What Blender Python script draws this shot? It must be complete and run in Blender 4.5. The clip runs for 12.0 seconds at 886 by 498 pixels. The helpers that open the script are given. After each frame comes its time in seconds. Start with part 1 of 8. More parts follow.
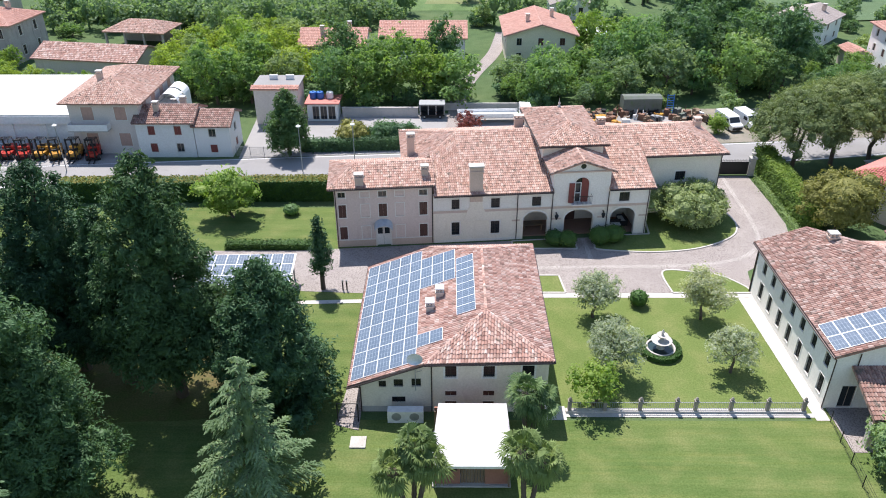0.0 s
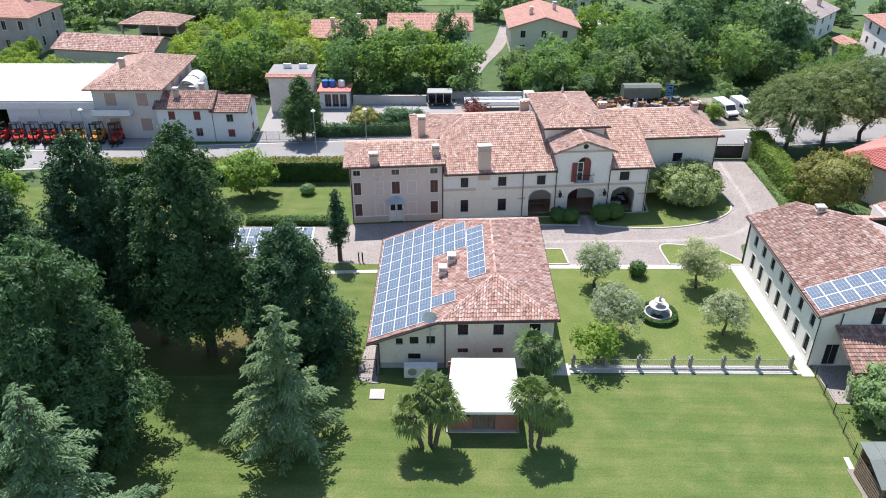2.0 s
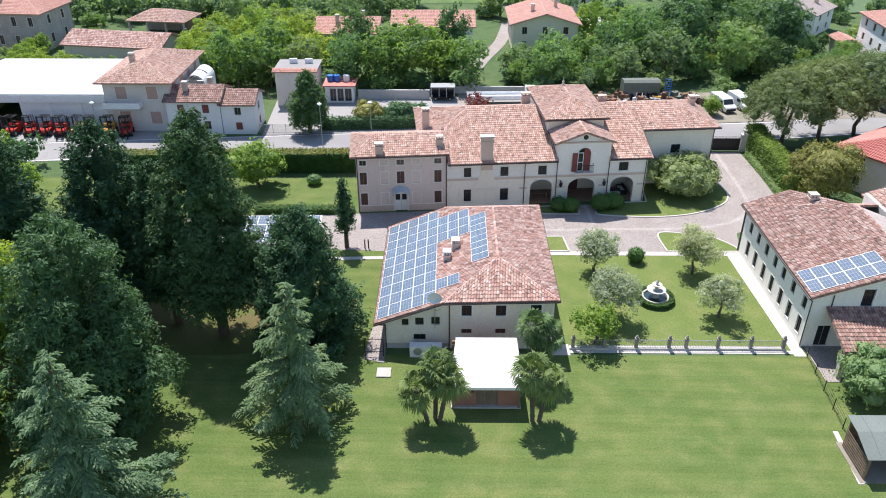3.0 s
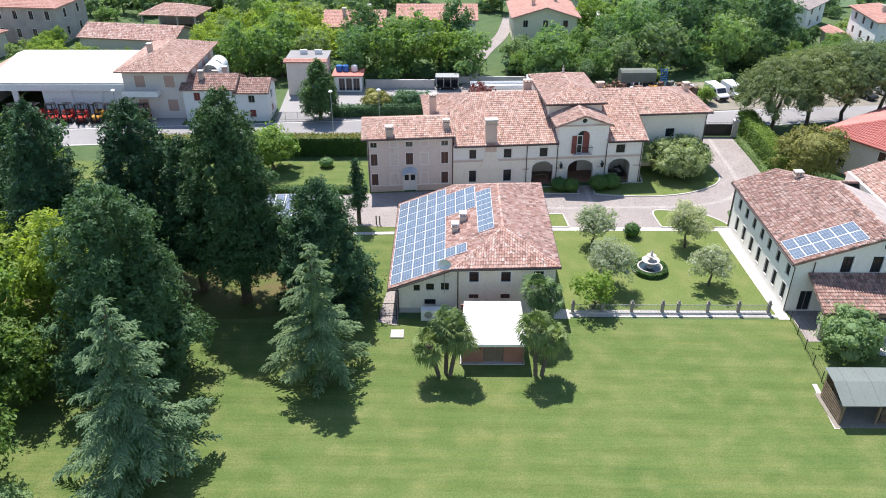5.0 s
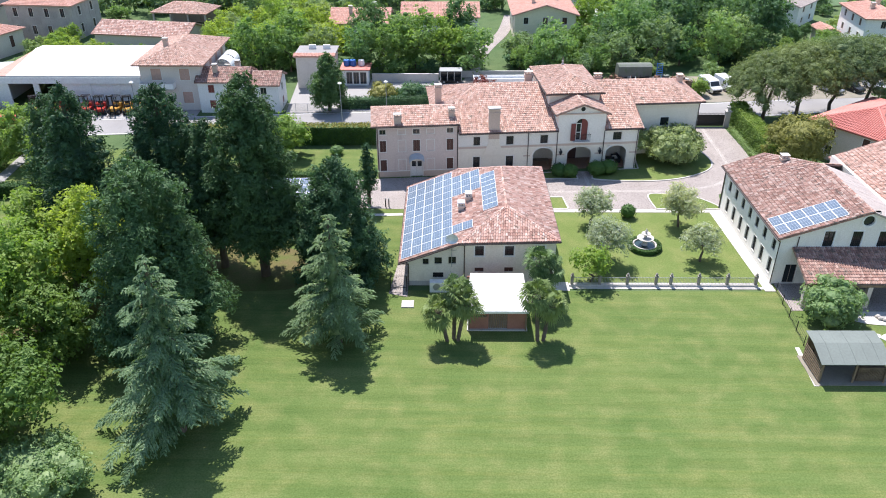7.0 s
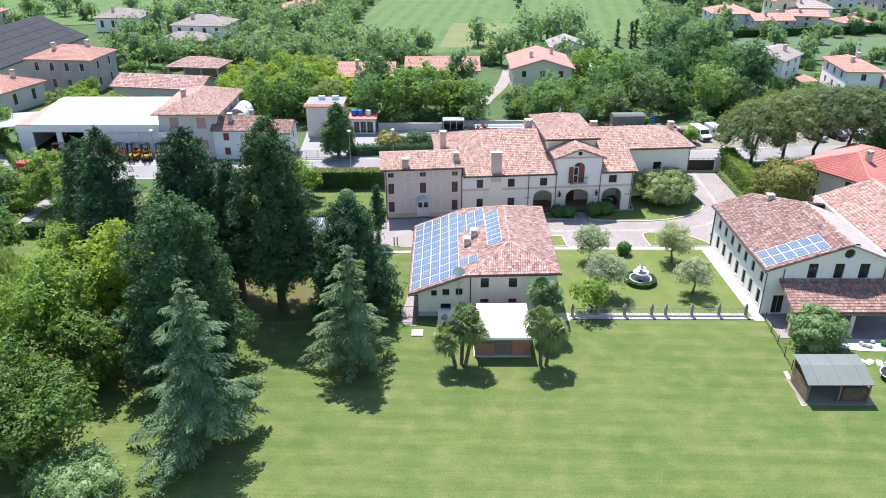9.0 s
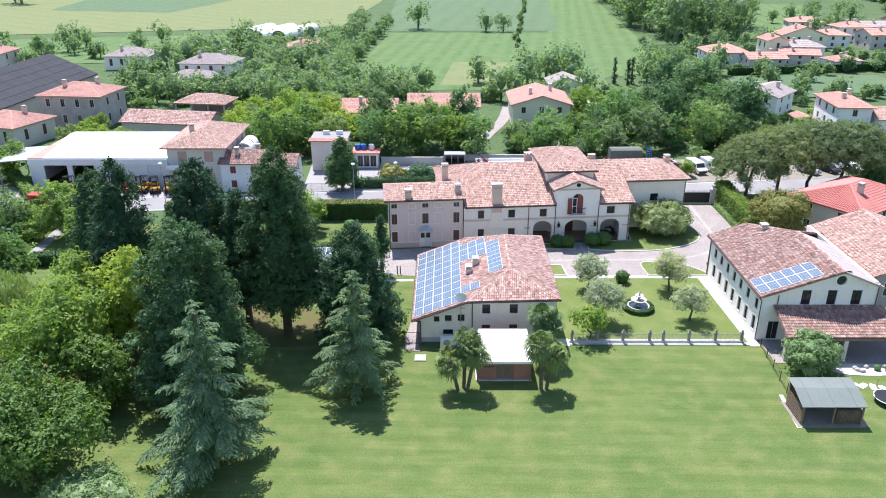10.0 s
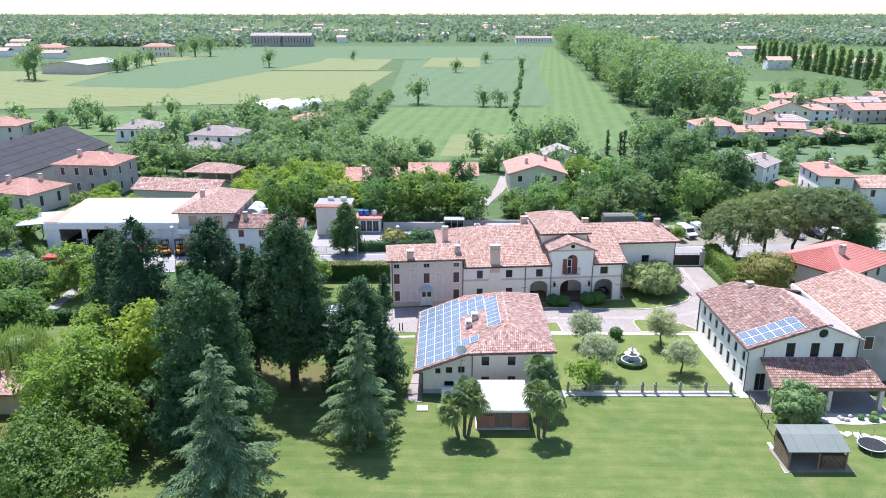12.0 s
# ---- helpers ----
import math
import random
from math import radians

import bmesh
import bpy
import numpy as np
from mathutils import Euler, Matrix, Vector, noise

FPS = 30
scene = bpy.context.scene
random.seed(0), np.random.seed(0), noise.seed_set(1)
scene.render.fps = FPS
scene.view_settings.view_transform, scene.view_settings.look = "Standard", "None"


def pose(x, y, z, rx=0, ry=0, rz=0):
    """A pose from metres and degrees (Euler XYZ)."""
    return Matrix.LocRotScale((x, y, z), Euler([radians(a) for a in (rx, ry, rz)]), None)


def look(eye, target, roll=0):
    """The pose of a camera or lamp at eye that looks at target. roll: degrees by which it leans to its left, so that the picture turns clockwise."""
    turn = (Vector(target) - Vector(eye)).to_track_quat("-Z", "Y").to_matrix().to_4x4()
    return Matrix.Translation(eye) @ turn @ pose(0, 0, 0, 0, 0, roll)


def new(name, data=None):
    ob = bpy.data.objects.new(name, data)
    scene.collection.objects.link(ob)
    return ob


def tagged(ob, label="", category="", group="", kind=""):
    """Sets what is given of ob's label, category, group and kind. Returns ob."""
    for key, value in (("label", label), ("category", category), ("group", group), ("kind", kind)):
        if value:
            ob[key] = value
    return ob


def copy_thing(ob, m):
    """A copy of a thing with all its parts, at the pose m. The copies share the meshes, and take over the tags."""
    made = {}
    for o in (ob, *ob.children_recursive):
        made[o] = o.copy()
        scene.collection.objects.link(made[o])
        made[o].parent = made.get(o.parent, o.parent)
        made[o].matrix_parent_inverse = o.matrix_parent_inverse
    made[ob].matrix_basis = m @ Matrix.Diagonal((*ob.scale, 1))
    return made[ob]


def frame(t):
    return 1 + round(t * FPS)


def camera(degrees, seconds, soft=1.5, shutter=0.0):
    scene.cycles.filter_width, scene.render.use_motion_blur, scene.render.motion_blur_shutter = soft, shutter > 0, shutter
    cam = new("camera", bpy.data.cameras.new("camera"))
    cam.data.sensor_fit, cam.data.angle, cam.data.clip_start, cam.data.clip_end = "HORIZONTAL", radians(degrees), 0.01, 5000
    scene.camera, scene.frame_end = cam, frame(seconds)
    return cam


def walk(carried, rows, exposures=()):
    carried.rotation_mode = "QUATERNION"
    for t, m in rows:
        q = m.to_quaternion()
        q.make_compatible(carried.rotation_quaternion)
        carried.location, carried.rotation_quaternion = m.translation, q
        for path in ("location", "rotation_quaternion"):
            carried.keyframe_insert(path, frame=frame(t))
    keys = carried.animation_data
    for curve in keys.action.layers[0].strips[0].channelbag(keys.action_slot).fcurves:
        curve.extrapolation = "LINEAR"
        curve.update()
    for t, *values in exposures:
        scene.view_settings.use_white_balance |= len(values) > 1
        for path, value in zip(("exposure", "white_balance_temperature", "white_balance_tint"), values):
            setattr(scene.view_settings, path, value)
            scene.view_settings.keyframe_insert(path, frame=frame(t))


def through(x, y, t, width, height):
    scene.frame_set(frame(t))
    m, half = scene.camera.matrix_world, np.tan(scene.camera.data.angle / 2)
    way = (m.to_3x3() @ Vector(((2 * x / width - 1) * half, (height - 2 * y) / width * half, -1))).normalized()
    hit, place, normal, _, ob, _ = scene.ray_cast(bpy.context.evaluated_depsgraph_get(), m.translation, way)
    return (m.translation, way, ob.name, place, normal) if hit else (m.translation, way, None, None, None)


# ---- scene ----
cam = camera(60.7, 12.0, soft=1.0)
PATH = [
    (0, (-8.028, -65.949, 41.694), (-8.043, -64.221, 40.687), -0.2),
    (0.5, (-8.346, -67.25, 41.643), (-8.361, -65.522, 40.637), -0.2),
    (1, (-8.608, -68.615, 41.648), (-8.623, -66.887, 40.642), -0.1),
    (1.5, (-8.778, -69.938, 41.628), (-8.794, -68.21, 40.621), -0.2),
    (2, (-9.035, -71.304, 41.615), (-9.051, -69.576, 40.608), -0.1),
    (2.5, (-9.188, -72.694, 41.509), (-9.204, -70.965, 40.504), -0.0),
    (3, (-9.298, -74.007, 41.516), (-9.317, -72.278, 40.51), -0.1),
    (5, (-10.146, -79.648, 41.681), (-10.163, -77.92, 40.674), -0.1),
    (5.5, (-10.336, -81.017, 41.726), (-10.353, -79.289, 40.72), -0.1),
    (6, (-10.492, -82.343, 41.791), (-10.508, -80.615, 40.783), -0.2),
    (6.5, (-10.649, -83.689, 41.759), (-10.666, -81.961, 40.752), -0.2),
    (7, (-10.908, -85.085, 41.732), (-10.923, -83.353, 40.732), -0.1),
    (9, (-11.896, -90.261, 42.108), (-11.905, -88.463, 41.233), -0.1),
    (9.5, (-12.065, -91.503, 42.028), (-12.074, -89.683, 41.199), -0.1),
    (10, (-12.111, -92.708, 42.076), (-12.121, -90.869, 41.29), -0.1),
    (10.5, (-12.133, -93.888, 42.008), (-12.144, -92.029, 41.27), -0.1),
    (11, (-12.115, -95.163, 42.068), (-12.126, -93.286, 41.376), -0.1),
    (11.5, (-12.185, -96.441, 42.001), (-12.194, -94.547, 41.357), -0.1),
    (12, (-12.431, -97.635, 41.97), (-12.436, -95.729, 41.363), 0.0),
]
walk(cam, [(t, look(eye, target, roll)) for t, eye, target, roll in PATH], [(0.0, 0.72, 6500, 13), (5.0, 0.80, 6500, 13), (8.0, 0.94, 6380, 14), (12.0, 1.0, 6080, 16)])

# ---- light ----
SUN = Vector((-0.33, 0.94, 0.0)).normalized() * math.cos(radians(62)) + Vector((0, 0, math.sin(radians(62))))
world = bpy.data.worlds.new("world")
scene.world = world
world.use_nodes = True
sky = world.node_tree.nodes.new("ShaderNodeTexSky")
sky.sky_type = "NISHITA"
sky.sun_disc = False
sky.sun_elevation = radians(62)
sky.sun_rotation = math.atan2(-0.33, 0.94)
sky.air_density, sky.dust_density, sky.ozone_density = 1.2, 0.4, 2.6
back = world.node_tree.nodes["Background"]
back.inputs["Strength"].default_value = 0.122
world.node_tree.links.new(sky.outputs[0], back.inputs[0])
sun = new("sun", bpy.data.lights.new("sun", "SUN"))
sun.data.energy, sun.data.angle, sun.data.color = 4.75, radians(0.55), (1.0, 0.97, 0.93)
sun.matrix_world = look(SUN * 300, (0, 0, 0))


# ---- materials ----
def nodes_of(name):
    m = bpy.data.materials.new(name)
    m.use_nodes = True
    nt = m.node_tree
    return m, nt, nt.nodes["Principled BSDF"]


def node(nt, kind, **inputs):
    n = nt.nodes.new(kind)
    for k, v in inputs.items():
        n.inputs[k.replace("_", " ")].default_value = v
    return n


def mixed(nt, fac, a, b, mode="MIX"):
    n = nt.nodes.new("ShaderNodeMix")
    n.data_type, n.blend_type = "RGBA", mode
    for sock, v in ((n.inputs[0], fac), (n.inputs[6], a), (n.inputs[7], b)):
        if hasattr(v, "is_output"):
            nt.links.new(v, sock)
        elif isinstance(v, tuple):
            sock.default_value = (*v, 1)
        else:
            sock.default_value = v
    return n.outputs[2]


def ramp(nt, fac, lo, hi):
    n = nt.nodes.new("ShaderNodeMapRange")
    n.inputs[1].default_value, n.inputs[2].default_value = lo, hi
    nt.links.new(fac, n.inputs[0])
    return n.outputs[0]


def noise_of(nt, scale, detail=4.0, vec=None, stretch=None):
    n = node(nt, "ShaderNodeTexNoise", Scale=scale, Detail=detail)
    if vec is None:
        vec = nt.nodes.new("ShaderNodeNewGeometry").outputs["Position"]
    if stretch:
        mp = nt.nodes.new("ShaderNodeMapping")
        mp.inputs["Scale"].default_value = stretch
        nt.links.new(vec, mp.inputs[0])
        vec = mp.outputs[0]
    nt.links.new(vec, n.inputs["Vector"])
    return n.outputs["Fac"]


def surface(name, c1, c2, big=0.3, fine=6.0, rough=0.85, bump=0.15, metal=0.0, stain=None, stretch=None):
    """A worn surface: two tones at a large scale, grain at a fine one, and stains."""
    m, nt, p = nodes_of(name)
    col = mixed(nt, ramp(nt, noise_of(nt, big, 5), 0.35, 0.65), c1, c2)
    grain = noise_of(nt, fine, 6, stretch=stretch)
    col = mixed(nt, ramp(nt, grain, 0.2, 0.8), col, mixed(nt, 1.0, col, (0.8, 0.79, 0.77), "MULTIPLY"))
    if stain:
        col = mixed(nt, ramp(nt, noise_of(nt, big * 4, 8, stretch=(1, 1, 0.3)), 0.58, 0.75), col, stain)
    nt.links.new(col, p.inputs["Base Color"])
    p.inputs["Roughness"].default_value, p.inputs["Metallic"].default_value = rough, metal
    b = node(nt, "ShaderNodeBump", Strength=bump, Distance=0.05)
    nt.links.new(grain, b.inputs["Height"])
    nt.links.new(b.outputs[0], p.inputs["Normal"])
    return m


def foliage(name, c1, c2, c3, through=0.25):
    m, nt, p = nodes_of(name)
    geo = nt.nodes.new("ShaderNodeNewGeometry")
    info = nt.nodes.new("ShaderNodeObjectInfo")
    col = mixed(nt, geo.outputs["Random Per Island"], c1, c2)
    col = mixed(nt, ramp(nt, noise_of(nt, 0.7, 3), 0.4, 0.7), col, c3)
    col = mixed(nt, ramp(nt, info.outputs["Random"], 0.3, 1.5), col, mixed(nt, 1.0, c2, (1.25, 1.1, 0.75), "MULTIPLY"))
    col = mixed(nt, ramp(nt, noise_of(nt, 3.5, 4), 0.35, 0.75), col, mixed(nt, 1.0, col, (0.76, 0.80, 0.78), "MULTIPLY"))
    p.inputs["Roughness"].default_value = 0.55
    p.inputs["Specular IOR Level"].default_value = 0.2
    nt.links.new(col, p.inputs["Base Color"])
    tr = nt.nodes.new("ShaderNodeBsdfTranslucent")
    nt.links.new(mixed(nt, 1.0, col, (1.2, 1.25, 0.6), "MULTIPLY"), tr.inputs["Color"])
    mx = nt.nodes.new("ShaderNodeMixShader")
    mx.inputs[0].default_value = through
    nt.links.new(p.outputs[0], mx.inputs[1])
    nt.links.new(tr.outputs[0], mx.inputs[2])
    nt.links.new(mx.outputs[0], nt.nodes["Material Output"].inputs["Surface"])
    return m


def tiles(name, tones, moss=(0.16, 0.13, 0.1), wash=None, moss_at=0.56):
    """Clay roof tiles: every tile its own tone, with lichen and weathering over them. UV is in metres."""
    m, nt, p = nodes_of(name)
    uv = nt.nodes.new("ShaderNodeUVMap").outputs[0]
    snap = nt.nodes.new("ShaderNodeVectorMath")
    snap.operation = "SNAP"
    snap.inputs[1].default_value = (0.24, 0.4, 1)
    nt.links.new(uv, snap.inputs[0])
    wn = nt.nodes.new("ShaderNodeTexWhiteNoise")
    nt.links.new(snap.outputs[0], wn.inputs["Vector"])
    cr = nt.nodes.new("ShaderNodeValToRGB")
    while len(cr.color_ramp.elements) < len(tones):
        cr.color_ramp.elements.new(0.5)
    for i, (e, c) in enumerate(zip(cr.color_ramp.elements, tones)):
        e.position, e.color = i / (len(tones) - 1), (*c, 1)
    nt.links.new(wn.outputs["Value"], cr.inputs[0])
    col = mixed(nt, ramp(nt, noise_of(nt, 0.5, 6), 0.5, 0.95), cr.outputs[0], wash or tones[len(tones) // 2])
    col = mixed(nt, ramp(nt, noise_of(nt, 2.2, 9), moss_at, moss_at + 0.16), col, moss)
    nt.links.new(col, p.inputs["Base Color"])
    p.inputs["Roughness"].default_value = 0.9
    b = node(nt, "ShaderNodeBump", Strength=0.4, Distance=0.03)
    nt.links.new(noise_of(nt, 18, 5), b.inputs["Height"])
    nt.links.new(b.outputs[0], p.inputs["Normal"])
    return m


def lawn_material(name, c1, c2, c3, stripe=0.0, along=(0, 1, 0)):
    m, nt, p = nodes_of(name)
    pos = nt.nodes.new("ShaderNodeNewGeometry").outputs["Position"]
    col = mixed(nt, ramp(nt, noise_of(nt, 0.12, 6), 0.35, 0.7), c1, c2)
    col = mixed(nt, ramp(nt, noise_of(nt, 0.45, 8), 0.45, 0.8), col, c3)
    col = mixed(nt, ramp(nt, noise_of(nt, 7.0, 6), 0.35, 0.7), col, mixed(nt, 1.0, col, (0.66, 0.70, 0.6), "MULTIPLY"))
    if stripe:
        col = mixed(nt, ramp(nt, noise_of(nt, 1.0, 5, stretch=(0.07, 2.6, 1)), 0.48, 0.72), col, mixed(nt, 1.0, col, (1.13, 1.05, 1.0), "MULTIPLY"))
        col = mixed(nt, ramp(nt, noise_of(nt, 1.7, 5, stretch=(0.12, 2.2, 1)), 0.5, 0.7), col, mixed(nt, 1.0, col, (0.86, 0.90, 0.84), "MULTIPLY"))
    if stripe:
        dot = nt.nodes.new("ShaderNodeVectorMath")
        dot.operation = "DOT_PRODUCT"
        dot.inputs[1].default_value = along
        nt.links.new(pos, dot.inputs[0])
        w = nt.nodes.new("ShaderNodeMath")
        w.operation = "SINE"
        nt.links.new(dot.outputs["Value"], w.inputs[0])
        wob = nt.nodes.new("ShaderNodeMath")
        wob.operation = "MULTIPLY"
        nt.links.new(ramp(nt, w.outputs[0], -0.5, 0.5), wob.inputs[0])
        nt.links.new(ramp(nt, noise_of(nt, 0.2, 3), 0.3, 0.6), wob.inputs[1])
        fac = nt.nodes.new("ShaderNodeMath")
        fac.operation = "MULTIPLY"
        fac.inputs[1].default_value = stripe
        nt.links.new(wob.outputs[0], fac.inputs[0])
        col = mixed(nt, fac.outputs[0], col, mixed(nt, 1.0, col, (0.7, 0.78, 0.7), "MULTIPLY"))
    nt.links.new(col, p.inputs["Base Color"])
    p.inputs["Roughness"].default_value = 0.95
    p.inputs["Specular IOR Level"].default_value = 0.1
    b = node(nt, "ShaderNodeBump", Strength=0.6, Distance=0.06)
    nt.links.new(noise_of(nt, 9.0, 6), b.inputs["Height"])
    nt.links.new(b.outputs[0], p.inputs["Normal"])
    return m


def cobbles(name, c1, c2, c3, size):
    m, nt, p = nodes_of(name)
    v = node(nt, "ShaderNodeTexVoronoi", Scale=1 / size)
    v.feature = "F1"
    pos = nt.nodes.new("ShaderNodeNewGeometry").outputs["Position"]
    nt.links.new(pos, v.inputs["Vector"])
    sep = nt.nodes.new("ShaderNodeSeparateColor")
    nt.links.new(v.outputs["Color"], sep.inputs[0])
    col = mixed(nt, sep.outputs[0], c1, c2)
    col = mixed(nt, ramp(nt, noise_of(nt, 0.35, 6), 0.45, 0.7), col, c3)
    col = mixed(nt, ramp(nt, v.outputs["Distance"], 0.45, 0.75), col, mixed(nt, 1.0, col, (0.6, 0.58, 0.55), "MULTIPLY"))
    nt.links.new(col, p.inputs["Base Color"])
    p.inputs["Roughness"].default_value = 0.85
    b = node(nt, "ShaderNodeBump", Strength=0.4, Distance=0.02)
    b.invert = True
    nt.links.new(v.outputs["Distance"], b.inputs["Height"])
    nt.links.new(b.outputs[0], p.inputs["Normal"])
    return m


def plain(name, c, rough=0.5, metal=0.0, spec=0.5):
    m, nt, p = nodes_of(name)
    col = mixed(nt, ramp(nt, noise_of(nt, 3.0, 5), 0.3, 0.8), c, tuple(x * 0.82 for x in c))
    nt.links.new(col, p.inputs["Base Color"])
    p.inputs["Roughness"].default_value, p.inputs["Metallic"].default_value = rough, metal
    p.inputs["Specular IOR Level"].default_value = spec
    return m


def cells(name):
    """Photovoltaic glass: dark blue cells with pale seams between the columns. UV is in metres."""
    m, nt, p = nodes_of(name)
    uv = nt.nodes.new("ShaderNodeUVMap").outputs[0]
    w = nt.nodes.new("ShaderNodeTexBrick")
    w.offset = 0.0
    for k, v in (("Color1", (0.085, 0.115, 0.155, 1)), ("Color2", (0.10, 0.13, 0.175, 1)), ("Mortar", (0.26, 0.31, 0.37, 1)), ("Scale", 1.0), ("Mortar Size", 0.012), ("Brick Width", 0.27), ("Row Height", 0.55)):
        w.inputs[k].default_value = v
    nt.links.new(uv, w.inputs["Vector"])
    nt.links.new(mixed(nt, ramp(nt, noise_of(nt, 0.6, 3), 0.3, 0.7), w.outputs[0], mixed(nt, 1.0, w.outputs[0], (1.2, 1.15, 1.1), "MULTIPLY")), p.inputs["Base Color"])
    p.inputs["Roughness"].default_value = 0.22
    return m


TILE_OLD = tiles("clay_tiles_weathered", [(0.31, 0.185, 0.145), (0.44, 0.265, 0.205), (0.54, 0.36, 0.295), (0.43, 0.25, 0.19), (0.60, 0.45, 0.38), (0.37, 0.215, 0.165)], moss=(0.16, 0.125, 0.10), wash=(0.49, 0.345, 0.29), moss_at=0.54)
TILE_FARM = tiles("clay_tiles_farm", [(0.21, 0.12, 0.095), (0.35, 0.20, 0.155), (0.48, 0.32, 0.265), (0.31, 0.165, 0.13), (0.56, 0.43, 0.37), (0.26, 0.145, 0.115)], moss=(0.15, 0.115, 0.095), wash=(0.39, 0.25, 0.205), moss_at=0.54)
TILE_BROWN = tiles("clay_tiles_dark", [(0.20, 0.11, 0.09), (0.30, 0.17, 0.135), (0.46, 0.31, 0.26), (0.27, 0.145, 0.115), (0.36, 0.22, 0.175)], moss=(0.14, 0.11, 0.09), wash=(0.30, 0.19, 0.155), moss_at=0.52)
TILE_RED = tiles("clay_tiles_red", [(0.24, 0.13, 0.105), (0.42, 0.245, 0.195), (0.54, 0.36, 0.30), (0.41, 0.225, 0.175), (0.62, 0.49, 0.43), (0.31, 0.165, 0.13)], moss=(0.22, 0.16, 0.125), wash=(0.46, 0.315, 0.26))
TILE_ORANGE = tiles("clay_tiles_new", [(0.43, 0.225, 0.175), (0.49, 0.27, 0.215), (0.56, 0.33, 0.265), (0.46, 0.24, 0.185)], moss=(0.36, 0.21, 0.165), wash=(0.52, 0.31, 0.25), moss_at=0.62)
TILE_GREY = tiles("cement_tiles", [(0.33, 0.28, 0.26), (0.38, 0.32, 0.29), (0.42, 0.36, 0.33)], moss=(0.26, 0.22, 0.2), wash=(0.4, 0.34, 0.31))
TILE_DARK = tiles("dark_sheeting", [(0.055, 0.055, 0.06), (0.07, 0.07, 0.075), (0.085, 0.085, 0.09)], moss=(0.12, 0.11, 0.1), wash=(0.075, 0.075, 0.08), moss_at=0.64)
RED_SHEET = surface("red_painted_sheet", (0.48, 0.15, 0.12), (0.53, 0.19, 0.155), 0.3, 5, 0.6, 0.05, stain=(0.45, 0.12, 0.09))
CREAM = surface("cream_plaster", (0.86, 0.79, 0.68), (0.82, 0.75, 0.64), 0.35, 7, 0.9, 0.12, stain=(0.68, 0.61, 0.51))
UPPER = surface("ivory_plaster", (0.86, 0.825, 0.77), (0.83, 0.795, 0.74), 0.35, 7, 0.9, 0.12, stain=(0.68, 0.64, 0.58))
PINK = surface("rose_plaster", (0.72, 0.60, 0.545), (0.68, 0.565, 0.51), 0.35, 7, 0.9, 0.12, stain=(0.54, 0.43, 0.385))
BAND = surface("beige_band", (0.64, 0.50, 0.42), (0.60, 0.47, 0.39), 0.6, 8, 0.9, 0.1)
WHITE = surface("white_plaster", (0.84, 0.83, 0.81), (0.80, 0.79, 0.77), 0.3, 7, 0.9, 0.12, stain=(0.70, 0.69, 0.66))
BEIGE = surface("beige_plaster", (0.66, 0.58, 0.52), (0.61, 0.54, 0.48), 0.3, 7, 0.9, 0.12, stain=(0.5, 0.44, 0.39))
YELLOW = surface("yellow_plaster", (0.82, 0.75, 0.57), (0.78, 0.71, 0.54), 0.3, 7, 0.9, 0.12)
OLD_WALL = surface("stained_plaster", (0.46, 0.42, 0.39), (0.36, 0.33, 0.31), 0.4, 6, 0.95, 0.2, stain=(0.22, 0.21, 0.2))
TRIM = surface("pale_stone_trim", (0.82, 0.79, 0.74), (0.76, 0.73, 0.68), 0.8, 9, 0.8, 0.1)
STONE = surface("grey_stone", (0.50, 0.47, 0.43), (0.42, 0.39, 0.36), 0.9, 9, 0.85, 0.25, stain=(0.26, 0.25, 0.2))
CONCRETE = surface("concrete", (0.52, 0.50, 0.48), (0.44, 0.43, 0.41), 0.4, 8, 0.9, 0.2, stain=(0.33, 0.32, 0.31))
WHITE_PATH = surface("pale_paving", (0.54, 0.51, 0.475), (0.48, 0.45, 0.42), 0.5, 8, 0.85, 0.2, stain=(0.36, 0.345, 0.31))
POOL_ROOF = surface("pale_roof_membrane", (0.58, 0.565, 0.56), (0.53, 0.515, 0.51), 0.25, 5, 0.7, 0.05, stain=(0.46, 0.44, 0.43))
DIRT = surface("bare_dirt", (0.27, 0.235, 0.19), (0.21, 0.19, 0.15), 0.3, 6, 0.95, 0.3, stain=(0.13, 0.15, 0.08))
POST = surface("brown_post_stone", (0.33, 0.295, 0.255), (0.25, 0.225, 0.195), 0.9, 9, 0.85, 0.25)
FACADE = surface("light_rose_plaster", (0.76, 0.67, 0.62), (0.71, 0.63, 0.58), 0.3, 7, 0.9, 0.12, stain=(0.6, 0.52, 0.47))
TARP = surface("dark_tarpaulin", (0.15, 0.16, 0.15), (0.11, 0.13, 0.10), 0.6, 7, 0.8, 0.3, stain=(0.08, 0.13, 0.05))
ROOF_WHITE = surface("white_membrane", (0.72, 0.72, 0.73), (0.67, 0.67, 0.68), 0.2, 4, 0.5, 0.05)
COBBLE = cobbles("porphyry_cobbles", (0.275, 0.238, 0.222), (0.30, 0.262, 0.244), (0.335, 0.295, 0.273), 0.12)
ASPHALT = surface("asphalt", (0.24, 0.23, 0.23), (0.29, 0.28, 0.275), 0.15, 12, 0.9, 0.2, stain=(0.2, 0.195, 0.19))
YARD = surface("yard_concrete", (0.34, 0.325, 0.32), (0.27, 0.26, 0.255), 0.12, 8, 0.9, 0.15, stain=(0.28, 0.27, 0.26))
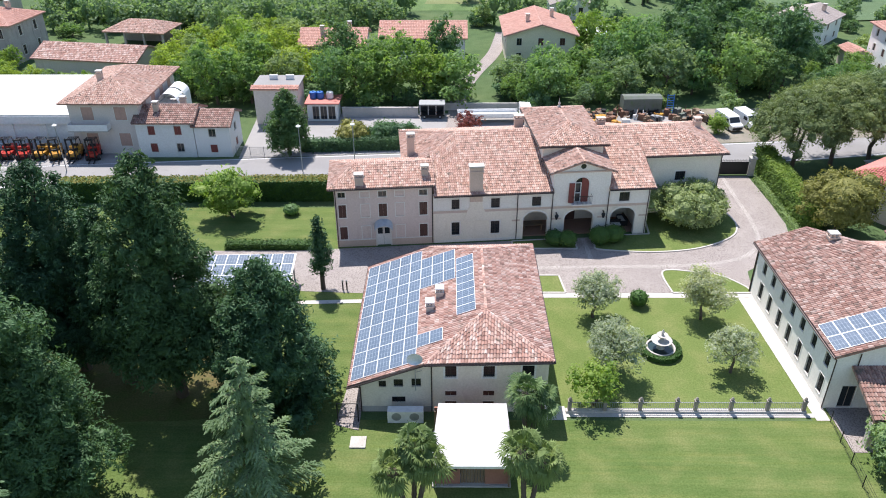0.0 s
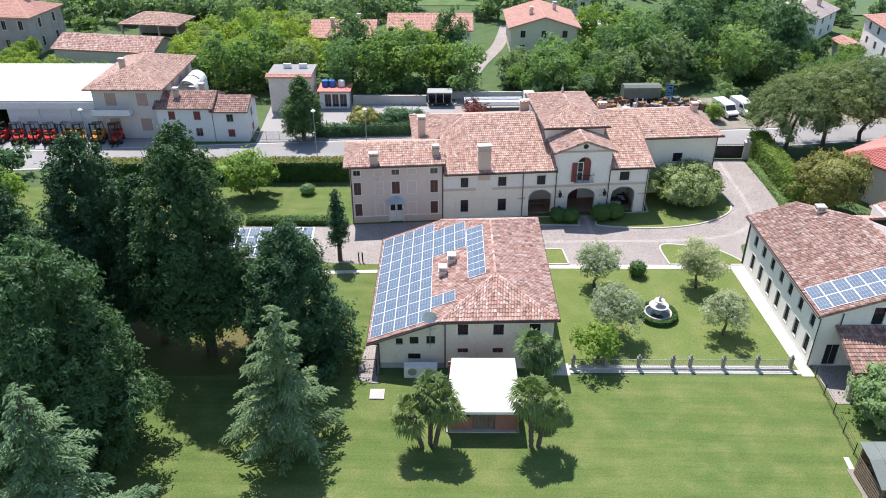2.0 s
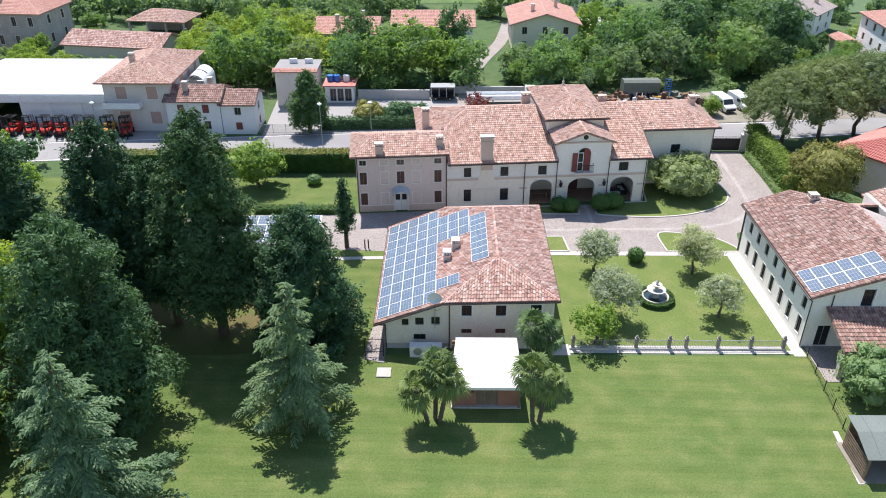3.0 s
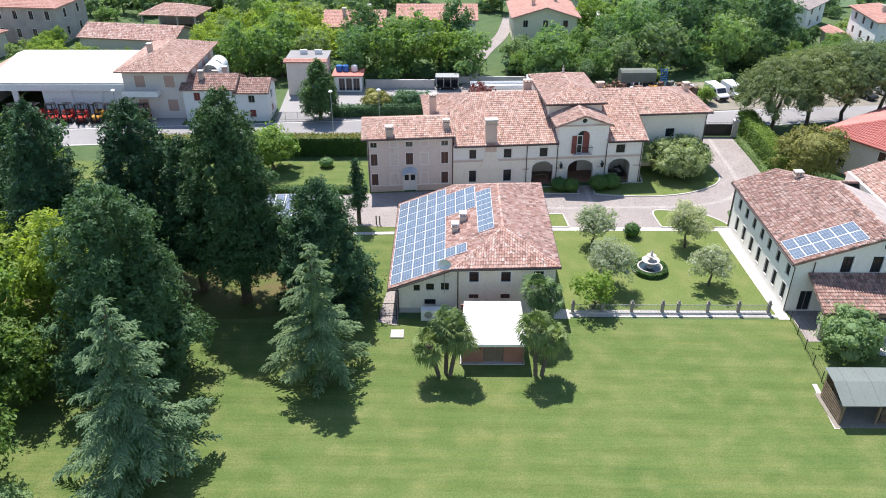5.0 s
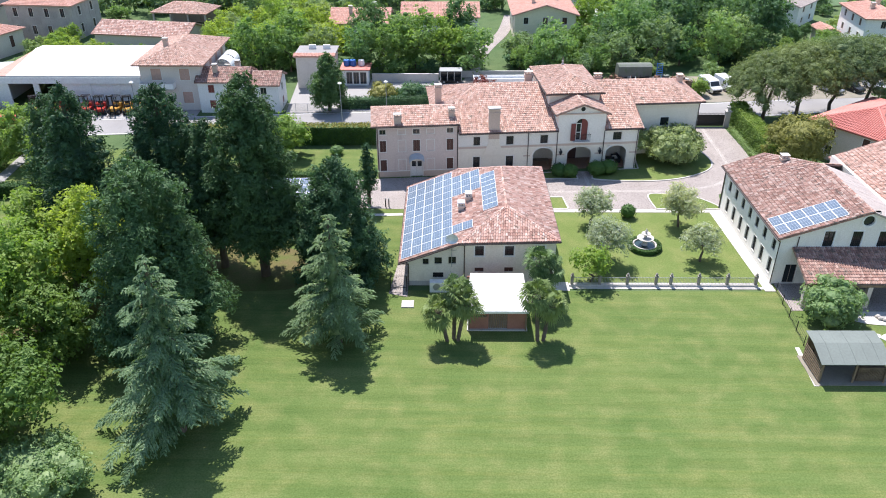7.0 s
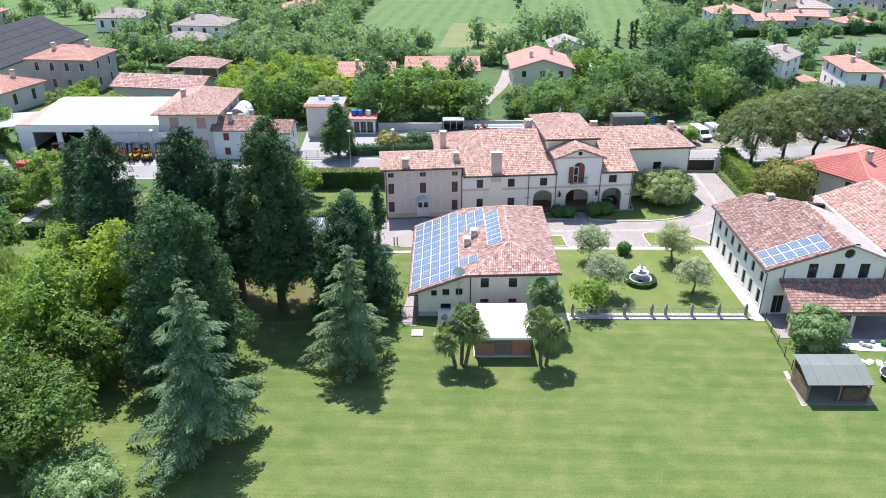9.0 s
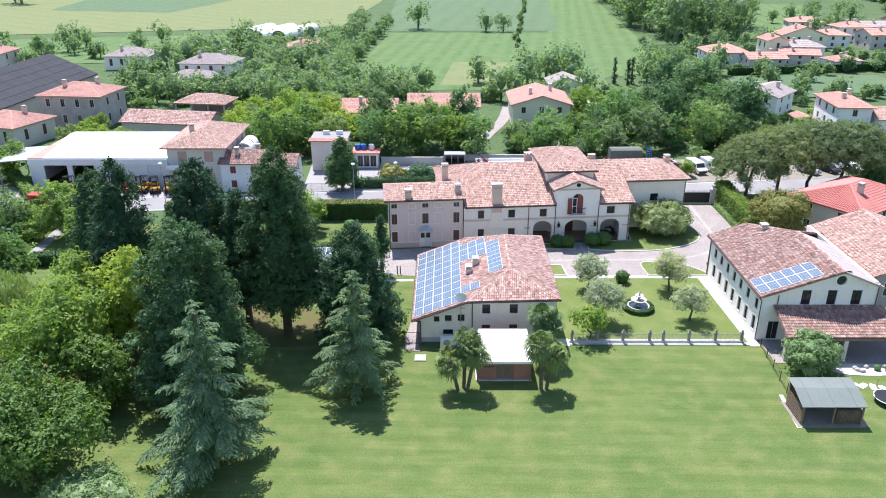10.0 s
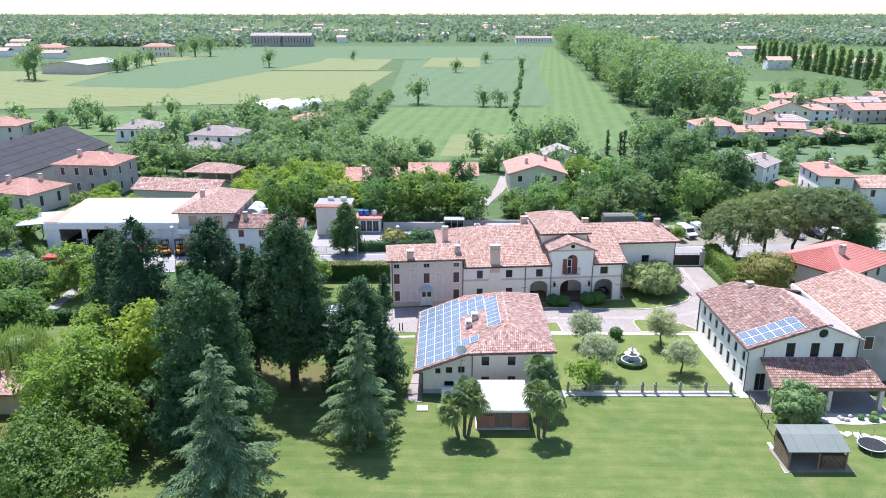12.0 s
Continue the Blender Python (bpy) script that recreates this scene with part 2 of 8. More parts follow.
LAWN = lawn_material("mown_lawn", (0.105, 0.154, 0.047), (0.138, 0.177, 0.058), (0.19, 0.204, 0.08), stripe=0.5, along=(0.15, 3.1, 0))
GARDEN = lawn_material("garden_lawn", (0.13, 0.175, 0.053), (0.155, 0.195, 0.062), (0.20, 0.216, 0.082))
MEADOW = lawn_material("rough_meadow", (0.08, 0.13, 0.055), (0.115, 0.155, 0.07), (0.065, 0.105, 0.045))
FIELD = lawn_material("green_crop", (0.12, 0.185, 0.075), (0.145, 0.205, 0.085), (0.105, 0.165, 0.07), stripe=0.6, along=(1.1, -0.15, 0))
FIELD_B = lawn_material("blue_green_crop", (0.115, 0.17, 0.095), (0.13, 0.185, 0.105), (0.105, 0.155, 0.085), stripe=0.3, along=(0.6, -0.1, 0))
WHEAT = lawn_material("ripening_wheat", (0.20, 0.218, 0.105), (0.175, 0.21, 0.10), (0.22, 0.222, 0.108), stripe=0.3, along=(0.35, 0.5, 0))
DRY = lawn_material("pine_litter", (0.15, 0.11, 0.06), (0.12, 0.13, 0.04), (0.09, 0.15, 0.03))
BROWN = plain("brown_shutter", (0.085, 0.035, 0.028), 0.55)
REDWOOD = plain("red_brown_door", (0.20, 0.045, 0.04), 0.5)
COPPER = plain("brown_gutter", (0.07, 0.05, 0.045), 0.45, 0.4)
GLASS = plain("window_glass", (0.025, 0.03, 0.035), 0.08)
FRAME = plain("window_frame_paint", (0.30, 0.24, 0.2), 0.5)
WHITEMETAL = plain("white_metal", (0.78, 0.78, 0.78), 0.4)
ALU = plain("aluminium", (0.70, 0.72, 0.74), 0.5, 0.15)
IRON = plain("black_iron", (0.03, 0.03, 0.032), 0.5, 0.5)
GREY = plain("grey_metal", (0.35, 0.36, 0.37), 0.45, 0.3)
LEAD = plain("pale_lead_sheet", (0.50, 0.55, 0.60), 0.45, 0.3)
PV = cells("photovoltaic_cells")
BARK = surface("bark", (0.10, 0.075, 0.055), (0.14, 0.11, 0.085), 1.5, 12, 0.95, 0.6)
WOOD = surface("weathered_wood", (0.24, 0.17, 0.11), (0.18, 0.125, 0.085), 1.5, 10, 0.85, 0.3)
BRICK_RED = surface("red_brick_wall", (0.36, 0.17, 0.12), (0.30, 0.14, 0.10), 1.0, 9, 0.9, 0.3)
GREEN_SHEET = surface("green_grey_sheet", (0.17, 0.195, 0.175), (0.15, 0.172, 0.155), 0.4, 6, 0.7, 0.1)
DARKLEAF = foliage("dark_conifer_leaf", (0.036, 0.09, 0.042), (0.09, 0.172, 0.08), (0.024, 0.062, 0.03), 0.22)
CEDARLEAF = foliage("blue_green_needles", (0.155, 0.25, 0.14), (0.33, 0.435, 0.25), (0.11, 0.19, 0.1), 0.4)
MAGNOLIA = foliage("glossy_dark_leaf", (0.055, 0.125, 0.058), (0.125, 0.225, 0.105), (0.04, 0.09, 0.045), 0.28)
LEAF = foliage("broad_leaf", (0.17, 0.285, 0.095), (0.275, 0.4, 0.145), (0.115, 0.215, 0.068), 0.5)
MIDLEAF = foliage("mid_green_leaf", (0.145, 0.275, 0.12), (0.26, 0.4, 0.18), (0.1, 0.2, 0.085), 0.5)
LIGHTLEAF = foliage("light_green_leaf", (0.23, 0.345, 0.078), (0.36, 0.46, 0.125), (0.165, 0.28, 0.06), 0.5)
OLIVE = foliage("olive_leaf", (0.40, 0.44, 0.33), (0.58, 0.61, 0.50), (0.30, 0.35, 0.25), 0.5)
PINELEAF = foliage("stone_pine_needles", (0.15, 0.21, 0.1), (0.26, 0.32, 0.155), (0.105, 0.155, 0.075), 0.38)
PALMLEAF = foliage("palm_leaf", (0.085, 0.15, 0.052), (0.22, 0.30, 0.13), (0.058, 0.11, 0.038), 0.28)
BOXLEAF = foliage("clipped_box_leaf", (0.036, 0.09, 0.024), (0.066, 0.142, 0.036), (0.028, 0.072, 0.019), 0.15)
HEDGELEAF = foliage("hedge_leaf", (0.085, 0.175, 0.035), (0.17, 0.26, 0.06), (0.06, 0.13, 0.03), 0.25)
DEEPLEAF = foliage("deep_green_leaf", (0.08, 0.165, 0.085), (0.15, 0.265, 0.135), (0.06, 0.125, 0.065), 0.4)
GOLDLEAF = foliage("yellowed_glossy_leaf", (0.14, 0.165, 0.055), (0.27, 0.28, 0.11), (0.095, 0.12, 0.04), 0.3)
PARKLEAF = foliage("park_tree_leaf", (0.085, 0.17, 0.05), (0.165, 0.27, 0.08), (0.06, 0.122, 0.036), 0.35)
SILVERLEAF = foliage("silvery_shrub_leaf", (0.2, 0.285, 0.14), (0.34, 0.415, 0.23), (0.14, 0.22, 0.1), 0.35)
PALEBUSH = foliage("pale_shrub_leaf", (0.21, 0.315, 0.13), (0.34, 0.44, 0.21), (0.155, 0.25, 0.1), 0.4)
PLUM = foliage("purple_plum_leaf", (0.14, 0.035, 0.04), (0.22, 0.07, 0.07), (0.09, 0.025, 0.03), 0.2)
# Distance haze is painted into this leaf colour: paler and bluer than real leaves.
FARWOOD = foliage("painted_haze_leaf", (0.18, 0.25, 0.225), (0.26, 0.33, 0.29), (0.15, 0.21, 0.19), 0.35)
# Paler, greyer copy of the broad leaf: some distance haze is mixed into it.
FARLEAF = foliage("far_haze_leaf", (0.19, 0.29, 0.165), (0.29, 0.385, 0.225), (0.14, 0.232, 0.13), 0.5)


# ---- building blocks ----
class Geo:
    def __init__(self):
        self.v, self.f, self.uv, self.tiles = [], [], [], None

    def add(self, verts, faces, uv=None):
        n = len(self.v)
        self.v += [tuple(p) for p in verts]
        self.f += [tuple(i + n for i in f) for f in faces]
        self.uv += list(uv) if uv is not None else [(0.0, 0.0)] * len(verts)
        return self

    def box(self, x0, y0, z0, x1, y1, z1):
        v = [(x, y, z) for z in (z0, z1) for y in (y0, y1) for x in (x0, x1)]
        return self.add(v, [(0, 2, 3, 1), (4, 5, 7, 6), (0, 1, 5, 4), (2, 6, 7, 3), (0, 4, 6, 2), (1, 3, 7, 5)])

    def prism(self, poly, z0, z1):
        n = len(poly)
        v = [(x, y, z0) for x, y in poly] + [(x, y, z1) for x, y in poly]
        f = [tuple(range(n - 1, -1, -1)), tuple(range(n, 2 * n))] + [(i, (i + 1) % n, n + (i + 1) % n, n + i) for i in range(n)]
        return self.add(v, f)

    def slab(self, pts, off):
        n = len(pts)
        o = Vector(off)
        v = [Vector(p) for p in pts] + [Vector(p) + o for p in pts]
        return self.add(v, [tuple(range(n)), tuple(range(2 * n - 1, n - 1, -1))] + [(i, n + i, n + (i + 1) % n, (i + 1) % n) for i in range(n)])

    def tube(self, p0, p1, r0, r1=None, n=8, caps=True):
        r1 = r0 if r1 is None else r1
        p0, p1 = Vector(p0), Vector(p1)
        d = (p1 - p0).normalized()
        a = d.orthogonal().normalized()
        b = d.cross(a)
        ring = [(a * math.cos(2 * math.pi * i / n) + b * math.sin(2 * math.pi * i / n)) for i in range(n)]
        v = [p0 + q * r0 for q in ring] + [p1 + q * r1 for q in ring]
        f = [(i, (i + 1) % n, n + (i + 1) % n, n + i) for i in range(n)]
        if caps:
            f += [tuple(range(n - 1, -1, -1)), tuple(range(n, 2 * n))]
        return self.add(v, f)

    def lathe(self, profile, n=20, at=(0, 0)):
        v, f = [], []
        for r, z in profile:
            v += [(at[0] + r * math.cos(2 * math.pi * i / n), at[1] + r * math.sin(2 * math.pi * i / n), z) for i in range(n)]
        for k in range(len(profile) - 1):
            f += [(k * n + i, k * n + (i + 1) % n, (k + 1) * n + (i + 1) % n, (k + 1) * n + i) for i in range(n)]
        f += [tuple(range(n - 1, -1, -1)), tuple(range((len(profile) - 1) * n, len(profile) * n))]
        return self.add(v, f)

    def ring(self, inner, outer, y0, y1):
        """A band between two lines of (x, z), from y0 to y1 in depth."""
        n = len(inner)
        v = [(x, y, z) for y in (y0, y1) for line in (inner, outer) for x, z in line]
        f = []
        for i in range(n - 1):
            a, b, c, d = i, n + i, 2 * n + i, 3 * n + i
            f += [(a, a + 1, b + 1, b), (c, d, d + 1, c + 1), (a, c, c + 1, a + 1), (b, b + 1, d + 1, d)]
        return self.add(v, f + [(0, n, 3 * n, 2 * n), (n - 1, 3 * n - 1, 4 * n - 1, 2 * n - 1)])

    def ball(self, c, r, n=10, m=6):
        v, f = [(c[0], c[1], c[2] - r[2])], []
        for k in range(1, m):
            t = -math.pi / 2 + math.pi * k / m
            v += [(c[0] + r[0] * math.cos(t) * math.cos(2 * math.pi * i / n), c[1] + r[1] * math.cos(t) * math.sin(2 * math.pi * i / n), c[2] + r[2] * math.sin(t)) for i in range(n)]
        v.append((c[0], c[1], c[2] + r[2]))
        f += [(0, 1 + (i + 1) % n, 1 + i) for i in range(n)]
        for k in range(m - 2):
            f += [(1 + k * n + i, 1 + k * n + (i + 1) % n, 1 + (k + 1) * n + (i + 1) % n, 1 + (k + 1) * n + i) for i in range(n)]
        last = len(v) - 1
        f += [(last, 1 + (m - 2) * n + i, 1 + (m - 2) * n + (i + 1) % n) for i in range(n)]
        return self.add(v, f)

    def mesh(self, name, mat, smooth=False):
        me = bpy.data.meshes.new(name)
        me.from_pydata(self.v, [], self.f)
        if any(u != (0.0, 0.0) for u in self.uv[:4000]):
            lay = me.uv_layers.new(name="UVMap")
            idx = np.zeros(len(me.loops), dtype=np.int32)
            me.loops.foreach_get("vertex_index", idx)
            lay.data.foreach_set("uv", np.array(self.uv, dtype=np.float32)[idx].ravel())
        me.materials.append(mat)
        if smooth:
            me.polygons.foreach_set("use_smooth", [True] * len(me.polygons))
        me.update()
        return me


def part(name, geo, mat, parent, label="", smooth=False):
    ob = new(name, geo.mesh(name, mat, smooth) if isinstance(geo, Geo) else geo)
    ob.parent = parent
    if isinstance(geo, Geo) and geo.tiles:
        tagged(part("roof_tiles", geo.tiles, mat, ob), kind="stuff")
    return tagged(ob, label)


def thing(name, m, label, category, group="", kind=""):
    ob = new(name)
    ob.empty_display_size = 0.2
    ob.matrix_world = m
    return tagged(ob, label, category, group, kind)


def single(name, geo, mat, label, category, group="", kind="", smooth=False, m=None):
    ob = new(name, geo.mesh(name, mat, smooth) if isinstance(geo, Geo) else geo)
    if m is not None:
        ob.matrix_world = m
    return tagged(ob, label, category, group, kind)


def clip_span(pts, x):
    ys = []
    for (x0, y0), (x1, y1) in zip(pts, pts[1:] + pts[:1]):
        if (x0 <= x <= x1 or x1 <= x <= x0) and abs(x1 - x0) > 1e-9:
            ys.append(y0 + (y1 - y0) * (x - x0) / (x1 - x0))
        elif abs(x - x0) < 1e-6 and abs(x1 - x0) <= 1e-9:
            ys += [y0, y1]
    return (min(ys), max(ys)) if ys else None


def roof_face(g, pts, pitch=0.24, row=0.4, amp=0.105, step=0.05, thick=0.14):
    """One slope of a roof: a slab with barrel tiles laid in columns and courses on it."""
    P = [Vector(p) for p in pts]
    n = (P[1] - P[0]).cross(P[2] - P[0]).normalized()
    if n.z < 0:
        n, P = -n, P[::-1]
    d = (Vector((0, 0, 1)) - n * n.z).normalized()
    a = d.cross(n)
    g.slab([p for p in P], -n * thick)
    flat = [(p.dot(a), p.dot(d)) for p in P]
    base = P[0].dot(n)
    g.tiles = g.tiles or Geo()
    s0, s1 = min(s for s, _ in flat), max(s for s, _ in flat)
    for k in range(math.floor(s0 / pitch), math.ceil(s1 / pitch)):
        xs = [min(max(k * pitch + pitch * j / 4, s0 + 1e-4), s1 - 1e-4) for j in range(5)]
        if xs[4] - xs[0] < 0.02:
            continue
        spans = [clip_span(flat, x) for x in xs]
        if any(s is None for s in spans):
            continue
        rows = max(1, round((spans[2][1] - spans[2][0]) / row))
        v, uv, f = [], [], []
        for r in range(rows):
            for e, rise in ((0, step), (1, 0.0)):
                for j, (x, (lo, hi)) in enumerate(zip(xs, spans)):
                    t = lo + (hi - lo) * (r + e) / rows
                    h = base + 0.01 + rise + amp * math.sin(math.pi * j / 4)
                    v.append(a * x + d * t + n * h)
                    uv.append((k * pitch + pitch / 2 + 50 * pitch, lo + (hi - lo) * (r + 0.5) / rows + 40))
        for q in range(2 * rows - 1):
            f += [(q * 5 + j, q * 5 + j + 1, q * 5 + 6 + j, q * 5 + 5 + j) for j in range(4)]
        g.tiles.add(v, f, uv)


def wall(parent, mat, axis, at, a0, a1, z0, z1, out, holes=(), thick=0.35, name="wall", label=""):
    """A wall along x or y whose outer face lies at `at` and looks towards `out` (-1 or 1), with openings through it."""
    g = Geo()
    xs = sorted({a0, a1, *[c for h in holes for c in h[:2]]})
    zs = sorted({z0, z1, *[c for h in holes for c in h[2:4] if z0 <= c <= z1]})
    nx, nz = len(xs), len(zs)
    faces = (at, at - out * thick)
    v = [(x, f, z) if axis == "x" else (f, x, z) for f in faces for z in zs for x in xs]
    at_of = lambda f, i, j: f * nx * nz + j * nx + i

    def solid(i, j):
        if not (0 <= i < nx - 1 and 0 <= j < nz - 1):
            return False
        cx, cz = (xs[i] + xs[i + 1]) / 2, (zs[j] + zs[j + 1]) / 2
        return not any(h[0] < cx < h[1] and h[2] < cz < h[3] for h in holes)

    quads = []
    for i in range(nx - 1):
        for j in range(nz - 1):
            if not solid(i, j):
                continue
            for f in (0, 1):
                quads.append((at_of(f, i, j), at_of(f, i + 1, j), at_of(f, i + 1, j + 1), at_of(f, i, j + 1)))
            for di, dj, p, q in ((-1, 0, (i, j), (i, j + 1)), (1, 0, (i + 1, j), (i + 1, j + 1)), (0, -1, (i, j), (i + 1, j)), (0, 1, (i, j + 1), (i + 1, j + 1))):
                if not solid(i + di, j + dj):
                    quads.append((at_of(0, *p), at_of(0, *q), at_of(1, *q), at_of(1, *p)))
    used = sorted({k for q in quads for k in q})
    place = {k: n for n, k in enumerate(used)}
    g.add([v[k] for k in used], [tuple(place[k] for k in q) for q in quads])
    return part(name, g, mat, parent, label)


def bar(g, axis, a0, a1, z0, z1, b0, b1):
    b0, b1 = sorted((b0, b1))
    if axis == "x":
        g.box(a0, b0, z0, a1, b1, z1)
    else:
        g.box(b0, a0, z0, b1, a1, z1)


def window(parent, axis, at, out, hole, style="glass", trim=TRIM, w=0.1, leaf=None):
    """A window in an opening: surround, and closed shutters, a barred glass pane or a blank panel behind it."""
    a0, a1, z0, z1 = hole[:4]
    g = Geo()
    f0, f1 = at - out * 0.01, at + out * 0.035
    for q in ((a0 - w, a1 + w, z1, z1 + w), (a0 - w, a1 + w, z0 - w, z0), (a0 - w, a0, z0, z1), (a1, a1 + w, z0, z1)):
        bar(g, axis, *q, f0, f1)
    win = part("window", g, trim, parent)
    g = Geo()
    if style == "shutter":
        mid = (a0 + a1) / 2
        for lo, hi in ((a0, mid - 0.01), (mid + 0.01, a1)):
            g = Geo()
            bar(g, axis, lo, hi, z0, z1, at - out * 0.07, at - out * 0.03)
            part("shutter", g, leaf or BROWN, win)
    elif style == "blank":
        bar(g, axis, a0, a1, z0, z1, at - out * 0.05, at - out * 0.12)
        part("blind_panel", g, PINK, win)
    else:
        mid, t = (a0 + a1) / 2, 0.05
        for q in ((a0, a0 + t, z0, z1), (a1 - t, a1, z0, z1), (mid - t / 2, mid + t / 2, z0 + t, z1 - t), (a0 + t, a1 - t, z0, z0 + t), (a0 + t, a1 - t, z1 - t, z1)):
            bar(g, axis, *q, at - out * 0.16, at - out * 0.11)
        part("frame", g, FRAME if style == "glass" else IRON, win)
        g = Geo()
        bar(g, axis, a0 + t, a1 - t, z0 + t, z1 - t, at - out * 0.15, at - out * 0.135)
        part("pane", g, GLASS, win)
        if style == "barred":
            g = Geo()
            for i in range(1, 5):
                x = a0 + (a1 - a0) * i / 5
                bar(g, axis, x - 0.012, x + 0.012, z0, z1, at - out * 0.05, at - out * 0.03)
            for i in range(1, 4):
                zz = z0 + (z1 - z0) * i / 4
                bar(g, axis, a0, a1, zz - 0.012, zz + 0.012, at - out * 0.065, at - out * 0.05)
            part("grille", g, IRON, win)
    return win


def pipe(parent, pts, r=0.05, name="downpipe", mat=None):
    g = Geo()
    for p, q in zip(pts, pts[1:]):
        g.tube(p, q, r, n=6)
    return part(name, g, mat or COPPER, parent)


def ridge(parent, lines, mat, r=0.13):
    for p, q in lines:
        g = Geo()
        p, q = Vector(p), Vector(q)
        n = max(1, round((q - p).length / 0.42))
        for i in range(n):
            lo, hi = p.lerp(q, i / n), p.lerp(q, (i + 1) / n)
            g.tube(lo, hi, r * 1.08, r * 0.92, n=7)
        g.uv = [(0.12 + 0.24 * (i // 14), 0.2) for i in range(len(g.v))]
        part("ridge_tiles", g, mat, parent)


def chimney(parent, x, y, z0, z1, w, d, mat, cap=CONCRETE, name="chimney"):
    g = Geo()
    g.box(x - w / 2, y - d / 2, z0, x + w / 2, y + d / 2, z1 - 0.55)
    g.box(x - w / 2 - 0.08, y - d / 2 - 0.08, z1 - 0.55, x + w / 2 + 0.08, y + d / 2 + 0.08, z1 - 0.42)
    for sx in (-1, 0, 1):
        for sy in (-1, 1):
            g.box(x + sx * (w / 2 - 0.06) - 0.06, y + sy * (d / 2 - 0.07) - 0.07, z1 - 0.42, x + sx * (w / 2 - 0.06) + 0.06, y + sy * (d / 2 - 0.07) + 0.07, z1 - 0.12)
    c = part(name, g, mat, parent)
    g = Geo()
    g.box(x - w / 2 - 0.07, y - d / 2 - 0.07, z1 - 0.12, x + w / 2 + 0.07, y + d / 2 + 0.07, z1 - 0.03)
    part("chimney_cap", g, cap, c)
    return c


# ---- ground ----
def sheet(name, poly, z, mat, label, category, thick=0.0):
    g = Geo()
    if thick:
        g.prism(poly, z - thick, z)
    else:
        g.add([(x, y, z) for x, y in poly], [tuple(range(len(poly)))])
    return single(name, g, mat, label, category, kind="structure")


def band(pts, width):
    left, right = [], []
    for i, p in enumerate(pts):
        q0, q1 = Vector(pts[max(i - 1, 0)]), Vector(pts[min(i + 1, len(pts) - 1)])
        d = (q1 - q0).normalized()
        n = Vector((-d.y, d.x)) * width / 2
        left.append((p[0] + n.x, p[1] + n.y))
        right.append((p[0] - n.x, p[1] - n.y))
    return left + right[::-1]


def curve(pts, n=8):
    """A smooth line through points of the plan."""
    out = []
    for i in range(len(pts) - 1):
        p0, p1, p2, p3 = (Vector(pts[min(max(i + k, 0), len(pts) - 1)]) for k in (-1, 0, 1, 2))
        for j in range(n):
            t = j / n
            q = 0.5 * (2 * p1 + (p2 - p0) * t + (2 * p0 - 5 * p1 + 4 * p2 - p3) * t * t + (3 * p1 - p0 - 3 * p2 + p3) * t ** 3)
            out.append((q.x, q.y))
    return out + [tuple(pts[-1])]


g = Geo()
g.add([(-6000, -3000, 0), (6000, -3000, 0), (6000, 9000, 0), (-6000, 9000, 0)], [(0, 1, 2, 3)])
single("ground", g, MEADOW, "flat green countryside reaching the horizon", "ground", kind="structure")
sheet("lawn_park", [(-75, -120), (20.6, -120), (20.6, -21.2), (-16, -21.2), (-16, 15.5), (-75, 15.5)], 0.012, LAWN, "mown park lawn with faint mowing stripes", "lawn")
sheet("lawn_east", [(20.6, -120), (75, -120), (75, -19), (20.6, -19)], 0.010, LAWN, "lawn beside the farmhouse portico", "lawn")
sheet("lawn_court", [(0, -20.4), (21.2, -20.4), (21.2, -3.9), (0, -3.9)], 0.016, GARDEN, "bright green courtyard lawn round the fountain", "lawn")
sheet("litter", curve([(-60, -20), (-50, -12), (-38, -11), (-28, -13), (-25, -17), (-27, -21), (-36, -22), (-46, -27), (-58, -32), (-62, -28), (-60, -20)]), 0.02, DRY, "brown needle litter under the conifers", "soil")
drive = [(-45, -1.5), (-16.5, -3.2), (1.0, -3.2), (22.2, -3.2), (23.0, 1), (27.5, 4.2), (30.1, 7.7), (30.9, 11.3), (31.1, 17.0), (31.0, 24.6), (26.0, 24.6), (25.5, 18), (14.5, 8.8), (-20.0, 5.6), (-24, 5.2), (-45, 5.0)]
sheet("driveway", drive, 0.03, COBBLE, "pinkish porphyry cobbled drive and forecourt", "paving")
BANDING = cobbles("pale_cobbles", (0.33, 0.295, 0.275), (0.38, 0.345, 0.32), (0.40, 0.365, 0.335), 0.12)
for pts in ([(27.6, 24.2), (27.4, 18.0), (27.2, 12.0), (26.2, 7.0), (23.0, 3.6), (17.0, 2.2), (8.0, 1.9), (0.0, 1.6), (-10.0, 0.9)], [(7.0, 8.0), (7.1, 5.6), (7.2, 3.2)]):
    sheet("paving_band", band(curve(pts), 0.5), 0.036, BANDING, "pale cobble band set in the drive", "paving")
road_line = curve([(-420, -25), (-250, 3), (-120, 18), (-67, 24.0), (-45, 26.0), (0, 29.8), (34, 32.4), (54, 35.3), (120, 46), (260, 74), (420, 110)])
sheet("road", band(road_line, 7.0), 0.035, ASPHALT, "grey two-lane asphalt road behind the villa", "road")
for off in (-3.2, 3.2):
    pts = []
    for i, p in enumerate(road_line):
        d = (Vector(road_line[min(i + 1, len(road_line) - 1)]) - Vector(road_line[max(i - 1, 0)])).normalized()
        pts.append((p[0] - d.y * off, p[1] + d.x * off))
    sheet("road_line", band(pts, 0.14), 0.042, WHITEMETAL, "white edge line painted on the road", "road marking")
